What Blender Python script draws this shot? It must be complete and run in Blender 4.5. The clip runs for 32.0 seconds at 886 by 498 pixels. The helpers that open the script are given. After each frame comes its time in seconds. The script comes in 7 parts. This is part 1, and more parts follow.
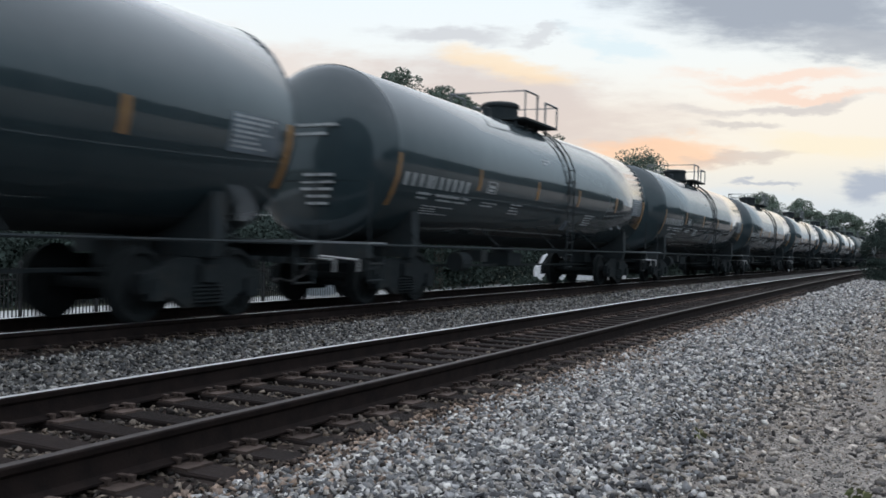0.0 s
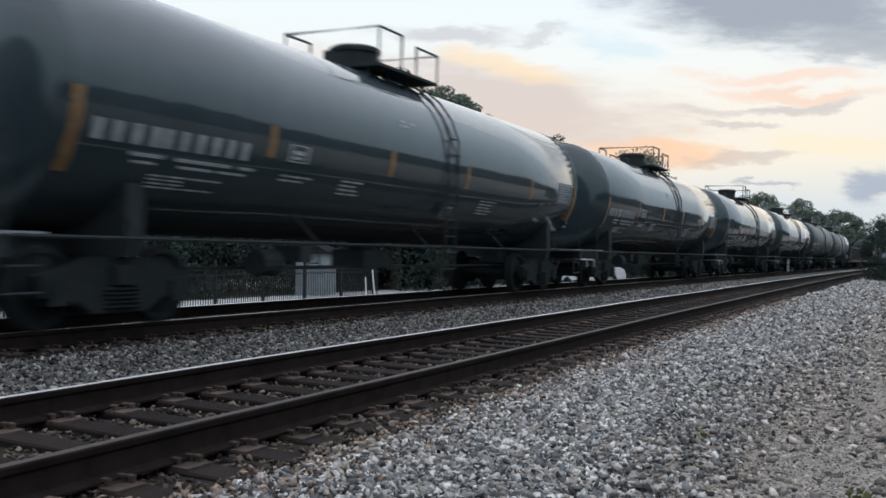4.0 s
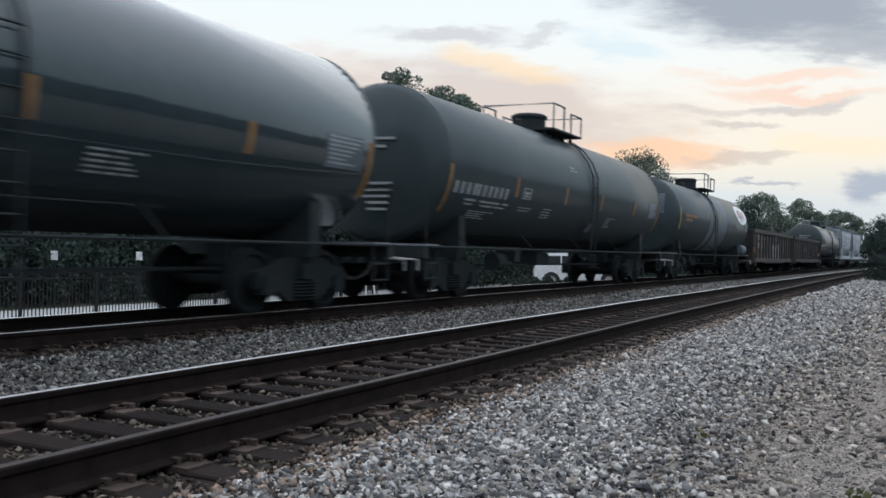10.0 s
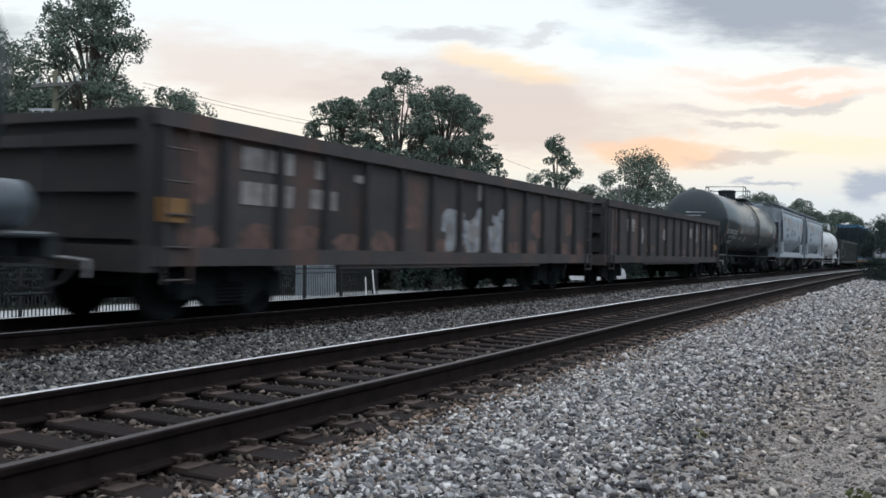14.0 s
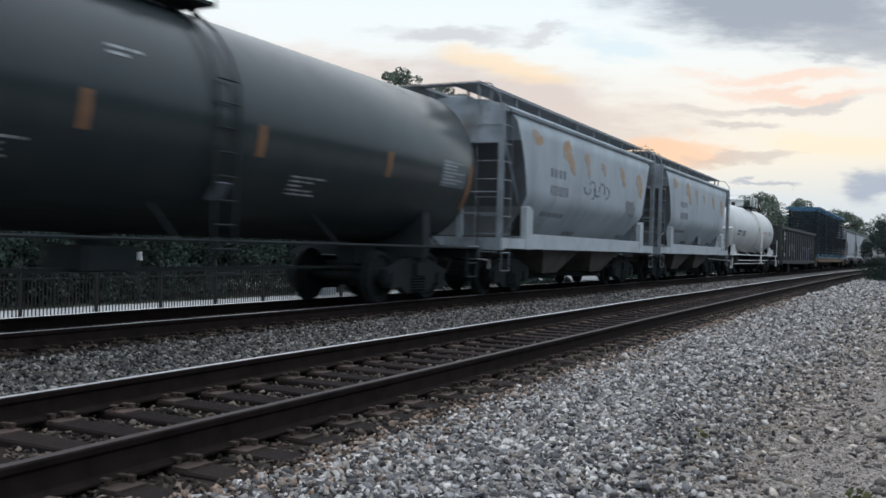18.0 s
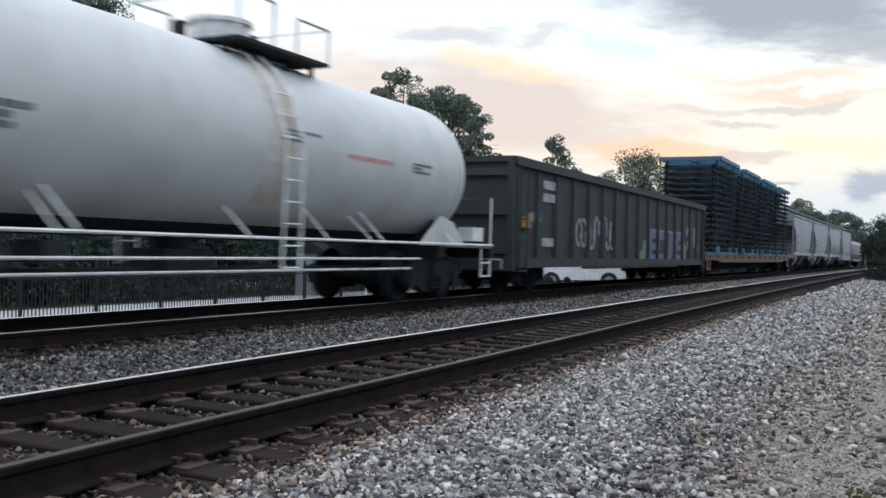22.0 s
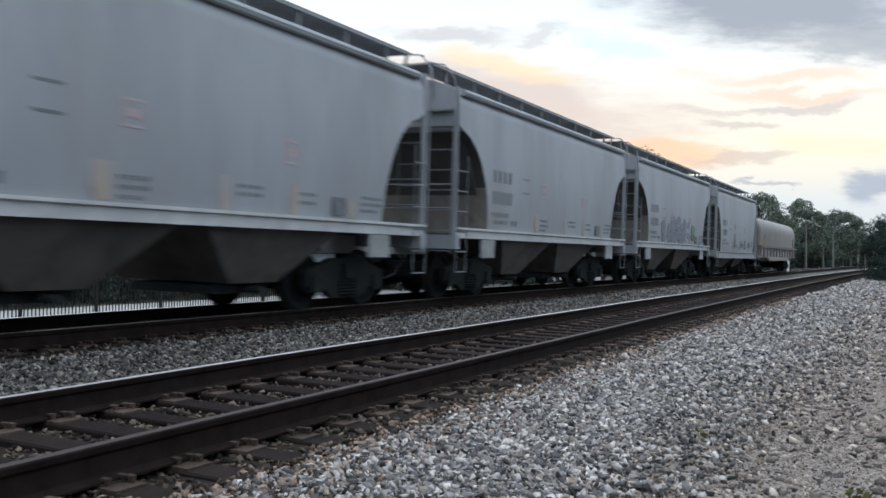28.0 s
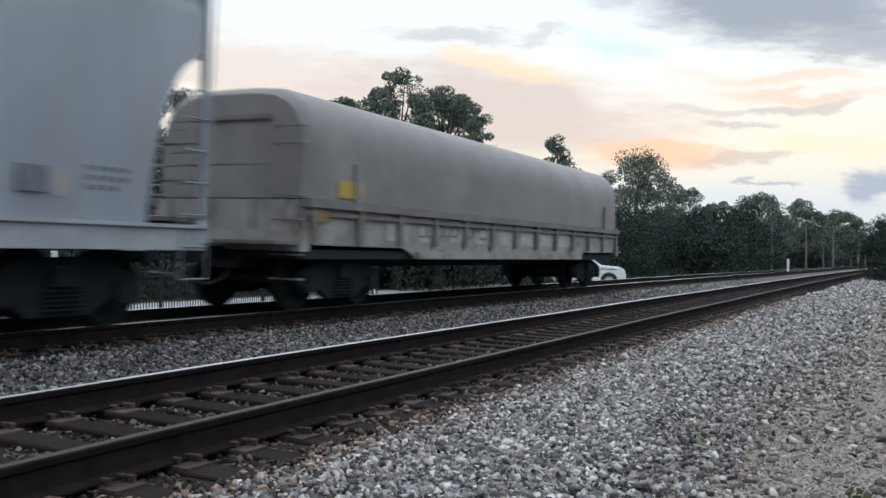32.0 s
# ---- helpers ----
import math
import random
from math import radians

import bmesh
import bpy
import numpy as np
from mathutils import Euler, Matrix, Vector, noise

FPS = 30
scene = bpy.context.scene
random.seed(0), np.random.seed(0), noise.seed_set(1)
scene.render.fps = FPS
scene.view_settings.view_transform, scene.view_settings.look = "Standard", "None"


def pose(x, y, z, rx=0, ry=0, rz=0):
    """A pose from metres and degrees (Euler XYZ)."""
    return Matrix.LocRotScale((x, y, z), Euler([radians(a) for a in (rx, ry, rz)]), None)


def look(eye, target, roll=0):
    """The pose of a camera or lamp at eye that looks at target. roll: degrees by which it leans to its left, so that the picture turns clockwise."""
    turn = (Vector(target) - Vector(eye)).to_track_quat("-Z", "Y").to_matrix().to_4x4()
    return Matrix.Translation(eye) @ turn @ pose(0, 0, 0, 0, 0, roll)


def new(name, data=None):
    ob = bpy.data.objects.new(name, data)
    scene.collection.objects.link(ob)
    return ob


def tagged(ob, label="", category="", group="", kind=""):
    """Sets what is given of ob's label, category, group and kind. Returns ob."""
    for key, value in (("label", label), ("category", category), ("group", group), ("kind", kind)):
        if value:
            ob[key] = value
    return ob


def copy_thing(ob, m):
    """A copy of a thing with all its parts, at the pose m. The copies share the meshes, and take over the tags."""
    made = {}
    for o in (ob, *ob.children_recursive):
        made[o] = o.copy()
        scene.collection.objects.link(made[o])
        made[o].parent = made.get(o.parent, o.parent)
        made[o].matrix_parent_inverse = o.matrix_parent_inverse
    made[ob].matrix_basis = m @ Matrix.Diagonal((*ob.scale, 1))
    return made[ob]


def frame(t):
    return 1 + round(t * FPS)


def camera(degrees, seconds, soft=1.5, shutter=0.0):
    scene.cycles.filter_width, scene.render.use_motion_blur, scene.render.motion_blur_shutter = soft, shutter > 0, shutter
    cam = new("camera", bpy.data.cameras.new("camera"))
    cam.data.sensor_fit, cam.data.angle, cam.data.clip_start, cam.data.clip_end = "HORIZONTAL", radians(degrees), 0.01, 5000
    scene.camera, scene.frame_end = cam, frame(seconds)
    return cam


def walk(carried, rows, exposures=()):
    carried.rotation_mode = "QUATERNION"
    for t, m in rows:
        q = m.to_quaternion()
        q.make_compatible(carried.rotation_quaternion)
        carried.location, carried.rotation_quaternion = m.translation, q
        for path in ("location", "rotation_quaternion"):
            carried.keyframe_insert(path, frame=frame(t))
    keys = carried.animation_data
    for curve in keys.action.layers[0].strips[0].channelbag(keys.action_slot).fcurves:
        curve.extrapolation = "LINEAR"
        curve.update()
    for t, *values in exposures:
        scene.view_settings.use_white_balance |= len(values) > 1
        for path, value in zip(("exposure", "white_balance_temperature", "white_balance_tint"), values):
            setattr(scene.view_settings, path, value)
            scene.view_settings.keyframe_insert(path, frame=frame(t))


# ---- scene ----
# ---------------------------------------------------------------- camera
EYE = Vector((0.0, 0.0, 0.935))
YAW, PITCH = radians(26.53), radians(0.37)
cam = camera(51.38, 32.0, soft=1.6, shutter=0.5)
VIEW = look(EYE, EYE + 10 * Vector((-math.sin(YAW) * math.cos(PITCH), math.cos(YAW) * math.cos(PITCH), math.sin(PITCH))), 0.475)
walk(cam, [(0.0, VIEW), (32.0, VIEW)],
     exposures=[(0.0, 0.11), (13.0, 0.13), (14.0, 0.18), (17.0, 0.10), (18.0, 0.12), (19.0, 0.42), (20.0, 0.36), (22.0, 0.28), (23.0, 0.20), (24.0, 0.26), (25.0, 0.33), (28.0, 0.26), (30.0, 0.42), (31.0, 0.38), (32.0, 0.22)])

# ---------------------------------------------------------------- world and light
world = bpy.data.worlds.new("dusk_sky")
scene.world = world
world.use_nodes = True


def build_world():
    nt = world.node_tree
    nt.nodes.clear()
    N, Lk = nt.nodes.new, nt.links.new
    out = N("ShaderNodeOutputWorld")
    tc = N("ShaderNodeTexCoord")
    sky = N("ShaderNodeTexSky")
    sky.sky_type, sky.sun_disc = "NISHITA", False
    sky.sun_elevation, sky.sun_rotation = radians(-2), radians(-17)
    b1 = N("ShaderNodeBackground")
    b1.inputs["Strength"].default_value = 0.05
    Lk(sky.outputs[0], b1.inputs["Color"])
    sep = N("ShaderNodeSeparateXYZ")
    Lk(tc.outputs["Generated"], sep.inputs[0])
    # clear dusk sky by height: pale blue at the foot, pale yellow, then white to grey-blue overhead
    base = N("ShaderNodeValToRGB")
    Lk(sep.outputs["Z"], base.inputs[0])
    cr = base.color_ramp
    cr.elements[0].position, cr.elements[0].color = 0.0, (0.56, 0.64, 0.70, 1)
    cr.elements[1].position, cr.elements[1].color = 1.0, (1.38, 1.50, 1.72, 1)
    for pos, c in ((0.05, (0.63, 0.70, 0.75)), (0.10, (0.86, 0.81, 0.71)), (0.15, (0.88, 0.83, 0.75)), (0.20, (0.84, 0.87, 0.86)), (0.27, (0.80, 0.88, 0.93)), (0.36, (0.82, 0.92, 1.01)), (0.6, (1.18, 1.29, 1.45))):
        e = cr.elements.new(pos)
        e.color = (*c, 1)
    away = N("ShaderNodeValToRGB")
    Lk(sep.outputs["Z"], away.inputs[0])
    cr = away.color_ramp
    cr.elements[0].position, cr.elements[0].color = 0.0, (0.40, 0.49, 0.58, 1)
    cr.elements[1].position, cr.elements[1].color = 1.0, (1.38, 1.50, 1.72, 1)
    for pos, c in ((0.12, (0.49, 0.615, 0.72)), (0.30, (0.64, 0.795, 0.93)), (0.6, (1.10, 1.24, 1.42))):
        e = cr.elements.new(pos)
        e.color = (*c, 1)
    # coordinates across and up along the camera's heading; clouds are placed to fit its view
    def dot(vec):
        d = N("ShaderNodeVectorMath"); d.operation = "DOT_PRODUCT"
        d.inputs[1].default_value = vec
        Lk(tc.outputs["Generated"], d.inputs[0])
        return d.outputs["Value"]

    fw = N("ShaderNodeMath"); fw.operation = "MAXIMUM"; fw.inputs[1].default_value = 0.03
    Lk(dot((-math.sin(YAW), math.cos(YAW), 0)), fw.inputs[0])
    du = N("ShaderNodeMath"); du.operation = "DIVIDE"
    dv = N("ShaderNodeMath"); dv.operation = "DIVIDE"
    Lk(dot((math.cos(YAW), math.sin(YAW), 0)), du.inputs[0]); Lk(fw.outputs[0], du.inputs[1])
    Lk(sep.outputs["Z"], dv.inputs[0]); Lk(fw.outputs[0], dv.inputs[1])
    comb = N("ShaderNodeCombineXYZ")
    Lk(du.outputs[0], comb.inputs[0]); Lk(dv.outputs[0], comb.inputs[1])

    def wispy(scale, detail, stretch):
        m = N("ShaderNodeMapping")
        m.inputs["Scale"].default_value = stretch
        Lk(comb.outputs[0], m.inputs["Vector"])
        n = N("ShaderNodeTexNoise")
        n.inputs["Scale"].default_value, n.inputs["Detail"].default_value, n.inputs["Roughness"].default_value = scale, detail, 0.62
        Lk(m.outputs[0], n.inputs["Vector"])
        return n

    warp = wispy(9.0, 6, (0.8, 2.4, 1))
    wv = N("ShaderNodeVectorMath"); wv.operation = "SUBTRACT"; wv.inputs[1].default_value = (0.5, 0.5, 0.5)
    Lk(warp.outputs["Color"], wv.inputs[0])
    ws = N("ShaderNodeVectorMath"); ws.operation = "MULTIPLY"; ws.inputs[1].default_value = (0.16, 0.07, 0)
    Lk(wv.outputs[0], ws.inputs[0])
    wa = N("ShaderNodeVectorMath"); wa.operation = "ADD"
    Lk(comb.outputs[0], wa.inputs[0]); Lk(ws.outputs[0], wa.inputs[1])
    grain = wispy(14.0, 8, (0.7, 3.2, 1))

    def cloud(prev, u, v, ru, rv, tilt, colour, gain):
        m = N("ShaderNodeMapping")
        m.vector_type = "TEXTURE"
        m.inputs["Location"].default_value = (u, v, 0)
        m.inputs["Rotation"].default_value = (0, 0, radians(tilt))
        m.inputs["Scale"].default_value = (ru, rv, 1)
        Lk(wa.outputs[0], m.inputs["Vector"])
        ln = N("ShaderNodeVectorMath"); ln.operation = "LENGTH"
        Lk(m.outputs[0], ln.inputs[0])
        sh = N("ShaderNodeMath"); sh.operation = "MULTIPLY_ADD"; sh.inputs[1].default_value = -0.9; sh.inputs[2].default_value = 0.45
        Lk(grain.outputs["Fac"], sh.inputs[0])
        ad = N("ShaderNodeMath"); ad.operation = "ADD"
        Lk(ln.outputs["Value"], ad.inputs[0]); Lk(sh.outputs[0], ad.inputs[1])
        r = N("ShaderNodeMapRange")
        r.interpolation_type = "SMOOTHSTEP"
        r.inputs["From Min"].default_value, r.inputs["From Max"].default_value = 1.15, 0.35
        r.inputs["To Max"].default_value = gain
        Lk(ad.outputs[0], r.inputs["Value"])
        mx = N("ShaderNodeMix"); mx.data_type = "RGBA"
        Lk(r.outputs[0], mx.inputs["Factor"]); Lk(prev, mx.inputs["A"])
        mx.inputs["B"].default_value = (*colour, 1)
        return mx.outputs["Result"]

    turn = N("ShaderNodeMapRange")
    turn.interpolation_type = "SMOOTHSTEP"
    turn.inputs["From Min"].default_value, turn.inputs["From Max"].default_value = 0.27, 0.53
    Lk(dot((-math.sin(radians(60)), math.cos(radians(60)), 0)), turn.inputs["Value"])
    both = N("ShaderNodeMix"); both.data_type = "RGBA"
    Lk(turn.outputs[0], both.inputs["Factor"]); Lk(away.outputs[0], both.inputs["A"]); Lk(base.outputs[0], both.inputs["B"])
    c = both.outputs["Result"]
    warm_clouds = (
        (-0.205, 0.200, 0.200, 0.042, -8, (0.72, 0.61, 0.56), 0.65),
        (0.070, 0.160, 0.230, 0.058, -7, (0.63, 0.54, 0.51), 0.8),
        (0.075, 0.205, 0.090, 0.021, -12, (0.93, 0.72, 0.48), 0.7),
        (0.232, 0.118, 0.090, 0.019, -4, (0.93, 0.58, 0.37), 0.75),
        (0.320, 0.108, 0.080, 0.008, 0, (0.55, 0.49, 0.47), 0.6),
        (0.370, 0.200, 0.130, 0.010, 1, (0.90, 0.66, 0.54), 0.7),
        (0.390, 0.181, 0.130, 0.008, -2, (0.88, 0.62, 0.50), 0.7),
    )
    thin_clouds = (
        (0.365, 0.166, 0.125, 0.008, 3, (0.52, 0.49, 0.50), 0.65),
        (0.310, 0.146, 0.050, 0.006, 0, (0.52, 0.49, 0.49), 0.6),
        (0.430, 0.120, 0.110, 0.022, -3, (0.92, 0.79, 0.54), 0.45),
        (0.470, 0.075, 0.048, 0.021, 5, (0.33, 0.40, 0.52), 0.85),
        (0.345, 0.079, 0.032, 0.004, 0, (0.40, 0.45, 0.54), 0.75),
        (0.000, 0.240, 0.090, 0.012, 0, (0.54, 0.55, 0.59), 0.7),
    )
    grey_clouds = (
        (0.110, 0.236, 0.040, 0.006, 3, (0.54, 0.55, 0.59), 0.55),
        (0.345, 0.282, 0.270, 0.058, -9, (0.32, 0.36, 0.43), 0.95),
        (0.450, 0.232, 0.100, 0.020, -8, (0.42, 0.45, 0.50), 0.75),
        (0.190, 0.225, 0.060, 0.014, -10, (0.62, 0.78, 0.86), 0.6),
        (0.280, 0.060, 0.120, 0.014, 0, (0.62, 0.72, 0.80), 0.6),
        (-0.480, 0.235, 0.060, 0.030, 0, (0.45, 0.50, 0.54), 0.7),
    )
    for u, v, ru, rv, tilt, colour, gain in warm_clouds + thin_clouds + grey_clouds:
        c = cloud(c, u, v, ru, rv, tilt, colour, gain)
    b2 = N("ShaderNodeBackground")
    b2.inputs["Strength"].default_value = 1.0
    Lk(c, b2.inputs["Color"])
    add = N("ShaderNodeAddShader")
    Lk(b1.outputs[0], add.inputs[0]); Lk(b2.outputs[0], add.inputs[1])
    Lk(add.outputs[0], out.inputs["Surface"])


build_world()
sun_data = bpy.data.lights.new("sun", "SUN")
sun_data.energy, sun_data.angle, sun_data.color = 0.12, radians(50), (1.0, 0.88, 0.76)
sun = new("sun", sun_data)
sun.matrix_basis = look((0, 0, 30), (0 + 8.7, -28.4, 24))

# ---------------------------------------------------------------- plan
GRADE, BEND, CANT = 0.00257, -1.0 / 3313.0, 0.034
D_NEAR, D_FAR = 3.53 + 0.75, 3.53 + 4.805 + 0.75   # track centre lines, metres to the camera's left
Z_FAR = 0.09
LEAN = math.atan(CANT / 1.5)


def drop(s):
    return -GRADE * 8 * math.log1p(math.exp(min(60, (s - 15) / 8))) if s < 420 else -GRADE * (s - 15)


def bend(s):
    if s <= 0:
        return 0.0
    return BEND * s * s / 2 if s < 420 else BEND * 420 * (s - 210)


def spot(d, s, z=0.0):
    """The place d metres left of the camera's line and s metres ahead."""
    return Vector((-(d + bend(s)), s, z + drop(s)))


def track_pose(centre, zoff, s):
    yaw = math.atan(BEND * s) if s > 0 else 0.0
    p = spot(centre, s, zoff + CANT / 2)
    slope = math.atan((drop(s + 1) - drop(s - 1)) / 2)
    return Matrix.Translation(p) @ Euler((slope, LEAN, yaw)).to_matrix().to_4x4()


V_TRAIN, A_TRAIN = 10.95, -0.006


def gone(t):
    """Metres that the train has run by t."""
    return V_TRAIN * t + A_TRAIN * ((t - 16) ** 2 - 256) / 2


def ride(S, t):
    return track_pose(D_FAR, Z_FAR, S - gone(t))


# ---------------------------------------------------------------- materials
def material(name, colour, rough=0.6, metal=0.0, colour2=None, scale=8.0, detail=4.0, lo=0.4, hi=0.65, bump=0.0, bump_scale=60.0,
             dirt=None, dirt_scale=1.5, dirt_lo=0.5, dirt_hi=0.7, island=0.0, rand=0.0, spec=0.5, coat=0.0, coat_rough=0.07, stretch=(1, 1, 1), rough2=None, transmission=0.0, emit=None):
    m = bpy.data.materials.new(name)
    m.use_nodes = True
    nt = m.node_tree
    N, Lk = nt.nodes.new, nt.links.new
    p = nt.nodes["Principled BSDF"]
    p.inputs["Roughness"].default_value = rough
    p.inputs["Metallic"].default_value = metal
    p.inputs["Specular IOR Level"].default_value = spec
    p.inputs["Coat Weight"].default_value = coat
    p.inputs["Coat Roughness"].default_value = coat_rough
    p.inputs["Transmission Weight"].default_value = transmission
    tc = N("ShaderNodeTexCoord")
    mp = N("ShaderNodeMapping")
    mp.inputs["Scale"].default_value = stretch
    Lk(tc.outputs["Object"], mp.inputs["Vector"])

    def noise_tex(sc, dt, lo_, hi_):
        n = N("ShaderNodeTexNoise")
        n.inputs["Scale"].default_value, n.inputs["Detail"].default_value, n.inputs["Roughness"].default_value = sc, dt, 0.6
        Lk(mp.outputs[0], n.inputs["Vector"])
        r = N("ShaderNodeMapRange")
        r.inputs["From Min"].default_value, r.inputs["From Max"].default_value = lo_, hi_
        Lk(n.outputs["Fac"], r.inputs["Value"])
        return n, r

    n1, r1 = noise_tex(scale, detail, lo, hi)
    mx = N("ShaderNodeMix"); mx.data_type = "RGBA"
    mx.inputs["A"].default_value = (*colour, 1)
    mx.inputs["B"].default_value = (*(colour2 or [c * 0.7 for c in colour]), 1)
    Lk(r1.outputs[0], mx.inputs["Factor"])
    col = mx.outputs["Result"]
    if dirt:
        n2, r2 = noise_tex(dirt_scale, 5.0, dirt_lo, dirt_hi)
        mx2 = N("ShaderNodeMix"); mx2.data_type = "RGBA"
        Lk(r2.outputs[0], mx2.inputs["Factor"])
        Lk(col, mx2.inputs["A"])
        mx2.inputs["B"].default_value = (*dirt, 1)
        col = mx2.outputs["Result"]
        if rough2 is not None:
            rr = N("ShaderNodeMapRange")
            rr.inputs["To Min"].default_value, rr.inputs["To Max"].default_value = rough, rough2
            Lk(r2.outputs[0], rr.inputs["Value"]); Lk(rr.outputs[0], p.inputs["Roughness"])
    if island or rand:
        if island:
            g = N("ShaderNodeNewGeometry"); src = g.outputs["Random Per Island"]; amt = island
        else:
            g = N("ShaderNodeObjectInfo"); src = g.outputs["Random"]; amt = rand
        rr = N("ShaderNodeMapRange")
        rr.inputs["To Min"].default_value, rr.inputs["To Max"].default_value = 1 - amt, 1 + amt
        Lk(src, rr.inputs["Value"])
        hs = N("ShaderNodeHueSaturation")
        Lk(rr.outputs[0], hs.inputs["Value"])
        Lk(col, hs.inputs["Color"])
        col = hs.outputs["Color"]
    Lk(col, p.inputs["Base Color"])
    if bump:
        n3 = N("ShaderNodeTexNoise")
        n3.inputs["Scale"].default_value, n3.inputs["Detail"].default_value = bump_scale, 4
        Lk(mp.outputs[0], n3.inputs["Vector"])
        b = N("ShaderNodeBump")
        b.inputs["Strength"].default_value, b.inputs["Distance"].default_value = bump, 0.02
        Lk(n3.outputs["Fac"], b.inputs["Height"]); Lk(b.outputs[0], p.inputs["Normal"])
    if emit:
        p.inputs["Emission Color"].default_value = (*emit[:3], 1)
        p.inputs["Emission Strength"].default_value = emit[3]
    return m


def stone_material(name, k, tint=(1, 1, 1)):
    """Crushed stone: each stone has its own shade, from near black to pale grey and tan."""
    m = material(name, (0.3, 0.3, 0.3), 0.92, bump=0.35, bump_scale=130, spec=0.25)
    nt = m.node_tree
    N, Lk = nt.nodes.new, nt.links.new
    g = N("ShaderNodeNewGeometry")
    r = N("ShaderNodeValToRGB")
    cr = r.color_ramp
    cr.elements[0].position, cr.elements[1].position = 0.0, 1.0
    stops = ((0.0, (0.035, 0.036, 0.04)), (0.2, (0.11, 0.112, 0.12)), (0.42, (0.21, 0.22, 0.235)), (0.6, (0.34, 0.31, 0.275)), (0.78, (0.40, 0.41, 0.43)), (0.92, (0.62, 0.62, 0.61)), (1.0, (0.80, 0.80, 0.79)))
    for i, (pos, c) in enumerate(stops):
        e = cr.elements[0] if i == 0 else cr.elements[-1] if i == len(stops) - 1 else cr.elements.new(pos)
        e.color = (*[min(0.8, a * k * b) for a, b in zip(c, tint)], 1)
    Lk(g.outputs["Random Per Island"], r.inputs[0])
    tc = N("ShaderNodeTexCoord")
    n = N("ShaderNodeTexNoise")
    n.inputs["Scale"].default_value, n.inputs["Detail"].default_value = 60, 4
    Lk(tc.outputs["Object"], n.inputs["Vector"])
    v = N("ShaderNodeMapRange")
    v.inputs["From Min"].default_value, v.inputs["From Max"].default_value = 0.3, 0.7
    v.inputs["To Min"].default_value, v.inputs["To Max"].default_value = 0.75, 1.2
    Lk(n.outputs["Fac"], v.inputs["Value"])
    h = N("ShaderNodeHueSaturation")
    Lk(v.outputs[0], h.inputs["Value"]); Lk(r.outputs[0], h.inputs["Color"])
    Lk(h.outputs[0], nt.nodes["Principled BSDF"].inputs["Base Color"])
    return m


M = {}
M["ballast"] = stone_material("ballast_stone", 0.82, (1.055, 1.0, 0.945))
M["ballast_dark"] = stone_material("ballast_stone_grimy", 0.66, (1.15, 1.0, 0.87))
M["ballast_brown"] = stone_material("ballast_stone_rusty", 0.23, (1.22, 0.97, 0.78))
M["ground"] = material("gravelly_dirt", (0.30, 0.262, 0.228), 0.95, colour2=(0.11, 0.096, 0.084), scale=38, detail=10, lo=0.38, hi=0.62, bump=1.0, bump_scale=38,
                       dirt=(0.17, 0.138, 0.114), dirt_scale=0.9, dirt_lo=0.48, dirt_hi=0.68)
M["bed"] = material("ballast_bed", (0.095, 0.088, 0.082), 0.95, colour2=(0.035, 0.032, 0.030), scale=32, detail=5, lo=0.4, hi=0.6, bump=1.0, bump_scale=34)
M["crib"] = material("oily_crib_soil", (0.036, 0.026, 0.022), 0.95, colour2=(0.019, 0.0145, 0.0125), scale=22, detail=6, bump=0.9, bump_scale=40, spec=0.1)
M["pavement"] = material("pale_concrete", (0.45, 0.45, 0.44), 0.9, scale=3, bump=0.1)
M["tie"] = material("creosoted_wood", (0.023, 0.0165, 0.0145), 0.85, colour2=(0.012, 0.0093, 0.0086), scale=9, stretch=(0.6, 6, 6), rand=0.35, bump=0.5, bump_scale=40, spec=0.12)
M["rail"] = material("rusty_rail", (0.019, 0.0135, 0.012), 0.85, colour2=(0.012, 0.0092, 0.0086), scale=6, bump=0.15, spec=0.05)
M["rail_top"] = material("worn_rail_head", (0.86, 0.85, 0.84), 0.45, metal=1.0, colour2=(0.70, 0.69, 0.68), scale=3, stretch=(1, 0.05, 1))
M["rail_dull"] = material("dull_rail_head", (0.045, 0.034, 0.030), 0.6, metal=0.2, colour2=(0.032, 0.025, 0.023), scale=3, stretch=(1, 0.05, 1))
M["plate"] = material("rusty_tie_plate", (0.085, 0.06, 0.05), 0.8, metal=0.2, colour2=(0.055, 0.041, 0.035), scale=20, rand=0.3, bump=0.2, spec=0.2)
M["black_gloss"] = material("glossy_black_paint", (0.020, 0.034, 0.040), 0.5, colour2=(0.024, 0.039, 0.045), scale=2, dirt=(0.030, 0.044, 0.050), dirt_scale=0.8, rough2=0.55, spec=0.12, coat=1.0, coat_rough=0.06)
M["black_matte"] = material("dusty_black_paint", (0.028, 0.041, 0.045), 0.6, colour2=(0.034, 0.047, 0.051), scale=1.5, dirt=(0.040, 0.050, 0.053), dirt_scale=0.7, rough2=0.7, spec=0.15, coat=0.3, coat_rough=0.2)
M["black_green"] = material("worn_dark_green_black_paint", (0.021, 0.030, 0.033), 0.5, colour2=(0.026, 0.035, 0.038), scale=1.5, dirt=(0.032, 0.039, 0.040), dirt_scale=0.7, rough2=0.65, spec=0.12, coat=0.5, coat_rough=0.18)
M["grey_band"] = material("dull_grey_paint", (0.115, 0.140, 0.165), 0.5, colour2=(0.085, 0.105, 0.125), scale=2, dirt=(0.055, 0.065, 0.072), dirt_scale=0.9, dirt_lo=0.42, dirt_hi=0.7)
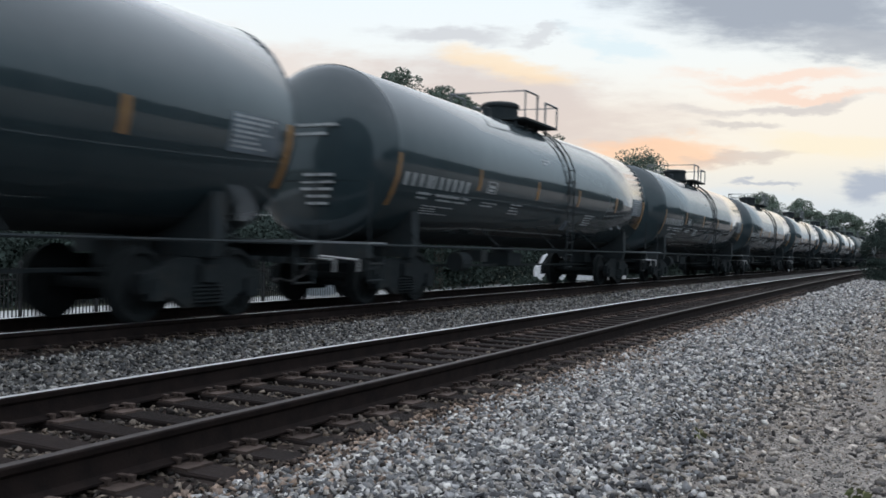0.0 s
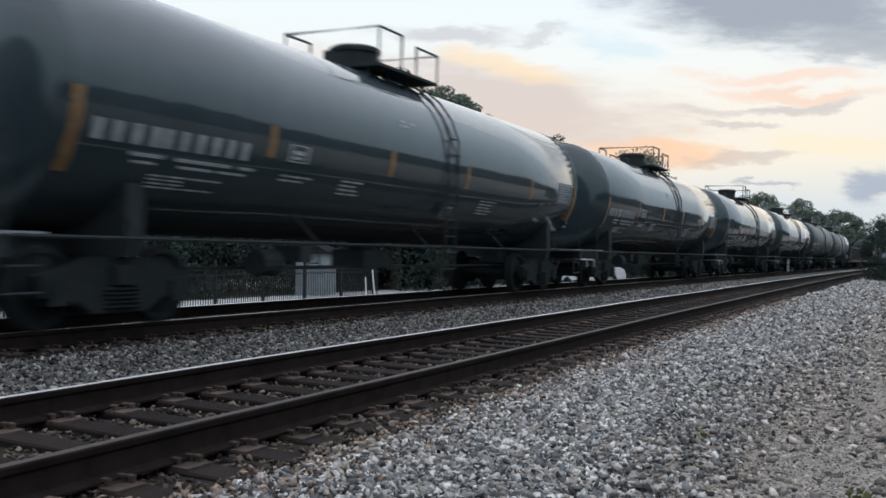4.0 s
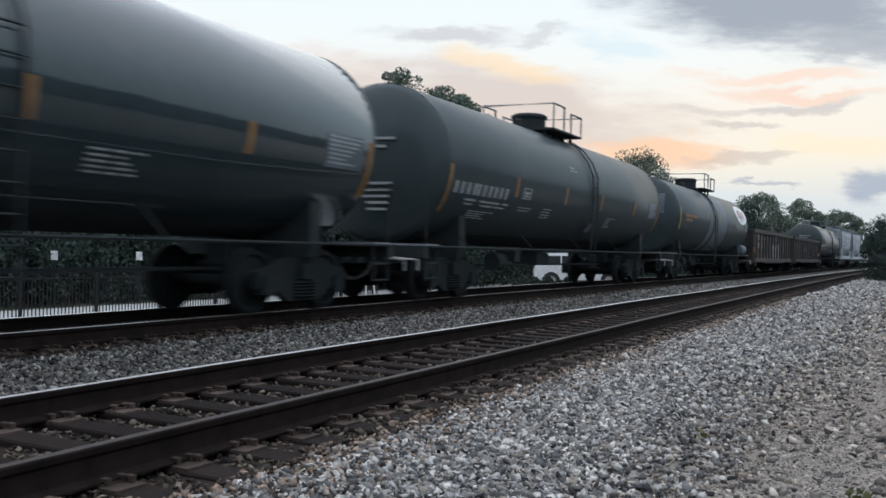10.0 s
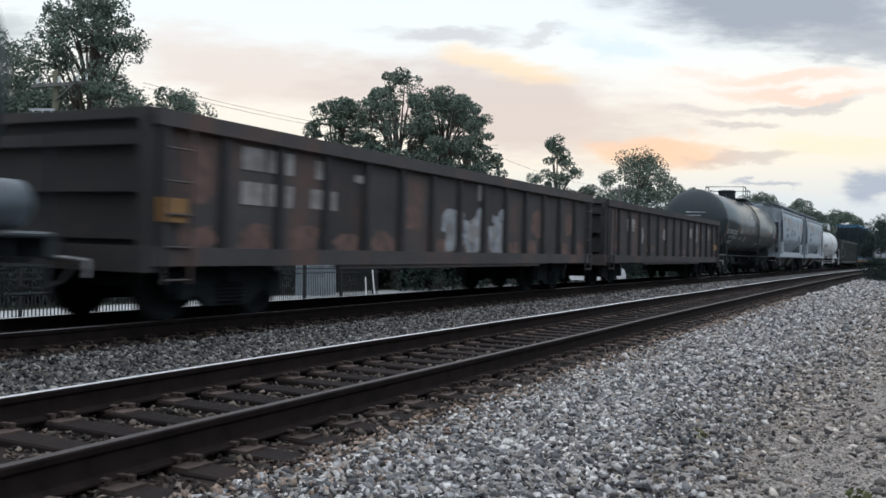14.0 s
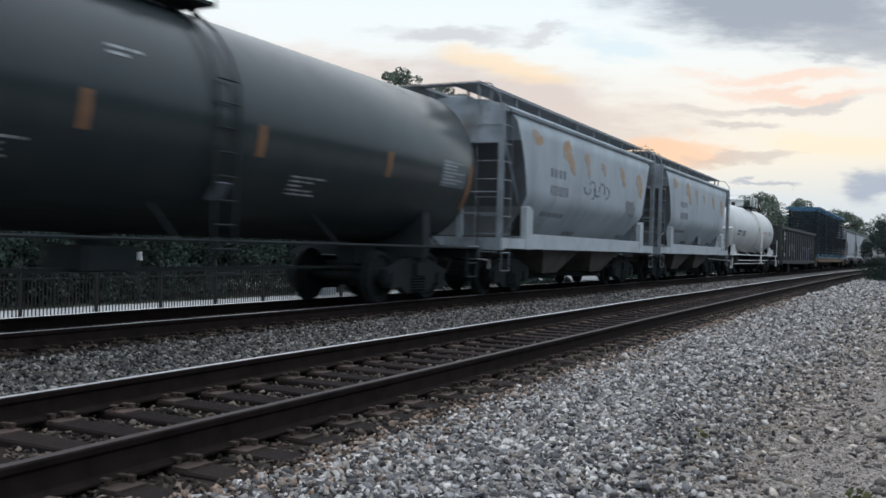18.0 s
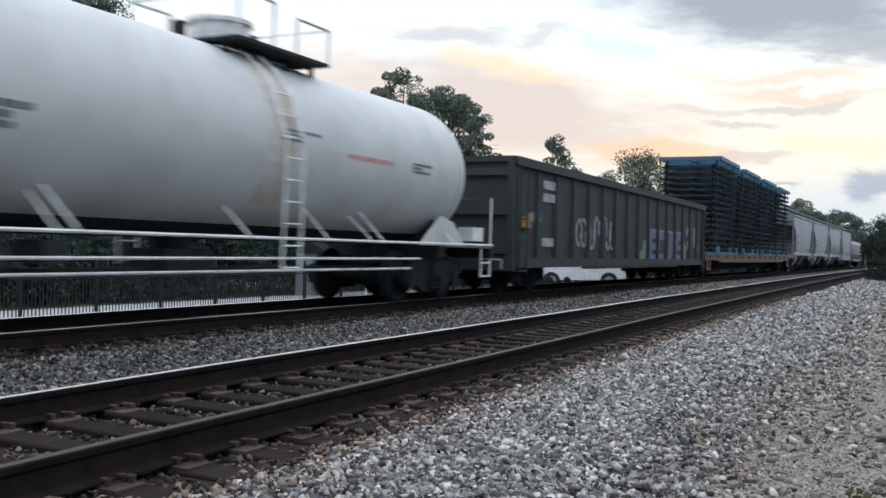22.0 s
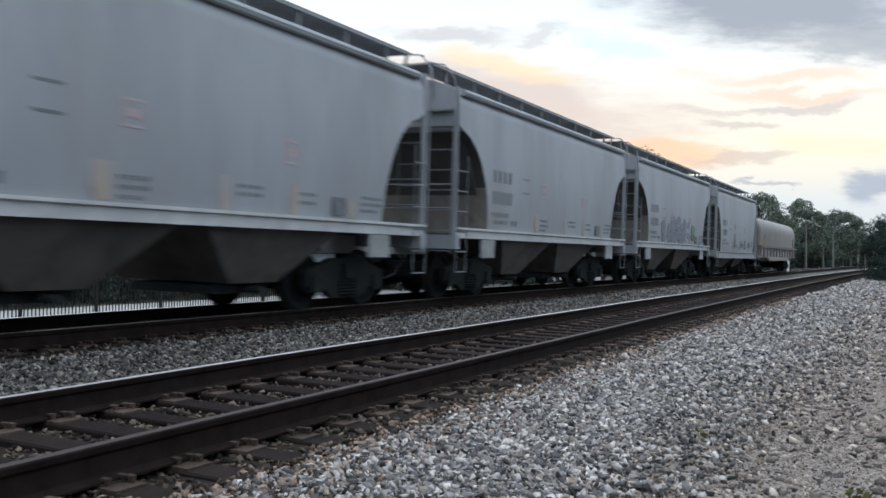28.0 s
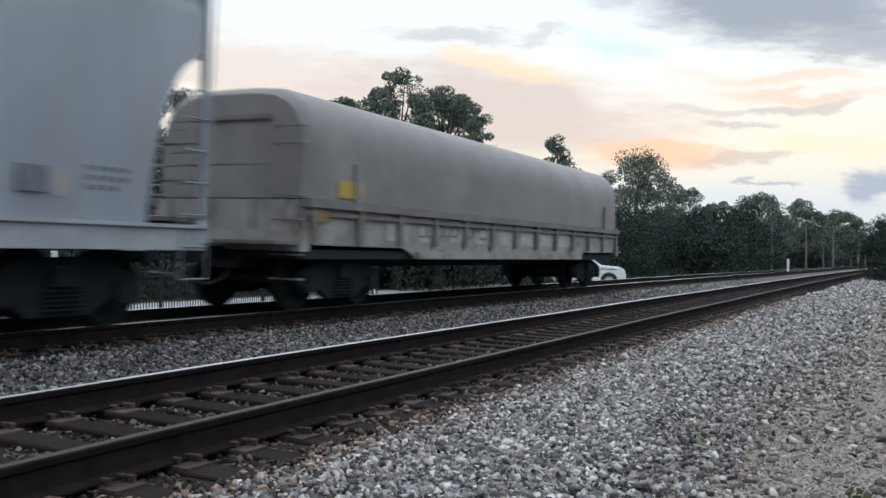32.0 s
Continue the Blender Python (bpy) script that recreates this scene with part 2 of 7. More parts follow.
M["frame_black"] = material("dull_black_steel", (0.022, 0.028, 0.031), 0.9, colour2=(0.028, 0.033, 0.035), scale=5, dirt=(0.036, 0.037, 0.036), dirt_scale=2, spec=0.2)
M["truck"] = material("grimy_cast_steel", (0.017, 0.021, 0.023), 0.95, colour2=(0.022, 0.026, 0.027), scale=7, dirt=(0.030, 0.029, 0.027), dirt_scale=2.5, bump=0.2, spec=0.1)
# dark matte belly colour, which keeps ground reflections off the underside
M["belly"] = material("shaded_matte_belly", (0.038, 0.046, 0.050), 0.95, colour2=(0.048, 0.055, 0.058), scale=3, spec=0.02)
M["wheel"] = material("wheel_steel", (0.017, 0.020, 0.021), 0.9, scale=6, spec=0.15)
M["white_mark"] = material("white_stencil_paint", (0.34, 0.355, 0.36), 0.6, colour2=(0.23, 0.24, 0.25), scale=9)
M["orange_mark"] = material("orange_reflective_strip", (0.26, 0.135, 0.04), 0.5, colour2=(0.20, 0.10, 0.035), scale=6)
M["yellow_mark"] = material("yellow_reflective_strip", (0.42, 0.30, 0.05), 0.5, colour2=(0.33, 0.23, 0.05), scale=6)
M["red_mark"] = material("faded_red_paint", (0.45, 0.20, 0.19), 0.6, colour2=(0.55, 0.36, 0.34), scale=6)
M["bright_metal"] = material("worn_galvanised_steel", (0.5, 0.5, 0.5), 0.4, metal=0.7, scale=8)
M["handrail_grey"] = material("grey_painted_handrail", (0.16, 0.17, 0.18), 0.5, scale=8)
M["hopper_old"] = material("weathered_blue_grey_paint", (0.345, 0.39, 0.425), 0.55, colour2=(0.27, 0.305, 0.333), scale=1.2, detail=8, stretch=(1, 1, 0.35), dirt=(0.20, 0.215, 0.23), dirt_scale=0.8, dirt_lo=0.55, dirt_hi=0.8, bump=0.02, bump_scale=4)
M["hopper_new"] = material("light_grey_paint", (0.305, 0.325, 0.352), 0.5, colour2=(0.255, 0.27, 0.293), scale=1.0, detail=8, stretch=(1, 1, 0.3), dirt=(0.25, 0.25, 0.25), dirt_scale=0.7, dirt_lo=0.55, dirt_hi=0.8)
# dark steel that carries the shade of the hopper ends in its colour
M["hopper_dark"] = material("shaded_end_steel", (0.060, 0.060, 0.059), 0.8, colour2=(0.042, 0.041, 0.040), scale=2.5, dirt=(0.075, 0.062, 0.052), dirt_scale=1.5)
M["rust_patch"] = material("orange_rust_patch", (0.37, 0.235, 0.13), 0.8, colour2=(0.34, 0.30, 0.26), scale=6, detail=7, lo=0.42, hi=0.58)
M["white_tank"] = material("white_tank_paint", (0.53, 0.535, 0.53), 0.45, colour2=(0.46, 0.465, 0.46), scale=1.2, detail=7, dirt=(0.36, 0.355, 0.34), dirt_scale=0.8, dirt_lo=0.58, dirt_hi=0.8)
M["stain"] = material("tan_spill_stain", (0.46, 0.39, 0.32), 0.6, colour2=(0.56, 0.53, 0.50), scale=4, stretch=(1, 1, 0.4))
M["gondola_brown"] = material("rusted_brown_paint", (0.046, 0.039, 0.037), 0.75, colour2=(0.029, 0.027, 0.027), scale=2.2, detail=8, dirt=(0.095, 0.050, 0.039), dirt_scale=1.1, dirt_lo=0.5, dirt_hi=0.72, rand=0.35, bump=0.1, bump_scale=12)
M["gondola_dark"] = material("dark_grey_green_paint", (0.024, 0.029, 0.028), 0.7, colour2=(0.017, 0.021, 0.021), scale=2.2, detail=8, dirt=(0.034, 0.029, 0.026), dirt_scale=1.4, dirt_lo=0.55, dirt_hi=0.8, bump=0.1, bump_scale=12)
M["graffiti_grey"] = material("grey_graffiti_paint", (0.36, 0.36, 0.375), 0.6, colour2=(0.19, 0.19, 0.20), scale=5)
M["graffiti_violet"] = material("violet_graffiti_paint", (0.15, 0.14, 0.25), 0.6, colour2=(0.09, 0.085, 0.155), scale=5)
M["graffiti_green"] = material("green_graffiti_paint", (0.14, 0.24, 0.15), 0.6, scale=5)
M["flat_orange"] = material("faded_orange_paint", (0.17, 0.10, 0.048), 0.65, colour2=(0.10, 0.066, 0.04), scale=3, dirt=(0.14, 0.10, 0.08), dirt_scale=1.5)
M["deck"] = material("weathered_deck", (0.22, 0.20, 0.18), 0.85, scale=6)
M["rack_blue"] = material("blue_painted_steel", (0.035, 0.11, 0.19), 0.5, colour2=(0.05, 0.14, 0.22), scale=4)
M["rack_dark"] = material("dark_blue_steel", (0.026, 0.038, 0.046), 0.65, colour2=(0.036, 0.048, 0.056), scale=4, spec=0.25)
M["coil_cover"] = material("taupe_cover_paint", (0.20, 0.185, 0.175), 0.5, colour2=(0.165, 0.155, 0.15), scale=1.0, detail=8, dirt=(0.25, 0.235, 0.22), dirt_scale=0.8, dirt_lo=0.5, dirt_hi=0.75)
M["coil_body"] = material("weathered_pale_paint", (0.33, 0.315, 0.30), 0.65, colour2=(0.22, 0.20, 0.185), scale=2.2, detail=8, dirt=(0.13, 0.10, 0.085), dirt_scale=1.6, dirt_lo=0.5, dirt_hi=0.7)
M["leaf"] = material("tree_leaves", (0.145, 0.178, 0.140), 0.85, colour2=(0.115, 0.145, 0.118), scale=3, island=0.25, spec=0.12)
# darker copy of the leaves; shade under the trees is put into its colour
M["leaf_dark"] = material("shaded_leaves", (0.047, 0.063, 0.055), 0.85, colour2=(0.038, 0.052, 0.046), scale=3, island=0.12, spec=0.05)
M["bark"] = material("grey_brown_bark", (0.11, 0.09, 0.075), 0.9, colour2=(0.06, 0.05, 0.042), scale=6, stretch=(1, 1, 0.2), bump=0.5)
M["fence"] = material("black_powder_coated_steel", (0.010, 0.011, 0.012), 0.85, scale=9)
M["pole"] = material("weathered_utility_pole", (0.17, 0.16, 0.15), 0.85, colour2=(0.12, 0.11, 0.10), scale=4, stretch=(1, 1, 0.1))
M["pole_tan"] = material("tan_utility_pole", (0.20, 0.19, 0.13), 0.85, colour2=(0.14, 0.13, 0.095), scale=4, stretch=(1, 1, 0.1))
M["shed_roof"] = material("dark_shingle_roof", (0.020, 0.022, 0.024), 0.95, colour2=(0.03, 0.031, 0.032), scale=9, spec=0.05)
M["car_white"] = material("white_car_paint", (0.62, 0.62, 0.63), 0.25, colour2=(0.78, 0.78, 0.79), coat=0.5)
M["glass"] = material("dark_tinted_glass", (0.012, 0.014, 0.016), 0.12, colour2=(0.012, 0.014, 0.016), spec=0.15)
M["rubber"] = material("tyre_rubber", (0.02, 0.02, 0.02), 0.85)
M["wall_pale"] = material("pale_blue_grey_siding", (0.25, 0.28, 0.30), 0.8, scale=2)
M["white_plain"] = material("white_painted_metal", (0.78, 0.78, 0.77), 0.55, scale=5)
M["grass"] = material("grass_blades", (0.10, 0.12, 0.045), 0.8, colour2=(0.16, 0.14, 0.07), scale=4, island=0.4)


# ---------------------------------------------------------------- mesh tools
class Mesh:
    """Collects simple solids into one mesh."""

    def __init__(self):
        self.v, self.f, self.mi = [], [], []
        self.slot = 0

    def add(self, verts, faces):
        o = len(self.v)
        self.v += [tuple(p) for p in verts]
        self.f += [tuple(i + o for i in f) for f in faces]
        self.mi += [self.slot] * len(faces)
        return self

    def box(self, c, size, rot=None, taper=1.0):
        x, y, z = (a / 2 for a in size)
        pts = [Vector((sx * x * (taper if sz > 0 else 1), sy * y * (taper if sz > 0 else 1), sz * z)) for sx in (-1, 1) for sy in (-1, 1) for sz in (-1, 1)]
        if rot:
            r = Euler(rot).to_matrix()
            pts = [r @ p for p in pts]
        c = Vector(c)
        return self.add([p + c for p in pts], [(0, 1, 3, 2), (4, 6, 7, 5), (0, 4, 5, 1), (2, 3, 7, 6), (0, 2, 6, 4), (1, 5, 7, 3)])

    def bar(self, a, b, w, h=None, n=0):
        """A square or round bar from a to b."""
        a, b = Vector(a), Vector(b)
        d = (b - a).normalized()
        up = Vector((0, 0, 1)) if abs(d.z) < 0.9 else Vector((0, 1, 0))
        x = d.cross(up).normalized()
        y = x.cross(d).normalized()
        n = n or 4
        h = h or w
        ring = [(x * w * math.cos(2 * math.pi * (i + 0.5) / n) + y * h * math.sin(2 * math.pi * (i + 0.5) / n)) * (0.7071 if n == 4 else 0.5) for i in range(n)]
        return self.add([a + r for r in ring] + [b + r for r in ring],
                        [(i, (i + 1) % n, n + (i + 1) % n, n + i) for i in range(n)] + [tuple(range(n))[::-1], tuple(range(n, 2 * n))])

    def pipe(self, pts, r, n=6):
        """One bent round tube through the points."""
        pts = [Vector(p) for p in pts]
        rings, x = [], None
        for i, p in enumerate(pts):
            before = (p - pts[i - 1]).normalized() if i else None
            after = (pts[i + 1] - p).normalized() if i < len(pts) - 1 else None
            d = ((before or after) + (after or before)).normalized()
            k = 1.0 / max(0.5, d.dot(after or before))
            if x is None:
                x = d.cross(Vector((0, 0, 1)) if abs(d.z) < 0.9 else Vector((0, 1, 0)))
            x = (x - d * x.dot(d)).normalized()
            y = d.cross(x)
            rings.append([p + (x * math.cos(2 * math.pi * j / n) + y * math.sin(2 * math.pi * j / n)) * r * (k if 0 < i < len(pts) - 1 else 1.0) for j in range(n)])
        return self.loft(rings)

    def loft(self, rings, caps=True, closed=True):
        n = len(rings[0])
        verts = [p for r in rings for p in r]
        faces = []
        for k in range(len(rings) - 1):
            for i in range(n if closed else n - 1):
                j = (i + 1) % n
                faces.append((k * n + i, k * n + j, (k + 1) * n + j, (k + 1) * n + i))
        if caps:
            faces += [tuple(range(n))[::-1], tuple(range((len(rings) - 1) * n, len(rings) * n))]
        return self.add(verts, faces)

    def turn(self, profile, axis="y", n=40, centre=(0, 0, 0)):
        """A solid of revolution; profile: (along, radius)."""
        cx, cy, cz = centre
        rings = []
        for a, r in profile:
            ring = []
            for i in range(n):
                t = 2 * math.pi * i / n
                u, w = r * math.cos(t), r * math.sin(t)
                ring.append({"x": (cx + a, cy + u, cz + w), "y": (cx + w, cy + a, cz + u), "z": (cx + u, cy + w, cz + a)}[axis])
            rings.append(ring)
        return self.loft(rings)

    def prism(self, poly, y0, y1, axis="y"):
        """poly of (u, w) drawn out along an axis: y: (x, z); x: (y, z); z: (x, y)."""
        def at(u, w, a):
            return {"y": (u, a, w), "x": (a, u, w), "z": (u, w, a)}[axis]
        return self.loft([[at(u, w, y0) for u, w in poly], [at(u, w, y1) for u, w in poly]])

    def data(self, name, mats, smooth=0.0):
        me = bpy.data.meshes.new(name)
        me.from_pydata(self.v, [], self.f)
        for m in (mats if isinstance(mats, (list, tuple)) else [mats]):
            me.materials.append(m)
        me.polygons.foreach_set("material_index", self.mi)
        bm = bmesh.new()
        bm.from_mesh(me)
        bmesh.ops.recalc_face_normals(bm, faces=bm.faces)
        bm.to_mesh(me)
        bm.free()
        if smooth:
            me.polygons.foreach_set("use_smooth", [True] * len(me.polygons))
            me.set_sharp_from_angle(angle=radians(smooth))
        return me


def part(name, mesh, mats, parent=None, label="", smooth=0.0, at=None):
    ob = new(name, mesh if isinstance(mesh, bpy.types.Mesh) else mesh.data(name, mats, smooth))
    if parent:
        ob.parent = parent
    if at is not None:
        ob.matrix_basis = at
    if label:
        tagged(ob, label)
    return ob


def raw(name, verts, faces, mats, smooth=False):
    """A large mesh from arrays: faces all with the same number of corners."""
    me = bpy.data.meshes.new(name)
    verts, faces = np.asarray(verts, dtype=np.float32), np.asarray(faces, dtype=np.int32)
    k = faces.shape[1]
    me.vertices.add(len(verts)); me.vertices.foreach_set("co", verts.ravel())
    me.loops.add(faces.size); me.loops.foreach_set("vertex_index", faces.ravel())
    me.polygons.add(len(faces))
    me.polygons.foreach_set("loop_start", np.arange(0, faces.size, k, dtype=np.int32))
    me.polygons.foreach_set("loop_total", np.full(len(faces), k, dtype=np.int32))
    if smooth:
        me.polygons.foreach_set("use_smooth", np.ones(len(faces), dtype=bool))
    me.materials.append(mats)
    me.update(calc_edges=True)
    return me

# ---------------------------------------------------------------- ground and tracks
PROFILE = [(-700, -2.0), (-60, -0.9), (-12, -0.42), (-4, -0.36), (0, -0.33), (1.2, -0.31), (1.6, -0.27), (2.3, -0.245), (2.9, -0.235), (4.28, -0.225), (5.7, -0.215),
           (6.5, -0.22), (7.2, -0.16), (7.8, -0.13), (9.1, -0.12), (10.5, -0.105), (11.4, -0.16), (13.0, -0.72), (15.0, -0.85), (20.4, -0.88), (24.5, -0.86), (40, -0.9), (120, -0.6), (800, 2.0)]


def ground_z(d):
    for (a, za), (b, zb) in zip(PROFILE, PROFILE[1:]):
        if a <= d <= b:
            return za + (zb - za) * (d - a) / (b - a)
    return -1.0


def build_ground():
    ds = [p[0] for p in PROFILE]
    extra = [-30, -8, -2, -1, 0.6, 30, 60]
    ds = sorted(ds + extra)
    ss = [-420, -200, -60, -20] + list(range(-8, 60, 2)) + [60 + 6 * i for i in range(14)] + [150, 180, 220, 270, 330, 420, 700, 1200, 2600]
    verts, faces, mi = [], [], []
    for s in ss:
        for d in ds:
            verts.append(spot(d, s, ground_z(d)))
    n = len(ds)
    for i in range(len(ss) - 1):
        for j in range(n - 1):
            faces.append((i * n + j, i * n + j + 1, (i + 1) * n + j + 1, (i + 1) * n + j))
            mid = (ds[j] + ds[j + 1]) / 2
            mi.append(4 if 2.6 < mid < 5.75 or 7.75 < mid < 10.6 else 1 if 1.6 < mid < 12 else 2 if 20.4 < mid < 24.5 else 0 if mid < 20 else 3)
    me = bpy.data.meshes.new("ground")
    me.from_pydata(verts, [], faces)
    for k in ("ground", "bed", "pavement", "grass_ground", "crib"):
        me.materials.append(M[k])
    me.polygons.foreach_set("material_index", mi)
    me.polygons.foreach_set("use_smooth", [True] * len(faces))
    tagged(new("ground", me), "grey gravelly dirt and crushed stone beside the tracks", "ground", kind="structure")


M["grass_ground"] = material("dark_grassy_soil", (0.05, 0.06, 0.03), 0.95, colour2=(0.07, 0.06, 0.045), scale=2)
build_ground()

RAIL = [(-0.076, -0.186), (0.076, -0.186), (0.076, -0.174), (0.02, -0.155), (0.016, -0.14), (0.016, -0.060), (0.033, -0.042), (0.0375, -0.014), (0.0345, -0.0065), (0.028, -0.0026), (0.015, -0.0007),
        (-0.015, -0.0007), (-0.028, -0.0026), (-0.0345, -0.0065), (-0.0375, -0.014), (-0.033, -0.042), (-0.016, -0.060), (-0.016, -0.14), (-0.02, -0.155), (-0.076, -0.174)]
RAIL_S = [-420, -300, -200, -100, -40, -10] + [2 * i for i in range(0, 31)] + [66, 72, 80, 90, 100, 115, 130, 150, 175, 200, 230, 260, 300, 340, 380, 420]


def rail_wobble(s, seed):
    """Slight unevenness of the old rail line."""
    return 0.003 * math.sin(s * 0.55 + seed) + 0.0015 * math.sin(s * 1.13 + 2 * seed)


def build_track(name, centre, zoff, label, top_mats, tie_from, tie_to, tie_step, tie_start, far_to):
    base = new(name)
    tagged(base, label, "railway track", kind="structure")
    for side, top in zip((1, -1), top_mats):
        m = Mesh()
        rings = []
        for s in RAIL_S:
            T = track_pose(centre, zoff, s)
            wob = rail_wobble(s, side + centre) if 0 < s < 60 else 0
            rings.append([T @ Vector((x + side * 0.7525, 0, z + wob)) for x, z in RAIL])
        m.loft(rings)
        n = len(RAIL)
        for k in range((len(RAIL_S) - 1) * n):
            if k % n in (9, 10, 11):
                m.mi[k] = 1
        part("rail", m, [M["rail"], M[top]], base, "long rust-brown steel rail with a worn head", smooth=25)
    tie = Mesh()
    tie.loft([[(-1.3, -0.11, -0.38), (1.3, -0.115, -0.38), (1.3, 0.115, -0.38), (-1.3, 0.11, -0.38)],
              [(-1.3, -0.11, -0.215), (1.3, -0.112, -0.215), (1.3, 0.115, -0.215), (-1.3, 0.112, -0.215)],
              [(-1.29, -0.10, -0.203), (1.29, -0.104, -0.203), (1.29, 0.106, -0.203), (-1.29, 0.10, -0.203)]])
    tie_me = tie.data("tie", M["tie"])
    plate = Mesh()
    plate.box((0, 0, -0.196), (0.42, 0.20, 0.014)).box((0.088, 0, -0.184), (0.016, 0.19, 0.012)).box((-0.088, 0, -0.184), (0.016, 0.19, 0.012))
    for x, y in ((0.10, 0.05), (-0.10, -0.05), (0.10, -0.055), (0.145, 0.06)):
        plate.box((x, y, -0.172), (0.03, 0.022, 0.03)).box((x - 0.012 * (1 if x > 0 else -1), y, -0.158), (0.05, 0.034, 0.012))
    plate_me = plate.data("tie_plate", M["plate"])
    rng = random.Random(int(centre * 10))
    s = tie_start
    while s > tie_from:
        s -= tie_step
    rest = Mesh()
    while s < far_to:
        T = track_pose(centre, zoff, s) @ pose(rng.uniform(-0.04, 0.04), rng.uniform(-0.015, 0.015), rng.uniform(-0.006, 0.002), 0, 0, rng.uniform(-0.8, 0.8))
        if s < tie_to:
            part("tie", tie_me, None, base, at=T)
            for side in (1, -1):
                part("tie_plate", plate_me, None, base, at=T @ pose(side * 0.7525, 0, 0, 0, 0, rng.uniform(-1.5, 1.5)))
        else:
            rest.add([T @ Vector(p) for p in tie.v], tie.f)
        s += tie_step
    tagged(part("far_ties", rest, M["tie"], base), kind="stuff")
    return base


build_track("near_track", D_NEAR, 0.0, "single railway track with rusty rails on creosoted wooden ties", ("rail_dull", "rail_top"), -9.0, 36.0, 0.4866, 3.34, 120)
build_track("far_track", D_FAR, Z_FAR, "second railway track with worn rails on dark wooden ties", ("rail_top", "rail_top"), -9.0, 36.0, 0.5, 3.0, 120)


# ---------------------------------------------------------------- crushed stone
ROCK_V = np.array([(x, y, z) for x in (-1, 1) for y in (-1, 1) for z in (-1, 1)], dtype=float)
ROCK_F = np.array([(0, 1, 3), (0, 3, 2), (4, 6, 7), (4, 7, 5), (0, 4, 5), (0, 5, 1), (2, 3, 7), (2, 7, 6), (0, 2, 6), (0, 6, 4), (1, 5, 7), (1, 7, 3)])
rs = np.random.RandomState(7)


def angular_rock():
    """A broken stone: a block knocked out of true, with one or two corners cut off."""
    v = ROCK_V * rs.uniform(0.5, 1.0, (8, 3)) + rs.uniform(-0.12, 0.12, (8, 3))
    for _ in range(3):
        n = rs.normal(size=3)
        n /= np.linalg.norm(n)
        over = np.maximum(v @ n - rs.uniform(0.6, 0.95), 0)
        v = v - over[:, None] * n
    return v * np.array([1.3, rs.uniform(0.7, 1.15), rs.uniform(0.28, 0.6)])


ROCKS = [angular_rock() for _ in range(30)]


def drop_np(s):
    return -GRADE * 8 * np.log1p(np.exp(np.minimum(60, (s - 15) / 8)))


def stones(name, label, mat, d, s, z, size, seed):
    """Stones at the given places, all in one mesh."""
    r = np.random.RandomState(seed)
    n = len(d)
    x = -(d + np.where(s > 0, BEND * s * s / 2, 0))
    pos = np.stack([x, s, z + drop_np(s)], 1)
    base = np.array(ROCKS)[r.randint(0, len(ROCKS), n)]
    q = r.normal(size=(n, 4)) * np.array([1, 0.34, 0.34, 1.0])
    q /= np.linalg.norm(q, axis=1)[:, None]
    w, a, b, c = q.T
    R = np.stack([1 - 2 * (b * b + c * c), 2 * (a * b - w * c), 2 * (a * c + w * b), 2 * (a * b + w * c), 1 - 2 * (a * a + c * c), 2 * (b * c - w * a),
                  2 * (a * c - w * b), 2 * (b * c + w * a), 1 - 2 * (a * a + b * b)], 1).reshape(n, 3, 3)
    v = np.einsum("nij,nkj->nki", R, base * size[:, None, None]) + pos[:, None, :]
    f = (ROCK_F[None] + (np.arange(n) * 8)[:, None, None]).reshape(-1, 3)
    ob = new(name, raw(name, v.reshape(-1, 3), f, mat))
    return tagged(ob, label, "gravel", kind="stuff")


def spread(bands, seed):
    """bands: (d0, d1, s0, s1, stones a square metre)."""
    r = np.random.RandomState(seed)
    D, S_ = [], []
    for d0, d1, s0, s1, k in bands:
        n = int((d1 - d0) * (s1 - s0) * k)
        D.append(r.uniform(d0, d1, n)); S_.append(r.uniform(s0, s1, n))
    return np.concatenate(D), np.concatenate(S_), r


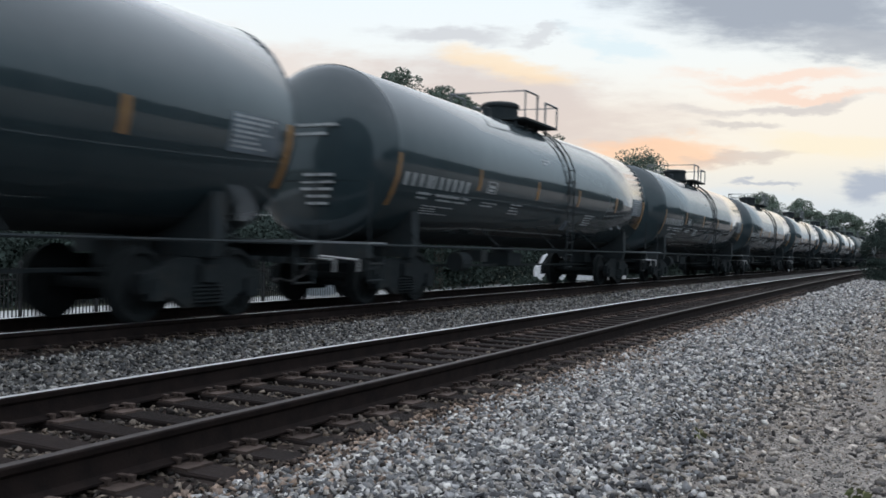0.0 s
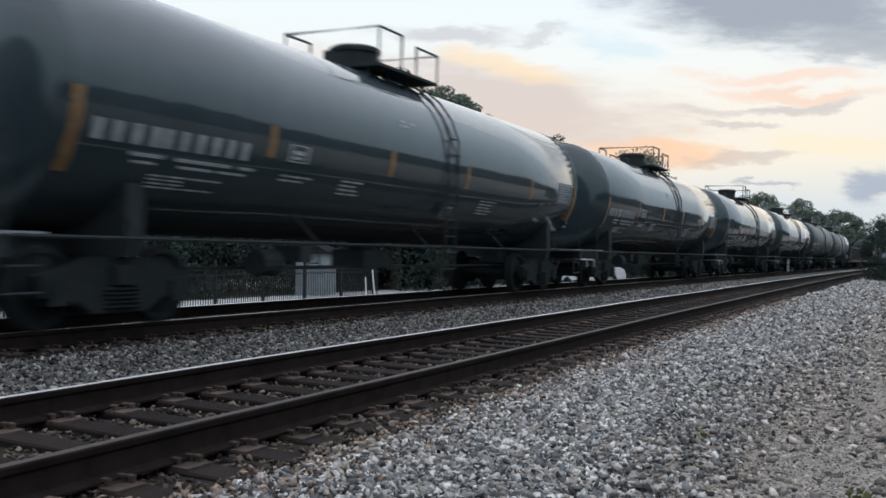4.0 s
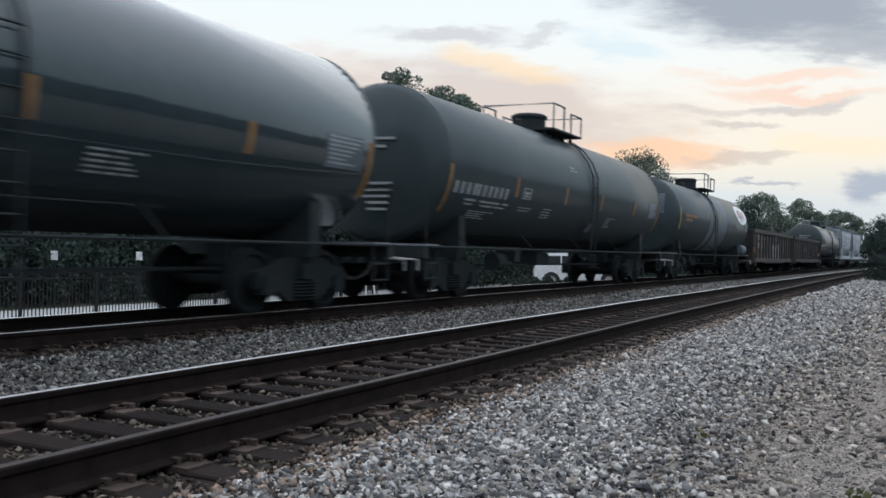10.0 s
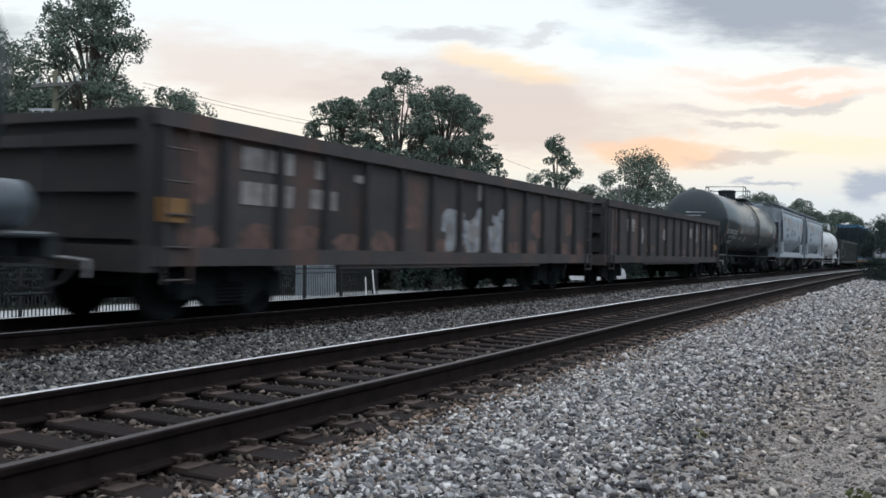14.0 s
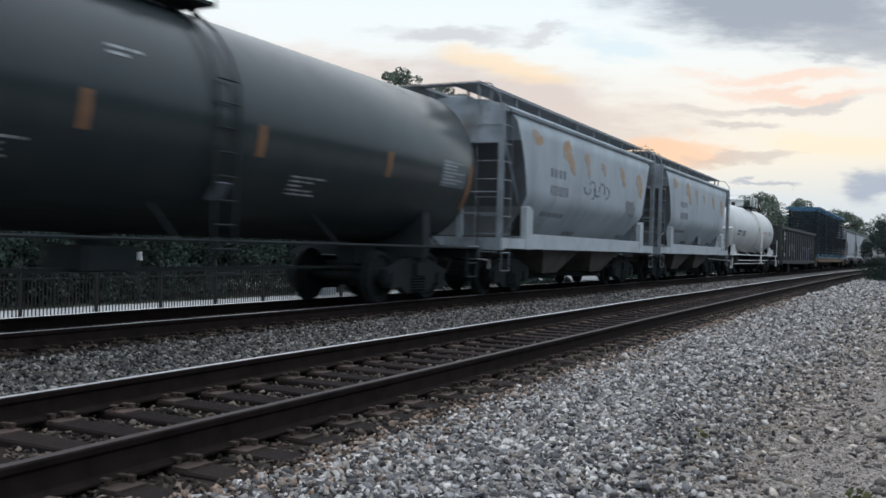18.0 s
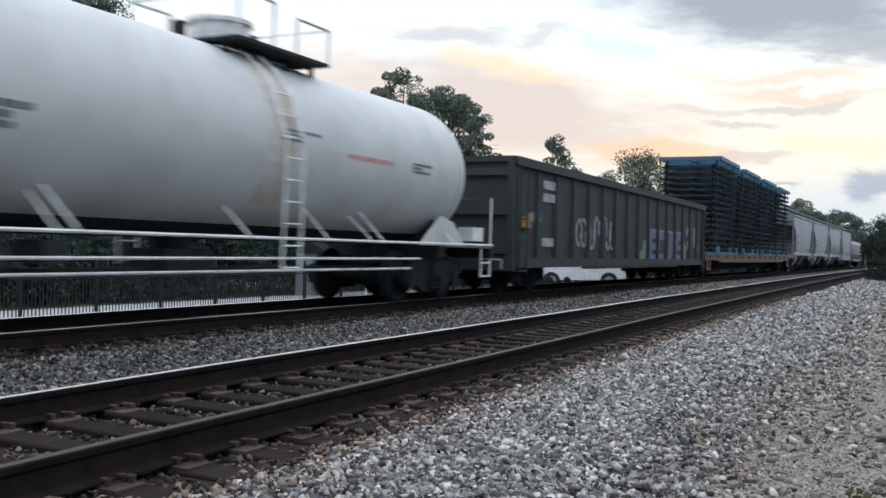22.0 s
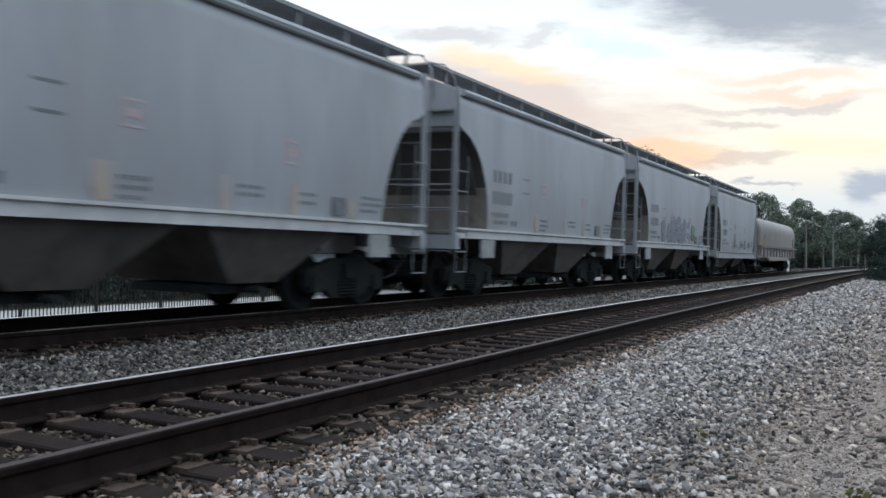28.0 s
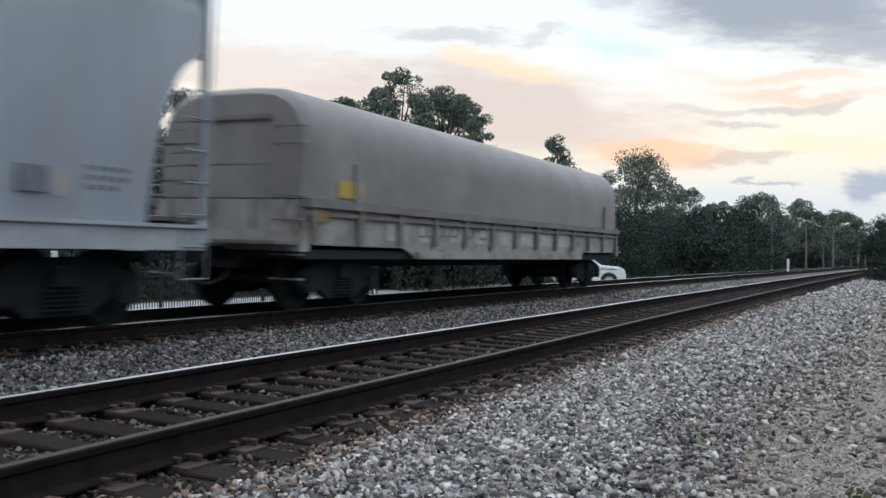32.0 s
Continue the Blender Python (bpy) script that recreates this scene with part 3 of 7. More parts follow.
def build_stones():
    gz = np.vectorize(ground_z)
    # clean shoulder beside the near track, spreading wider further on
    d, s, r = spread([(0.9, 3.02, 2.2, 9, 2500), (0.2, 3.02, 9, 16, 1150), (-0.6, 3.02, 16, 30, 360), (-0.6, 2.9, 30, 75, 85), (0.9, 3.02, -3, 2.2, 1900), (0.9, 3.02, -9, -3, 900)], 11)
    edge = 1.80 + 0.13 * np.sin(s * 0.9) + 0.09 * np.sin(s * 2.3 + 1) - 0.03 * np.maximum(s - 7, 0)
    keep = (d > edge - r.exponential(0.34, len(d))) & (r.uniform(0, 1, len(d)) < np.clip((3.05 - d) / 0.3, 0, 1))
    d, s = d[keep], s[keep]
    size = (0.0095 + 0.021 * r.uniform(0, 1, len(d)) ** 1.6) * (1 + (s > 9) * 0.2 + (s > 16) * 0.35 + (s > 30) * 0.9)
    stones("shoulder_gravel", "pale grey crushed stone ballast heaped beside the track", M["ballast"], d, s, gz(d) + r.uniform(0.0, 0.026, len(d)), size, 1)
    # rust-stained stones at the tie ends
    d, s, r = spread([(2.35, 3.1, 2.2, 12, 620), (2.35, 3.1, 12, 30, 240)], 17)
    keep = r.uniform(0, 1, len(d)) < np.clip((d - 2.3) / 0.6, 0.05, 1)
    d, s = d[keep], s[keep]
    size = r.uniform(0.010, 0.026, len(d)) * (1 + (s > 12) * 0.3)
    stones("stained_gravel", "rust-brown crushed stone at the ends of the ties", M["ballast_rust"], d, s, gz(d) + r.uniform(0.004, 0.03, len(d)), size, 7)
    # between the tracks
    d, s, r = spread([(5.62, 7.75, 4, 12, 420), (5.62, 7.75, 12, 24, 330), (5.62, 7.75, 24, 50, 150), (5.62, 7.75, -8, 4, 160)], 12)
    size = (0.012 + 0.018 * r.uniform(0, 1, len(d)) ** 1.4) * (1 + (s > 24) * 0.6)
    stones("centre_gravel", "grey crushed stone ballast between the two tracks", M["ballast_mid"], d, s, gz(d) + r.uniform(0.0, 0.03, len(d)), size, 2)
    # between the ties of the near track: in the cribs only
    d, s, r = spread([(2.7, 5.75, 2.0, 12, 430), (2.7, 5.75, 12, 30, 200), (2.7, 5.75, -8, 2, 200)], 13)
    ph = ((s - 3.34) / 0.4866) % 1.0
    keep = (ph > 0.24) & (ph < 0.76)
    d, s = d[keep], s[keep]
    size = r.uniform(0.013, 0.027, len(d))
    stones("crib_gravel", "grimy brown crushed stone between the ties", M["ballast_brown"], d, s, gz(d) + r.uniform(-0.012, 0.022, len(d)), size, 3)
    # loose stones on the dirt, in drifts
    d, s, r = spread([(-3.5, 2.0, 2.0, 10, 1250), (-4.0, 1.7, 10, 18, 760), (-5.0, 1.2, 18, 45, 170), (-4.0, 2.0, -3, 2.0, 950), (-4.0, 2.0, -8, -3, 400)], 14)
    drift = 0.16 + 0.14 * np.sin(d * 2.1 + s * 0.6) + 0.13 * np.sin(d * 5.3 - s * 1.1 + 2) + 0.62 * d / 1.2
    keep = r.uniform(0, 1, len(d)) < np.clip(drift, 0.14, 0.9)
    d, s = d[keep], s[keep]
    size = (0.006 + 0.028 * r.uniform(0, 1, len(d)) ** 2.4) * (1 + (s > 18) * 0.8)
    stones("loose_stones", "loose grey stones scattered on trodden dirt", M["ballast_dark"], d, s, gz(d) + r.uniform(-0.004, 0.008, len(d)), size, 4)
    # fine grit on the dirt
    d, s, r = spread([(-2.6, 1.7, -2.0, 2.0, 800), (-2.6, 1.7, 2.0, 8, 1700), (-3.5, 1.5, 8, 16, 500)], 15)
    size = r.uniform(0.003, 0.008, len(d))
    stones("grit", "fine pale grit on trodden dirt", M["ballast_dark"], d, s, gz(d) + 0.001, size, 5)
    # shoulder of the far track
    d, s, r = spread([(7.75, 8.3, 6, 40, 90), (10.5, 12.5, 8, 40, 60)], 16)
    size = r.uniform(0.017, 0.034, len(d))
    stones("far_gravel", "dark crushed stone under the far track", M["ballast_brown"], d, s, gz(d) + r.uniform(-0.01, 0.02, len(d)), size, 6)


M["ballast_rust"] = stone_material("ballast_stone_stained", 0.42, (1.34, 0.98, 0.76))
M["ballast_mid"] = stone_material("ballast_stone_mid", 0.50, (1.06, 1.0, 0.93))
build_stones()

# ---------------------------------------------------------------- railway cars; each is built round the rail level under its middle, x towards the near track
def wheelset_mesh():
    m = Mesh()
    for sx in (1, -1):
        x = sx * 0.7525
        o = sx
        m.turn([(x - 0.075 * o, 0.02), (x - 0.075 * o, 0.485), (x - 0.045 * o, 0.485), (x - 0.04 * o, 0.457), (x + 0.06 * o, 0.45), (x + 0.06 * o, 0.39), (x + 0.02 * o, 0.36), (x + 0.015 * o, 0.15), (x + 0.05 * o, 0.13), (x + 0.05 * o, 0.02)], "x", 28)
    m.turn([(-0.99, 0.02), (-0.99, 0.075), (0.99, 0.075), (0.99, 0.02)], "x", 12)
    for sx in (1, -1):
        m.turn([(sx * 0.93, 0.02), (sx * 0.93, 0.11), (sx * 1.09, 0.10), (sx * 1.09, 0.02)], "x", 12)
        for k in range(3):
            a = k * 2.094
            m.box((sx * 1.095, 0.06 * math.cos(a), 0.06 * math.sin(a)), (0.02, 0.03, 0.03))
    return m


WHEELSET = wheelset_mesh().data("wheelset", M["wheel"], 30)


def truck_meshes():
    casting = Mesh()
    side = [(-1.12, 0.36), (-1.12, 0.60), (-0.80, 0.68), (-0.42, 0.80), (0.42, 0.80), (0.80, 0.68), (1.12, 0.60), (1.12, 0.36), (0.86, 0.40), (0.62, 0.30), (0.40, 0.17), (-0.40, 0.17), (-0.62, 0.30), (-0.86, 0.40)]
    for sx in (1, -1):
        casting.prism(side, sx * 0.93, sx * 1.06, "x")
        casting.box((sx * 1.0, 0.89, 0.40), (0.22, 0.26, 0.24)).box((sx * 1.0, -0.89, 0.40), (0.22, 0.26, 0.24))
    casting.box((0, 0, 0.60), (2.3, 0.34, 0.22))
    casting.bar((-0.7, 0.42, 0.33), (0.7, 0.42, 0.33), 0.12).bar((-0.7, -0.42, 0.33), (0.7, -0.42, 0.33), 0.12)
    springs = Mesh()
    prof = [(0.20, 0.03)]
    for z in (0.22, 0.27, 0.32, 0.37, 0.42):
        prof += [(z, 0.05), (z + 0.015, 0.078), (z + 0.03, 0.05)]
    springs.turn(prof + [(0.47, 0.03)], "z", 8, (0, 0, 0))
    shoes = Mesh()
    shoes.box((0, 0, 0), (0.1, 0.06, 0.34))
    return casting.data("truck", M["truck"]), springs.data("spring", M["truck"]), shoes.data("brake_shoe", M["frame_black"])


TRUCK, SPRINGS, SHOES = truck_meshes()
WHEELS = []      # (wheelset, metres of its axle from the car's middle)


def add_trucks(car, half):
    for sy in (-1, 1):
        t = part("truck", TRUCK, None, car, "grimy cast steel freight truck with two axles", at=pose(0, sy * half, 0))
        for y in (-0.17, 0.0, 0.17):
            part("spring", SPRINGS, None, t, at=pose(1.08, y, 0))
        for y in (0.40, -0.40):
            part("brake_shoe", SHOES, None, t, at=pose(0.75, y, 0.45, 14 if y > 0 else -14))
        for a in (-0.89, 0.89):
            part("wheelset", WHEELSET, None, t, at=pose(0, a, 0.457))


def add_couplers(car, half, z=0.85):
    for sy in (-1, 1):
        m = Mesh()
        m.box((0, sy * (half - 0.55), z), (0.16, 0.9, 0.18))
        m.prism([(-0.14, -0.16), (0.17, -0.16), (0.2, 0.05), (0.06, 0.12), (-0.16, 0.1)], z - 0.14, z + 0.14, "z")
        n = Mesh()
        n.v = [(x, (y * sy if i >= 8 else y) + (sy * (half - 0.1) if i >= 8 else 0), zz) for i, (x, y, zz) in enumerate(m.v)]
        n.f, n.mi = m.f, m.mi
        part("coupler", n, M["truck"], car)
        h = Mesh()
        h.pipe([(0.35, sy * (half - 0.75), z - 0.1), (0.37, sy * (half - 0.45), z - 0.36), (0.3, sy * (half - 0.2), z - 0.45), (0.2, sy * (half - 0.02), z - 0.4)], 0.022)
        part("brake_hose", h, M["rubber"], car)


def curved_patch(m, R, zc, y0, y1, a0, a1, lift=0.006, n=5, side=1):
    """A thin sheet on the flank of a tank; a0, a1: degrees above the middle line."""
    rings = []
    for y in (y0, y1):
        out = [(side * (R + lift) * math.cos(radians(a0 + (a1 - a0) * i / n)), y, zc + (R + lift) * math.sin(radians(a0 + (a1 - a0) * i / n))) for i in range(n + 1)]
        inn = [(side * (R - 0.01) * math.cos(radians(a0 + (a1 - a0) * i / n)), y, zc + (R - 0.01) * math.sin(radians(a0 + (a1 - a0) * i / n))) for i in range(n, -1, -1)]
        rings.append(out + inn)
    m.loft(rings)


def mark_rows(m, rng, put, y0, y1, a_top, a_bot, rows, letter=0.09, gap=0.3, skip=0.25):
    """Lines of stencilled marks that nobody could read: short blocks in rows."""
    for k in range(rows):
        a1 = a_top + (a_bot - a_top) * k / rows
        a0 = a1 + (a_bot - a_top) / rows * (1 - gap)
        y = y0
        end = y1 if k == 0 else y0 + (y1 - y0) * rng.uniform(0.5, 1.0)
        while y < end - 0.3 * letter:
            w = min(letter * rng.uniform(0.7, 1.2), end - y)
            if rng.random() > skip:
                put(m, y, y + w, a0, a1)
            y += w + letter * 0.22


def tank_car(name, label, body, R, zc, hl, half, truck_half, seed, bands=(), marks=True, sill_z=1.02, stripes="orange_mark", rail_mat="frame_black", under="frame_black", ring=True, dome_mat=None, head=0.42, lad=0.55, dy=0.0):
    """R, zc: shell radius and axis height; hl: half length of its straight part; half: to the coupler's face."""
    rng = random.Random(seed)
    car = new(name)
    tagged(car, label, "tank car", "cars of the freight train")
    m = Mesh()
    prof = [(-hl - head, 0.02)]
    for i in range(1, 8):
        a = math.pi / 2 * i / 8
        prof.append((-hl - head * math.cos(a), R * math.sin(a)))
    seam = [-hl, -hl * 0.52, -hl * 0.5, hl * 0.5, hl * 0.52, hl]
    prof += [(y, R) for y in seam]
    prof += [(-y, r) for y, r in prof[7::-1]]
    if bands:
        prof2 = []
        cuts = sorted({c for b in bands for c in b[:2]})
        for (a, ra), (b, rb) in zip(prof, prof[1:]):
            prof2.append((a, ra))
            for c in cuts:
                if a < c < b and ra == rb:
                    prof2.append((c, ra))
        prof = prof2 + [prof[-1]]
    m.turn(prof, "y", 56, (0, 0, zc))
    mats = [body]
    if bands:
        mats += [b[2] for b in bands]
        for i in range(len(prof) - 1):
            mid = (prof[i][0] + prof[i + 1][0]) / 2
            for k, b in enumerate(bands):
                if b[0] <= mid <= b[1]:
                    for j in range(56):
                        m.mi[i * 56 + j] = k + 1
    # the belly is dull and dark: the underside's shade is put into its colour
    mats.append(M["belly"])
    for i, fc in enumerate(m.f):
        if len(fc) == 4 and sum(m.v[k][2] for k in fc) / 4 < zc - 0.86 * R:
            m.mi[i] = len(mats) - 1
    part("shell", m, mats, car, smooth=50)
    if ring:
        for y in (-hl, hl):
            w = Mesh()
            w.turn([(y - 0.02, R - 0.02), (y - 0.02, R + 0.006), (y + 0.02, R + 0.006), (y + 0.02, R - 0.02)], "y", 48, (0, 0, zc))
            part("weld_ring", w, body, car, smooth=30)
    # underframe: stub sills, bolsters, saddles, cross bearers
    for sy in (-1, 1):
        u = Mesh()
        u.box((0, sy * (half - 1.9), 0.86), (0.42, 2.9, 0.36))
        part("stub_sill", u, M[under], car)
        u = Mesh()
        u.prism([(-1.2, 0.82), (1.2, 0.82), (1.25, 1.0), (R * 0.80, zc - R * 0.62), (R * 0.5, zc - R * 0.85), (-R * 0.5, zc - R * 0.85), (-R * 0.80, zc - R * 0.62), (-1.25, 1.0)], sy * truck_half - 0.13, sy * truck_half + 0.13, "y")
        part("bolster_saddle", u, M[under], car)
        u = Mesh()
        u.box((0, sy * (half - 0.75), 0.92), (2.9, 0.16, 0.22))
        part("end_sill", u, M[under], car)
        # platform in light grey: sky light on its top is put into the colour
        e = Mesh()
        e.box((0, sy * (half - 1.0), 1.04), (2.9, 0.5, 0.05))
        part("end_platform", e, M["walk_grey"], car, "steel grating end platform, grey lightened for sky light")
        ye = sy * (half - 0.78)
        r = Mesh()
        r.pipe([(-1.42, ye, 1.0), (-1.42, ye, 2.05), (1.42, ye, 2.05), (1.42, ye, 1.0)], 0.015)
        part("end_handrail", r, M[rail_mat], car)
        for sx in (-1, 1):
            r = Mesh()
            r.pipe([(sx * 1.42, ye, 1.0), (sx * 1.42, ye, 0.45), (sx * 1.42, ye - sy * 0.45, 0.45), (sx * 1.42, ye - sy * 0.45, 1.0)], 0.018)
            r.pipe([(sx * 1.42, ye, 0.72), (sx * 1.42, ye - sy * 0.45, 0.72)], 0.018)
            part("sill_step", r, M[rail_mat], car)
        lv = Mesh()
        lv.pipe([(1.5, sy * (half - 0.35), 0.78), (0.2, sy * (half - 0.3), 0.86)], 0.02)
        lv.bar((1.5, sy * (half - 0.35), 0.78), (1.5, sy * (half - 0.35), 0.6), 0.035)
        part("uncoupling_lever", lv, M["bright_metal"], car, "worn bright steel uncoupling lever")
    br = Mesh()
    br.turn([(-1.35, 0.02), (-1.35, 0.2), (-0.9, 0.2), (-0.9, 0.02)], "y", 14, (0.55, -truck_half * 0.35, 0.72))
    br.box((0.55, -truck_half * 0.35 - 0.4, 0.85), (0.5, 0.3, 0.25)).bar((0.1, -truck_half, 0.62), (0.1, truck_half, 0.62), 0.05)
    part("brake_gear", br, M[under], car)
    ov = Mesh()
    ov.turn([(zc - R - 0.42, 0.05), (zc - R - 0.42, 0.22), (zc - R - 0.1, 0.26), (zc - R + 0.12, 0.3)], "z", 16, (0, 0.1, 0)).box((0, 0.1, zc - R - 0.3), (0.7, 0.9, 0.3))
    part("bottom_outlet", ov, M[under], car)
    # long side rails with brackets
    for sx in (-1, 1):
        s_ = Mesh()
        s_.pipe([(sx * 1.47, -half + 0.8, sill_z), (sx * 1.47, half - 0.8, sill_z)], 0.024)
        for i in range(5):
            y = (-half + 2.5) + (2 * half - 5.0) * i / 4
            s_.bar((sx * 1.47, y, sill_z), (sx * 1.0, y, zc - math.sqrt(max(0.01, R * R - 1.0)) + 0.02), 0.022)
        part("side_handrail", s_, M[rail_mat], car)
    # manway, valve housing, platform and its railing
    top = zc + R
    d = Mesh()
    d.turn([(top - 0.12, 0.44), (top + 0.36, 0.44), (top + 0.36, 0.48), (top + 0.42, 0.48), (top + 0.47, 0.40), (top + 0.49, 0.02)], "z", 26, (0, dy - 0.3, 0))
    part("manway_housing", d, M[dome_mat] if dome_mat else M["frame_black"], car, smooth=35)
    for yy, rr, hh in ((0.95, 0.15, 0.28), (-1.2, 0.1, 0.22), (0.4, 0.07, 0.35)):
        d = Mesh()
        d.turn([(top - 0.05, rr), (top + hh, rr), (top + hh + 0.03, 0.02)], "z", 12, (0.05, yy + dy, 0))
        part("valve", d, M["frame_black"], car, smooth=35)
    g = Mesh()
    for sx in (-1, 1):
        g.box((sx * 0.72, dy, top - 0.02), (0.55, 2.2, 0.05))
        for y in (-1.0, -0.35, 0.35, 1.0):
            g.bar((sx * 0.72, y + dy, top - 0.04), (sx * 0.72, y + dy, zc + math.sqrt(R * R - 0.72 ** 2) - 0.03), 0.06)
    g.box((0, dy - 0.95, top - 0.02), (0.9, 0.3, 0.05)).box((0, dy + 0.95, top - 0.02), (0.9, 0.3, 0.05))
    part("platform", g, M["frame_black"], car, "black steel grating platform round the manway")
    rmat = M["handrail_grey"] if rail_mat == "frame_black" else M[rail_mat]
    for y0, y1, hh in ((-1.08, -0.3, 0.62), (0.25, 1.08, 0.52)):
        yi, ye = (y1 + dy, y0 + dy) if y0 < 0 else (y0 + dy, y1 + dy)
        r = Mesh()
        r.pipe([(-0.98, yi, top), (-0.98, yi, top + hh), (-0.98, ye, top + hh), (0.98, ye, top + hh), (0.98, yi, top + hh), (0.98, yi, top)], 0.022)
        part("platform_railing", r, rmat, car, "thin tubular safety railing")
        for sx in (-1, 1):
            r = Mesh()
            r.pipe([(sx * 0.98, ye, top), (sx * 0.98, ye, top + hh)], 0.022)
            part("railing_post", r, rmat, car)
    for sx in (-1, 1):
        ld = Mesh()
        for y in (lad, lad + 0.4):
            pts = [(sx * 1.52, y, sill_z - 0.45), (sx * 1.56, y, zc)] + [(sx * (R + 0.07) * math.cos(radians(a)), y, zc + (R + 0.07) * math.sin(radians(a))) for a in (15, 30, 45, 60)]
            ld.pipe(pts, 0.02)
        for i in range(9):
            z = sill_z - 0.4 + i * 0.3
            x = 1.54 if z < zc else (R + 0.07) * math.cos(math.asin(min(1, (z - zc) / (R + 0.07))))
            ld.pipe([(sx * x, lad, z), (sx * x, lad + 0.4, z)], 0.014)
        part("side_ladder", ld, M[rail_mat], car)

    def put(mm, y0, y1, a0, a1):
        curved_patch(mm, R, zc, y0, y1, a0, a1, n=2)

    if marks:
        for y, a0, a1 in ((-hl + 0.05, -36, -1), (-4.6, -17, -1), (-1.42, -17, -1), (1.5, -17, -1), (4.85, -17, -1), (hl - 0.1, -33, 1)):
            st = Mesh()
            curved_patch(st, R, zc, y - 0.06, y + 0.06, a0, a1, n=8)
            part("reflective_strip", st, M[stripes], car, "orange reflective strip")
        # two groups of large stencilled marks, kept as plain bars
        for y0, n, w_ in ((-hl + 0.26, 4, 0.225), (-hl + 1.30, 6, 0.22)):
            for i in range(n):
                w = Mesh()
                y = y0 + i * (w_ + 0.055)
                put(w, y + 0.04, y + w_ * 0.72, -20.5, -11.8)
                part("character", w, M["white_mark"], car, "large white stencilled bar")
        w = Mesh()
        for y0, y1, a0, a1 in ((-7.0, -6.5, -25.4, -23.8), (-6.3, -5.3, -25.6, -24.0), (-5.15, -4.85, -25.6, -24.0), (-6.95, -6.6, -28.6, -27.4), (-6.2, -5.6, -28.8, -27.6), (-5.5, -5.0, -28.8, -27.6),
                               (-4.2, -3.75, -9.0, -8.4), (-4.2, -3.75, -17.6, -17.0), (-4.2, -4.15, -17.0, -9.0), (-3.8, -3.75, -17.0, -9.0), (-4.1, -3.87, -13.5, -11.4), (-4.1, -3.9, -16.0, -14.4)):
            put(w, y0, y1, a0, a1)
        mark_rows(w, rng, put, -6.6, -5.4, -33, -41, 4, 0.3, 0.6, 0.0)
        mark_rows(w, rng, put, -4.25, -3.5, -25, -30, 2, 0.24, 0.62, 0.0)
        mark_rows(w, rng, put, -2.75, -2.05, -23.5, -34, 4, 0.24, 0.62, 0.0)
        mark_rows(w, rng, put, 2.35, 3.15, -24, -37, 5, 0.3, 0.62, 0.0)
        mark_rows(w, rng, put, -1.1, -0.6, 20, 14, 2, 0.3, 0.5, 0.0)
        tagged(part("stencilling", w, M["white_mark"], car, "small white stencilled lettering"), kind="stuff")
        pl = Mesh()
        curved_patch(pl, R, zc, hl - 1.3, hl - 0.3, -17, 2, n=5, lift=0.004)
        part("notice_panel", pl, M["grey_band"], car, "pale grey notice panel with fine print")
        w = Mesh()
        mark_rows(w, rng, lambda mm, y0, y1, a0, a1: curved_patch(mm, R, zc, y0, y1, a0, a1, n=1, lift=0.008), hl - 1.25, hl - 0.35, 1, -16, 7, 0.16, 0.5, 0.0)
        tagged(part("panel_print", w, M["white_mark"], car, "fine white print"), kind="stuff")
        for x0, x1, z in ((-0.35, 0.55, 0.42), (-0.35, 0.35, 0.27), (-0.1, 0.5, -0.42), (-0.15, 0.5, -0.54), (-0.15, 0.45, -0.66), (-0.05, 0.4, -0.78), (-0.05, 0.35, -0.9)):
            rr = math.hypot((x0 + x1) / 2, z) / R
            hm = Mesh()
            hm.box(((x0 + x1) / 2, -hl - head * math.sqrt(max(0, 1 - rr * rr)) - 0.01, zc + z), (x1 - x0, 0.05, 0.045))
            part("head_stencil", hm, M["white_mark"], car, "white stencilled note on the tank head")
        pc = Mesh()
        pc.box((R * 0.80 + 0.12, 0.85, zc - R * 0.62), (0.03, 0.27, 0.27), (0, 0.65, 0))
        part("placard", pc, M["grey_band"], car, "grey placard on a holder")
    add_trucks(car, truck_half)
    add_couplers(car, half)
    return car


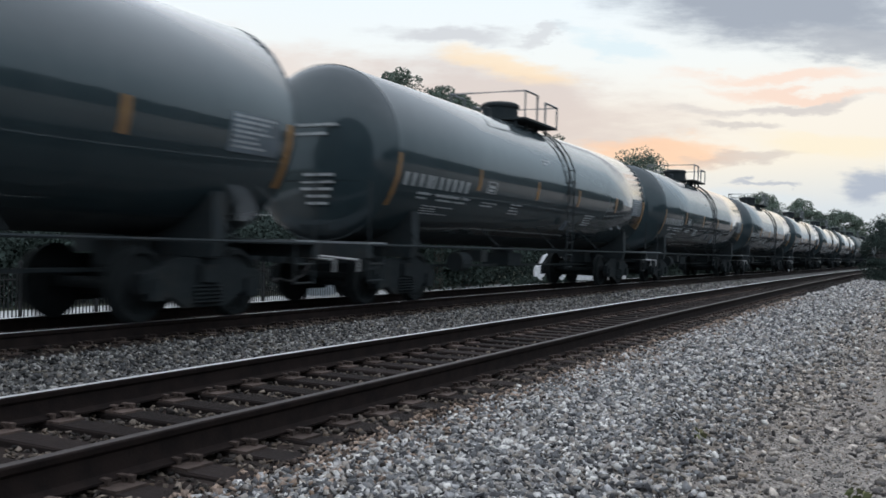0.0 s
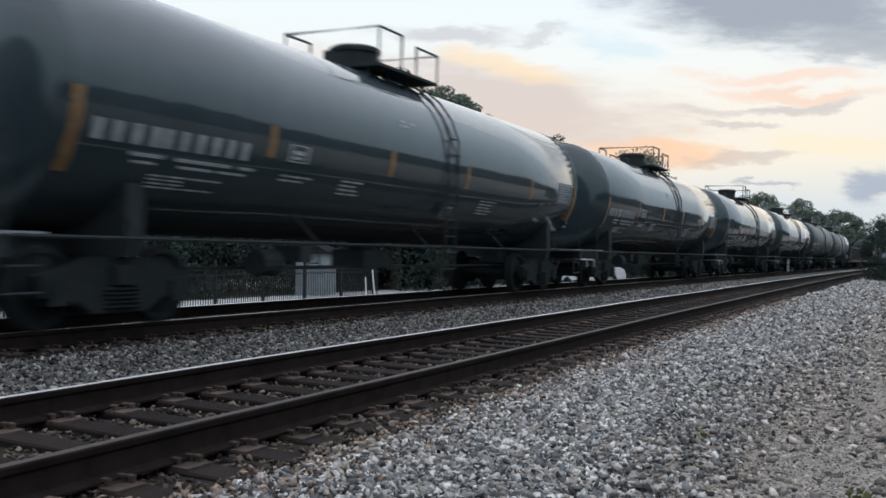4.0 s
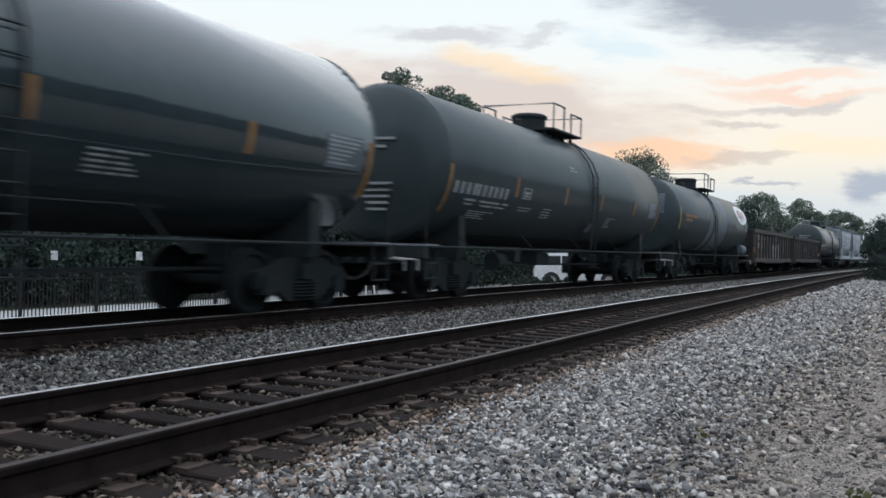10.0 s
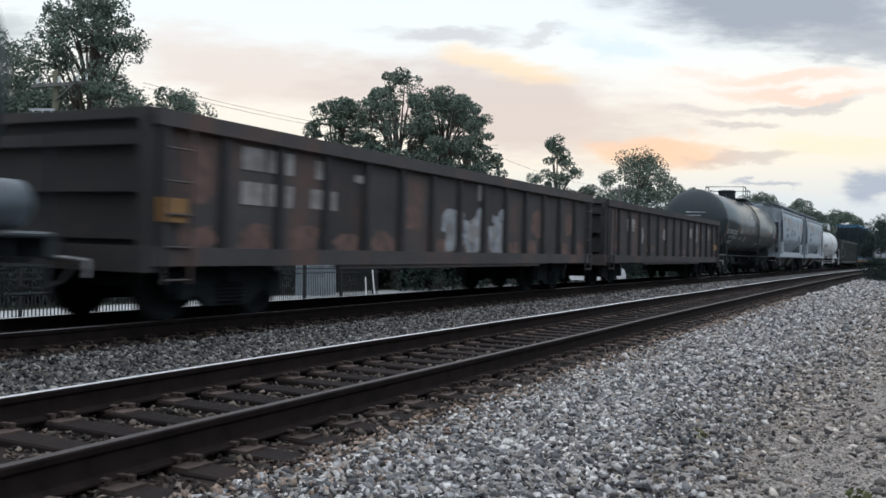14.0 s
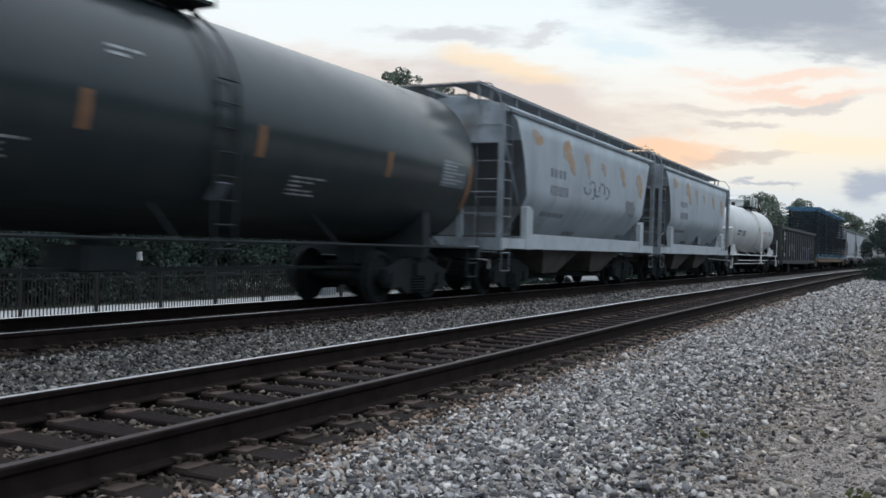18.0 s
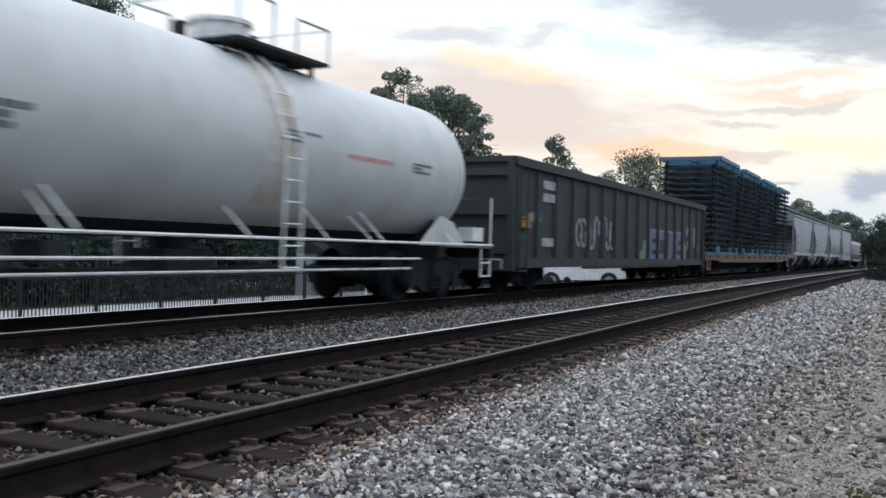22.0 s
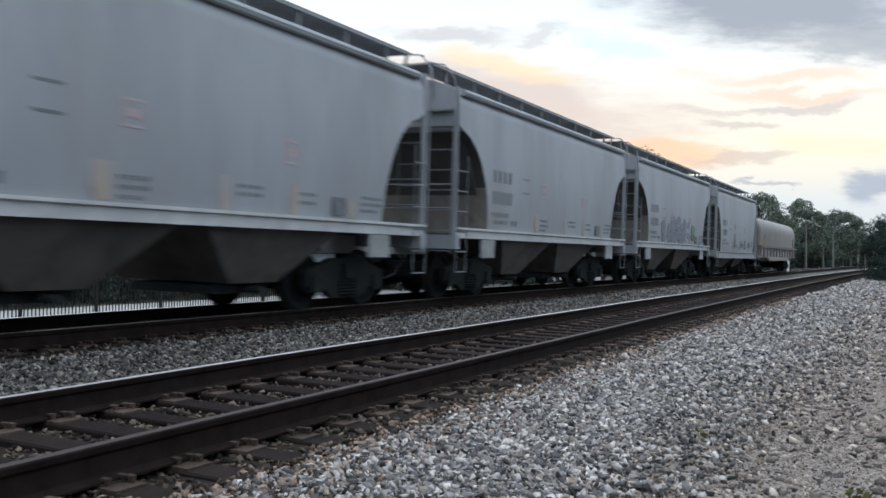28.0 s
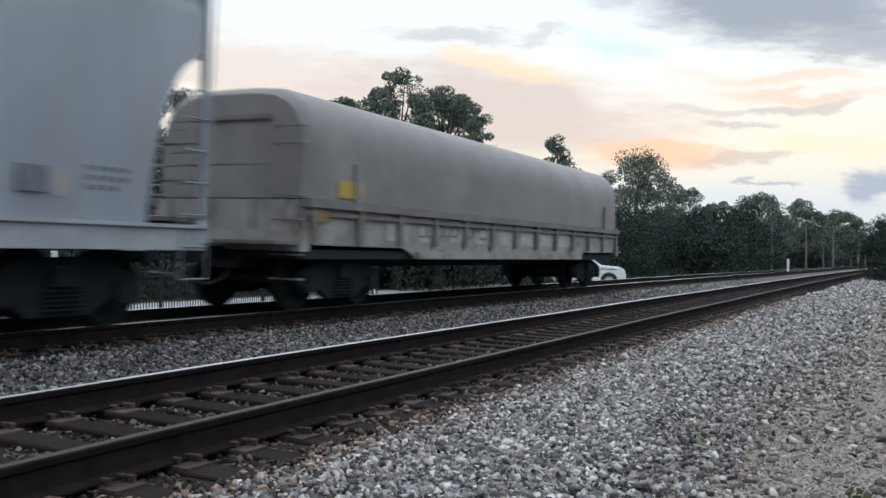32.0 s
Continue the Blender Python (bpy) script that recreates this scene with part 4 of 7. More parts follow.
def hopper_car(name, label, paint, sill_mat, half, H, W, seed, old, rust=True, ladders=None, low=0.0, cut=1.5):
    """A two-bay covered hopper: half: to the coupler's face; H: roof edge height; W: half width."""
    rng = random.Random(seed)
    car = new(name)
    tagged(car, label, "hopper car", "cars of the freight train")
    b = half - 0.62                      # half length of the roof
    z0, zs = 1.22 - low, H
    def width(f):
        """Half width of the flank at the height f (0 to 1) over the sill."""
        if old:      # rolled in below a crease
            w = W * (0.985 - 0.43 * (1 - f / 0.35) ** 1.1 if f < 0.35 else 0.985 + 0.015 * math.sin(math.pi * (f - 0.35) / 0.65))
        else:
            w = W * (0.965 + 0.035 * math.sin(math.pi * min(1, f + 0.1)))
        return w * (1 - max(0.0, f - 0.93) * 0.9)

    def length(f):
        """Half length of the flank: the ends are cut away in an arch."""
        if old:
            return (b - 1.5) + 0.9 * f ** 2.2
        g = min(1.0, f / 0.74)
        return (b - cut) + (cut - 0.12) * (1 - math.sqrt(max(0.0, 1 - g * g)))

    m = Mesh()
    rings, fs = [], []
    levels = 14 if old else 30
    for i in range(levels + 1):
        f = i / levels
        z, w, ln = z0 + (zs - z0) * f, width(f), length(f)
        fs.append(f)
        rings.append([(w, -ln, z), (w, ln, z), (-w, ln, z), (-w, -ln, z)])
    m.loft(rings)
    # cut-away ends: the recess shade is put in as dark sheets, tan below
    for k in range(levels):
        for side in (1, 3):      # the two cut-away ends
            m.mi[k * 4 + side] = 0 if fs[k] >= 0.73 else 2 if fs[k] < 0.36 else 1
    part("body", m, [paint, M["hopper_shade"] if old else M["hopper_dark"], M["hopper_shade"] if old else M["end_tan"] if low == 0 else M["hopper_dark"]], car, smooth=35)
    # roof with rounded edges
    rf = Mesh()
    poly = [(-W * 0.93, zs - 0.04), (-W * 0.90, zs + 0.07), (-W * 0.6, zs + 0.24), (0, zs + 0.32), (W * 0.6, zs + 0.24), (W * 0.90, zs + 0.07), (W * 0.93, zs - 0.04)]
    rf.prism(poly, -b + (0.45 if old else 0.14), b - (0.45 if old else 0.14))
    part("roof", rf, paint, car, smooth=40)
    ch = Mesh()
    for sx in (1, -1):
        ch.pipe([(sx * W * 0.95, -b + 0.3, zs + 0.01), (sx * W * 0.95, b - 0.3, zs + 0.01)], 0.07, 8)
    part("top_chord", ch, paint, car, smooth=40)
    # slope sheets down to the end sills
    for sy in (-1, 1):
        s = Mesh()
        yb = b - 1.97
        s.loft([[(-W * 0.85, sy * (yb - 0.05), z0 + 0.1), (W * 0.85, sy * (yb - 0.05), z0 + 0.1), (W * 0.85, sy * (yb + 0.08), z0 + 0.1), (-W * 0.85, sy * (yb + 0.08), z0 + 0.1)],
                [(-W * 0.85, sy * (b - 0.5), zs - 0.35), (W * 0.85, sy * (b - 0.5), zs - 0.35), (W * 0.85, sy * (b - 0.32), zs - 0.35), (-W * 0.85, sy * (b - 0.32), zs - 0.35)]])
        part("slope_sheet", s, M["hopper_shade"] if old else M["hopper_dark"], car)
        e = Mesh()
        for sx in (1, -1):
            e.box((sx * (W - 0.07), sy * (b - 0.06), (zs + 1.05) / 2 + 0.05), (0.10 if old else 0.07, 0.10 if old else 0.07, zs - 1.0))
            if old:
                e.box((sx * 0.55, sy * (b - 0.1), (zs + 1.05) / 2), (0.12, 0.1, zs - 1.0))
        e.box((0, sy * (b - 0.08), zs - (0.34 if old else 0.16)), (2 * W - 0.1, 0.12, 0.78 if old else 0.42))
        e.box((0, sy * (b - 0.08), 1.12), (2 * W, 0.2, 0.26))
        e.box((0, sy * (b - 0.5), 1.02), (0.5, 1.6, 0.32))
        part("end_frame", e, M["end_grey"] if old else paint, car)
        pl = Mesh()
        pl.box((0, sy * (b - 0.55), 1.26), (2 * W - 0.2, 0.9, 0.05))
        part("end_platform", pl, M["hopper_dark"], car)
        for sx in (1, -1):
            ld = Mesh()
            for yy in (b - 0.02, b - 0.46):
                ld.pipe([(sx * W, sy * yy, 0.55), (sx * W, sy * yy, zs - (0.1 if old else 1.2))], 0.010)
            for i in range(10 if old else 6):
                z = 0.56 + i * 0.38
                ld.pipe([(sx * W, sy * (b - 0.02), z), (sx * W, sy * (b - 0.46), z)], 0.012)
            part("ladder", ld, ladders or paint, car)
            ld = Mesh()
            for xx in (W - 0.1, W - 0.6):
                ld.pipe([(sx * xx, sy * (b + 0.02), 0.9), (sx * xx, sy * (b + 0.02), zs - 0.3)], 0.009)
            for i in range(8):
                z = 0.95 + i * 0.38
                ld.pipe([(sx * (W - 0.1), sy * (b + 0.02), z), (sx * (W - 0.6), sy * (b + 0.02), z)], 0.010)
            part("end_ladder", ld, ladders or paint, car)
        for z in (1.75, 2.2):
            gr = Mesh()
            gr.pipe([(-W + 0.1, sy * (b + 0.01), z), (W - 0.1, sy * (b + 0.01), z)], 0.016)
            part("end_handrail", gr, ladders or paint, car)
        bw = Mesh()
        bw.turn([(0.0, 0.245), (0.0, 0.28), (0.03, 0.28), (0.03, 0.245), (0.0, 0.245)], "y", 18, (-0.5, sy * (b + 0.02), 2.3))
        bw.box((-0.5, sy * (b + 0.02) + 0.015, 2.3), (0.5, 0.02, 0.03)).box((-0.5, sy * (b + 0.02) + 0.015, 2.3), (0.03, 0.024, 0.5)).box((-0.5, sy * (b + 0.02) + 0.015, 2.3), (0.1, 0.05, 0.1))
        if sy < 0:
            part("brake_wheel", bw, M["ladder_grey"], car, "spoked hand brake wheel")
    # side sill with bolster pads
    for sx in (1, -1):
        s = Mesh()
        if old:      # one deep channel between the jacking pads
            h_, mid = 0.34, b - 1.78
            s.prism([(-b + 0.05, 1.03), (b - 0.05, 1.03), (b - 0.05, 1.25), (mid + 0.1, 1.25), (mid, 1.03 + h_), (-mid, 1.03 + h_), (-mid - 0.1, 1.25), (-b + 0.05, 1.25)], sx * (W - 0.09), sx * (W + 0.005), "x")
        else:
            zb, zt = 1.20 - 1.5 * low, 1.40 - low
            s.prism([(sx * (W - 0.1), zb), (sx * (W - 0.01), zb), (sx * (W - 0.01), zt - 0.06), (sx * (W + 0.035), zt - 0.04), (sx * (W + 0.035), zt), (sx * (W - 0.1), zt)], -b + 0.05, b - 0.05)
        part("side_sill", s, sill_mat, car)
        for sy in (-1, 1):
            p_ = Mesh()
            if old and rust:
                p_.prism([(sy * (b - 1.72), 1.02), (sy * (b - 1.36), 1.02), (sy * (b - 1.36), 1.95), (sy * (b - 1.52), 1.98), (sy * (b - 1.72), 1.9)], sx * (W - 0.12), sx * (W + 0.02), "x")
            else:
                p_.box((sx * (W - 0.04), sy * (b - 1.55), 1.01 - low), (0.05, 0.62, 0.36))
            if low == 0:
                part("jacking_pad", p_, sill_mat if old else M["pad_grey"], car)
    # hopper bottoms
    for yc in (-half * 0.27, half * 0.27):
        hb = Mesh()
        hb.loft([[(-W + 0.12, yc - half * 0.24, z0 + 0.02), (W - 0.12, yc - half * 0.24, z0 + 0.02), (W - 0.12, yc + half * 0.24, z0 + 0.02), (-W + 0.12, yc + half * 0.24, z0 + 0.02)],
                 [(-1.0, yc - 0.5, 0.45), (1.0, yc - 0.5, 0.45), (1.0, yc + 0.5, 0.45), (-1.0, yc + 0.5, 0.45)]])
        part("hopper_chute", hb, M["chute_grey"], car)
        g = Mesh()
        g.box((0, yc, 0.36), (1.5, 1.15, 0.12)).bar((0.75, yc, 0.36), (1.15, yc, 0.36), 0.1, n=8)
        part("outlet_gate", g, M["frame_black"], car)
    # roof walks and hatches
    for sx in (1, -1):
        rb = Mesh()
        rb.box((sx * 0.72, 0, zs + 0.50), (0.62, 2 * b + 0.36, 0.035))
        rb.box((sx * 1.03, 0, zs + 0.50), (0.03, 2 * b + 0.36, 0.06)).box((sx * 0.41, 0, zs + 0.50), (0.03, 2 * b + 0.36, 0.06))
        k = 9
        for i in range(k):
            y = -b + 0.55 + (2 * b - 1.1) * i / (k - 1)
            rb.bar((sx * 0.98, y, zs + 0.49), (sx * 0.98, y, zs + 0.1), 0.05).bar((sx * 0.45, y, zs + 0.49), (sx * 0.45, y, zs + 0.2), 0.05)
        for sy in (-1, 1):
            rb.bar((sx * 1.0, sy * (b + 0.14), zs + 0.49), (sx * 1.0, sy * (b - 0.05), zs - 0.2), 0.04)
        part("running_board", rb, M["walk_grey"], car, "grey steel grating roof walk")
        for sy in (-1, 1):
            cr_ = Mesh()
            cr_.pipe([(sx * 0.95, sy * (b + 0.16), zs + 0.5), (sx * 1.3, sy * (b + 0.16), zs + 0.46), (sx * (W - 0.06), sy * (b + 0.12), zs + 0.2), (sx * W, sy * (b + 0.02), zs - 0.3), (sx * W, sy * (b - 0.02), 1.5)], 0.014)
            part("corner_rail", cr_, ladders or paint, car)
    ht = Mesh()
    ht.turn([(zs + 0.25, 0.02), (zs + 0.25, 0.3), (zs + 0.42, 0.3), (zs + 0.45, 0.02)], "z", 14)
    hatch = ht.data("roof_hatch", paint)
    for i in range(8):
        part("roof_hatch", hatch, None, car, at=pose(0, -b + 1.1 + (2 * b - 2.2) * i / 7, 0))
    for sy in (-1, 1):
        cx = Mesh()
        cx.box((0, sy * (b + 0.02), zs + 0.50), (1.0, 0.32, 0.035))
        part("crosswalk", cx, M["walk_grey"], car)

    # marks on the flank
    def flank(z):
        return width((z - z0) / (zs - z0))

    def block(mm, y0, y1, za, zb):
        xa, xb = flank(za) + 0.006, flank(zb) + 0.006
        mm.add([(xa, y0, za), (xa, y1, za), (xb, y1, zb), (xb, y0, zb), (xa - 0.02, y0, za), (xa - 0.02, y1, za), (xb - 0.02, y1, zb), (xb - 0.02, y0, zb)],
               [(0, 1, 2, 3), (0, 4, 5, 1), (1, 5, 6, 2), (2, 6, 7, 3), (3, 7, 4, 0)])

    # each line of writing is a row of plain bars: (start, end, foot, height, bars)
    w = Mesh()
    rows = ((-3.45, -2.3, 2.75, 0.2, 4), (-3.4, -2.1, 2.32, 0.24, 6), (-3.5, -1.9, 1.82, 0.1, 6), (3.6, 4.3, 1.45, 0.1, 5), (-1.2, -0.3, 1.42, 0.1, 6)) if old else \
        ((-4.05, -3.0, 2.38, 0.24, 4), (-4.05, -3.0, 1.93, 0.26, 6), (-4.1, -3.15, 1.66, 0.1, 6), (-4.1, -3.2, 1.52, 0.08, 6), (-3.04, -2.65, 1.5, 0.12, 2), (-1.32, -0.82, 1.66, 0.05, 5), (-1.32, -0.82, 1.55, 0.05, 5),
         (-1.32, -0.9, 1.44, 0.05, 4), (0.65, 1.2, 1.7, 0.05, 4), (0.65, 1.2, 1.6, 0.05, 4), (1.95, 2.4, 1.68, 0.05, 4), (1.95, 2.4, 1.56, 0.05, 4), (3.6, 4.25, 1.72, 0.05, 5), (3.6, 4.25, 1.62, 0.05, 5), (3.6, 4.1, 1.52, 0.05, 4),
         (-2.44, -2.08, 2.53, 0.03, 1), (-2.44, -2.08, 2.23, 0.03, 1))
    for ya, yb, z, h_, n in rows:
        step = (yb - ya) / n
        for i in range(n):
            block(w, ya + i * step, ya + (i + (0.55 if n > 1 else 1)) * step, z, z + h_)
    tagged(part("stencilling", w, M["dark_mark"], car, "dark stencilled bars"), kind="stuff")
    if not old:
        for y, z in ((-1.15, 2.38), (1.75, 2.25)):
            pk = Mesh()
            for ya, yb, za, zb in ((-0.16, 0.16, 0.13, 0.16), (-0.16, 0.16, -0.16, -0.13), (-0.16, -0.13, -0.13, 0.13), (0.13, 0.16, -0.13, 0.13), (-0.08, 0.08, -0.05, 0.05)):
                block(pk, y + ya, y + yb, z + za, z + zb)
            part("route_label", pk, M["pink_mark"], car, "small faded pink square label")
        for k, (y, z, ry, rz) in enumerate(((-1.55, 1.72, 0.15, 0.34), (1.85, 1.72, 0.13, 0.36), (0.4, 1.62, 0.1, 0.26), (3.3, 1.56, 0.08, 0.15), (-4.05, 1.9, 0.07, 0.5))):
            st = blot("rust_streak", car, M["tan_streak"], flank(1.7) + 0.005, y, z, ry, rz, seed * 7 + k, "faint tan rust streak")
        pc = Mesh()
        pc.box((flank(1.6) + 0.02, 2.95, 1.58), (0.03, 0.34, 0.26))
        part("placard_holder", pc, M["dark_mark"], car, "dark placard holder")
    if old and rust:
        for y, z, k1, k2 in ((-4.35, 3.55, 0.3, 0.18), (-2.25, 3.42, 0.36, 0.3), (-1.9, 3.12, 0.2, 0.22), (-0.75, 3.38, 0.2, 0.2), (-0.62, 3.1, 0.13, 0.16), (0.65, 3.32, 0.2, 0.12), (0.75, 3.2, 0.12, 0.1), (2.5, 3.3, 0.22, 0.22),
                             (2.7, 3.05, 0.14, 0.14), (4.4, 3.18, 0.36, 0.26), (4.5, 2.9, 0.2, 0.2)):
            rp = Mesh()
            n = 34
            ring = []
            for i in range(n):
                a = 2 * math.pi * i / n
                rr = rng.uniform(0.8, 1.08) + 0.12 * math.sin(3 * a + y)
                yy, zz_ = y + k1 * rr * math.cos(a) - 0.4 * k1 * math.sin(a), z + k2 * rr * math.sin(a)
                ring.append((flank(zz_) + 0.005, yy, zz_))
            rp.loft([ring, [(x - 0.02, yy, zz_) for x, yy, zz_ in ring]])
            part("rust_patch", rp, M["rust_patch"], car, "orange-brown rust patch")
    add_trucks(car, half - 2.35)
    add_couplers(car, half)
    return car, flank, block


def gondola_car(name, label, paint, half, H, W, posts, seed, post_paint=None, zb=0.84):
    rng = random.Random(seed)
    car = new(name)
    tagged(car, label, "gondola car", "cars of the freight train")
    b = half - 0.75
    for sx in (1, -1):
        bay = (2 * b - 0.24) / (posts - 1)
        for i in range(posts - 1):
            y = -b + 0.12 + bay * (i + 0.5)
            m = Mesh()
            m.box((sx * (W - 0.10 - 0.006 * (i % 2)), y, (H + zb) / 2), (0.04, bay - 0.002, H - zb))
            part("side_panel", m, paint, car)
        c = Mesh()
        c.prism([(sx * (W - 0.16), H - 0.02), (sx * (W - 0.16), H + 0.09), (sx * (W + 0.03), H + 0.09), (sx * (W + 0.03), H - 0.1), (sx * (W - 0.06), H - 0.13)], -b - 0.02, b + 0.02)
        part("top_chord", c, paint, car)
        s = Mesh()
        s.box((sx * (W - 0.05), 0, zb - 0.02), (0.16, 2 * b, 0.22))
        s.box((sx * (W - 0.04), 0, zb - 0.12), (0.08, b * 1.05, 0.14))
        part("side_sill", s, paint, car)
        for i in range(posts):
            y = -b + 0.12 + (2 * b - 0.24) * i / (posts - 1)
            p_ = Mesh()
            p_.loft([[(sx * (W - 0.09), y - 0.10, zb), (sx * (W + 0.02), y - 0.06, zb), (sx * (W + 0.02), y + 0.06, zb), (sx * (W - 0.09), y + 0.10, zb)],
                     [(sx * (W - 0.09), y - 0.09, H - 0.1), (sx * (W - 0.01), y - 0.05, H - 0.1), (sx * (W - 0.01), y + 0.05, H - 0.1), (sx * (W - 0.09), y + 0.09, H - 0.1)]])
            part("side_post", p_, post_paint or paint, car)
    f = Mesh()
    f.box((0, 0, 1.02), (2 * W - 0.24, 2 * b - 0.06, 0.06)).box((0, 0, 0.82), (0.5, 2 * half - 1.6, 0.3))
    for i in range(9):
        f.box((0, -b + 0.8 + (2 * b - 1.6) * i / 8, 0.88), (2 * W - 0.2, 0.14, 0.2))
    part("underframe", f, M["frame_black"], car)
    for sy in (-1, 1):
        e = Mesh()
        e.box((0, sy * (b - 0.03), (H + zb) / 2), (2 * W - 0.24, 0.05, H - zb))
        part("end_wall", e, post_paint or paint, car)
        for z in (zb + 0.25, (zb + H) / 2, H - 0.25):
            e = Mesh()
            e.box((0, sy * (b + 0.05), z), (2 * W - 0.1, 0.12, 0.16))
            part("end_rib", e, post_paint or paint, car)
        for x in (-W + 0.1, W - 0.1):
            e = Mesh()
            e.box((x, sy * (b + 0.04), (H + zb) / 2), (0.14, 0.14, H - zb))
            part("corner_post", e, post_paint or paint, car)
        e = Mesh()
        e.box((0, sy * (b + 0.06), zb - 0.05), (2 * W, 0.18, 0.3))
        part("end_sill", e, paint, car)
        e = Mesh()
        e.box((0, sy * (b + 0.02), H + 0.03), (2 * W - 0.1, 0.16, 0.12))
        part("end_cap", e, paint, car)
        for sx in (1, -1):
            ld = Mesh()
            for i in range(5):
                z = 0.55 + i * 0.38
                ld.pipe([(sx * (W + 0.05), sy * (b - 0.12), z), (sx * (W + 0.05), sy * (b - 0.55), z)], 0.016)
            ld.pipe([(sx * (W + 0.05), sy * (b - 0.12), 0.5), (sx * (W + 0.05), sy * (b - 0.12), H - 0.1)], 0.018).pipe([(sx * (W + 0.05), sy * (b - 0.55), 0.5), (sx * (W + 0.05), sy * (b - 0.55), H - 0.1)], 0.018)
            part("ladder", ld, paint, car)
    add_trucks(car, half - 2.6)
    add_couplers(car, half)
    return car


def panel(name, car, mat, x, y0, y1, z0, z1, label, thick=0.012):
    m = Mesh()
    m.box((x, (y0 + y1) / 2, (z0 + z1) / 2), (thick, y1 - y0, z1 - z0))
    return part(name, m, mat, car, label)


def scrawl(name, car, mat, x, y0, y1, z0, z1, seed, label, n=7, width=0.1, thick=0.01):
    """Sprayed strokes: bent bars on the flank."""
    rng = random.Random(seed)
    m = Mesh()
    for k in range(n):
        yc = y0 + (y1 - y0) * (k + 0.5) / n
        w = (y1 - y0) / n
        pts = []
        a0 = rng.uniform(0, 6.3)
        turn_ = rng.choice((-1, 1)) * rng.uniform(3.0, 5.5)
        rz = (z1 - z0) / 2 * rng.uniform(0.6, 1.0)
        for i in range(9):
            a = a0 + turn_ * i / 8
            pts.append((x + 0.0006 * k, yc + w * 0.62 * math.cos(a) * rng.uniform(0.85, 1.1), (z0 + z1) / 2 + rz * math.sin(a) * rng.uniform(0.9, 1.05)))
        for a, b in zip(pts, pts[1:]):
            a, b = Vector(a), Vector(b)
            d = (b - a).normalized()
            nrm = Vector((0, -d.z, d.y)) * width * rng.uniform(0.4, 0.6)
            a = a - d * width * 0.2
            b = b + d * width * 0.2
            q = [a + nrm, b + nrm, b - nrm, a - nrm]
            m.add(q + [p - Vector((thick, 0, 0)) for p in q], [(0, 1, 2, 3), (4, 7, 6, 5), (0, 4, 5, 1), (1, 5, 6, 2), (2, 6, 7, 3), (3, 7, 4, 0)])
    return tagged(part(name, m, mat, car, label), kind="stuff")


def blot(name, car, mat, x, y, z, ry, rz, seed, label):
    """A ragged patch of paint or rust on the flank."""
    rng = random.Random(seed)
    m = Mesh()
    n = 20
    ring = []
    for i in range(n):
        a = 2 * math.pi * i / n
        k = rng.uniform(0.75, 1.15)
        cy, cz = math.cos(a), math.sin(a)
        ring.append((x, y + ry * k * math.copysign(abs(cy) ** 0.6, cy), z + rz * k * math.copysign(abs(cz) ** 0.6, cz)))
    m.loft([ring, [(px - 0.01, py, pz) for px, py, pz in ring]])
    return part(name, m, mat, car, label)


def flat_car(half):
    car = new("flat_car")
    tagged(car, "long flat car with a faded orange side sill and weathered deck", "flat car", "cars of the freight train")
    b = half - 0.7
    d = Mesh()
    d.box((0, 0, 1.03), (2.9, 2 * b, 0.07))
    part("deck", d, M["deck"], car)
    for sx in (1, -1):
        s = Mesh()
        s.prism([(-b, 1.0), (b, 1.0), (b, 0.82), (b - 2.6, 0.79), (b - 3.4, 0.70), (-b + 3.4, 0.70), (-b + 2.6, 0.79), (-b, 0.82)], sx * 1.36, sx * 1.44, "x")
        s.box((sx * 1.42, 0, 1.04), (0.12, 2 * b, 0.05))
        part("side_sill", s, M["flat_orange"], car, "faded orange side sill")
        for i in range(14):
            y = -b + 0.7 + (2 * b - 1.4) * i / 13
            k = Mesh()
            k.box((sx * 1.47, y, 0.98), (0.07, 0.14, 0.16))
            part("stake_pocket", k, M["flat_orange"], car)
    u = Mesh()
    u.box((0, 0, 0.8), (0.6, 2 * half - 1.5, 0.34))
    for i in range(11):
        u.box((0, -b + 0.6 + (2 * b - 1.2) * i / 10, 0.9), (2.7, 0.16, 0.18))
    part("underframe", u, M["frame_black"], car)
    # deep centre girder between the trucks
    gd = Mesh()
    gd.prism([(-b + 3.6, 0.74), (b - 3.6, 0.74), (b - 3.9, 0.52), (b - 5.4, 0.34), (-b + 5.4, 0.34), (-b + 3.9, 0.52)], -0.62, 0.62, "x")
    part("centre_girder", gd, M["frame_black"], car)
    for sy in (-1, 1):
        e = Mesh()
        e.box((0, sy * (b + 0.02), 0.93), (2.88, 0.14, 0.3))
        part("end_sill", e, M["flat_orange"], car, "faded orange end sill")
        for sx in (1, -1):
            st = Mesh()
            x = sx * 1.42
            st.pipe([(x, sy * (b - 0.3), 0.85), (x, sy * (b - 0.3), 0.40), (x, sy * (b - 0.9), 0.40), (x, sy * (b - 0.9), 0.8)], 0.04)
            part("sill_step", st, M["flat_orange"], car)
    add_trucks(car, half - 2.4)
    add_couplers(car, half)
    return car


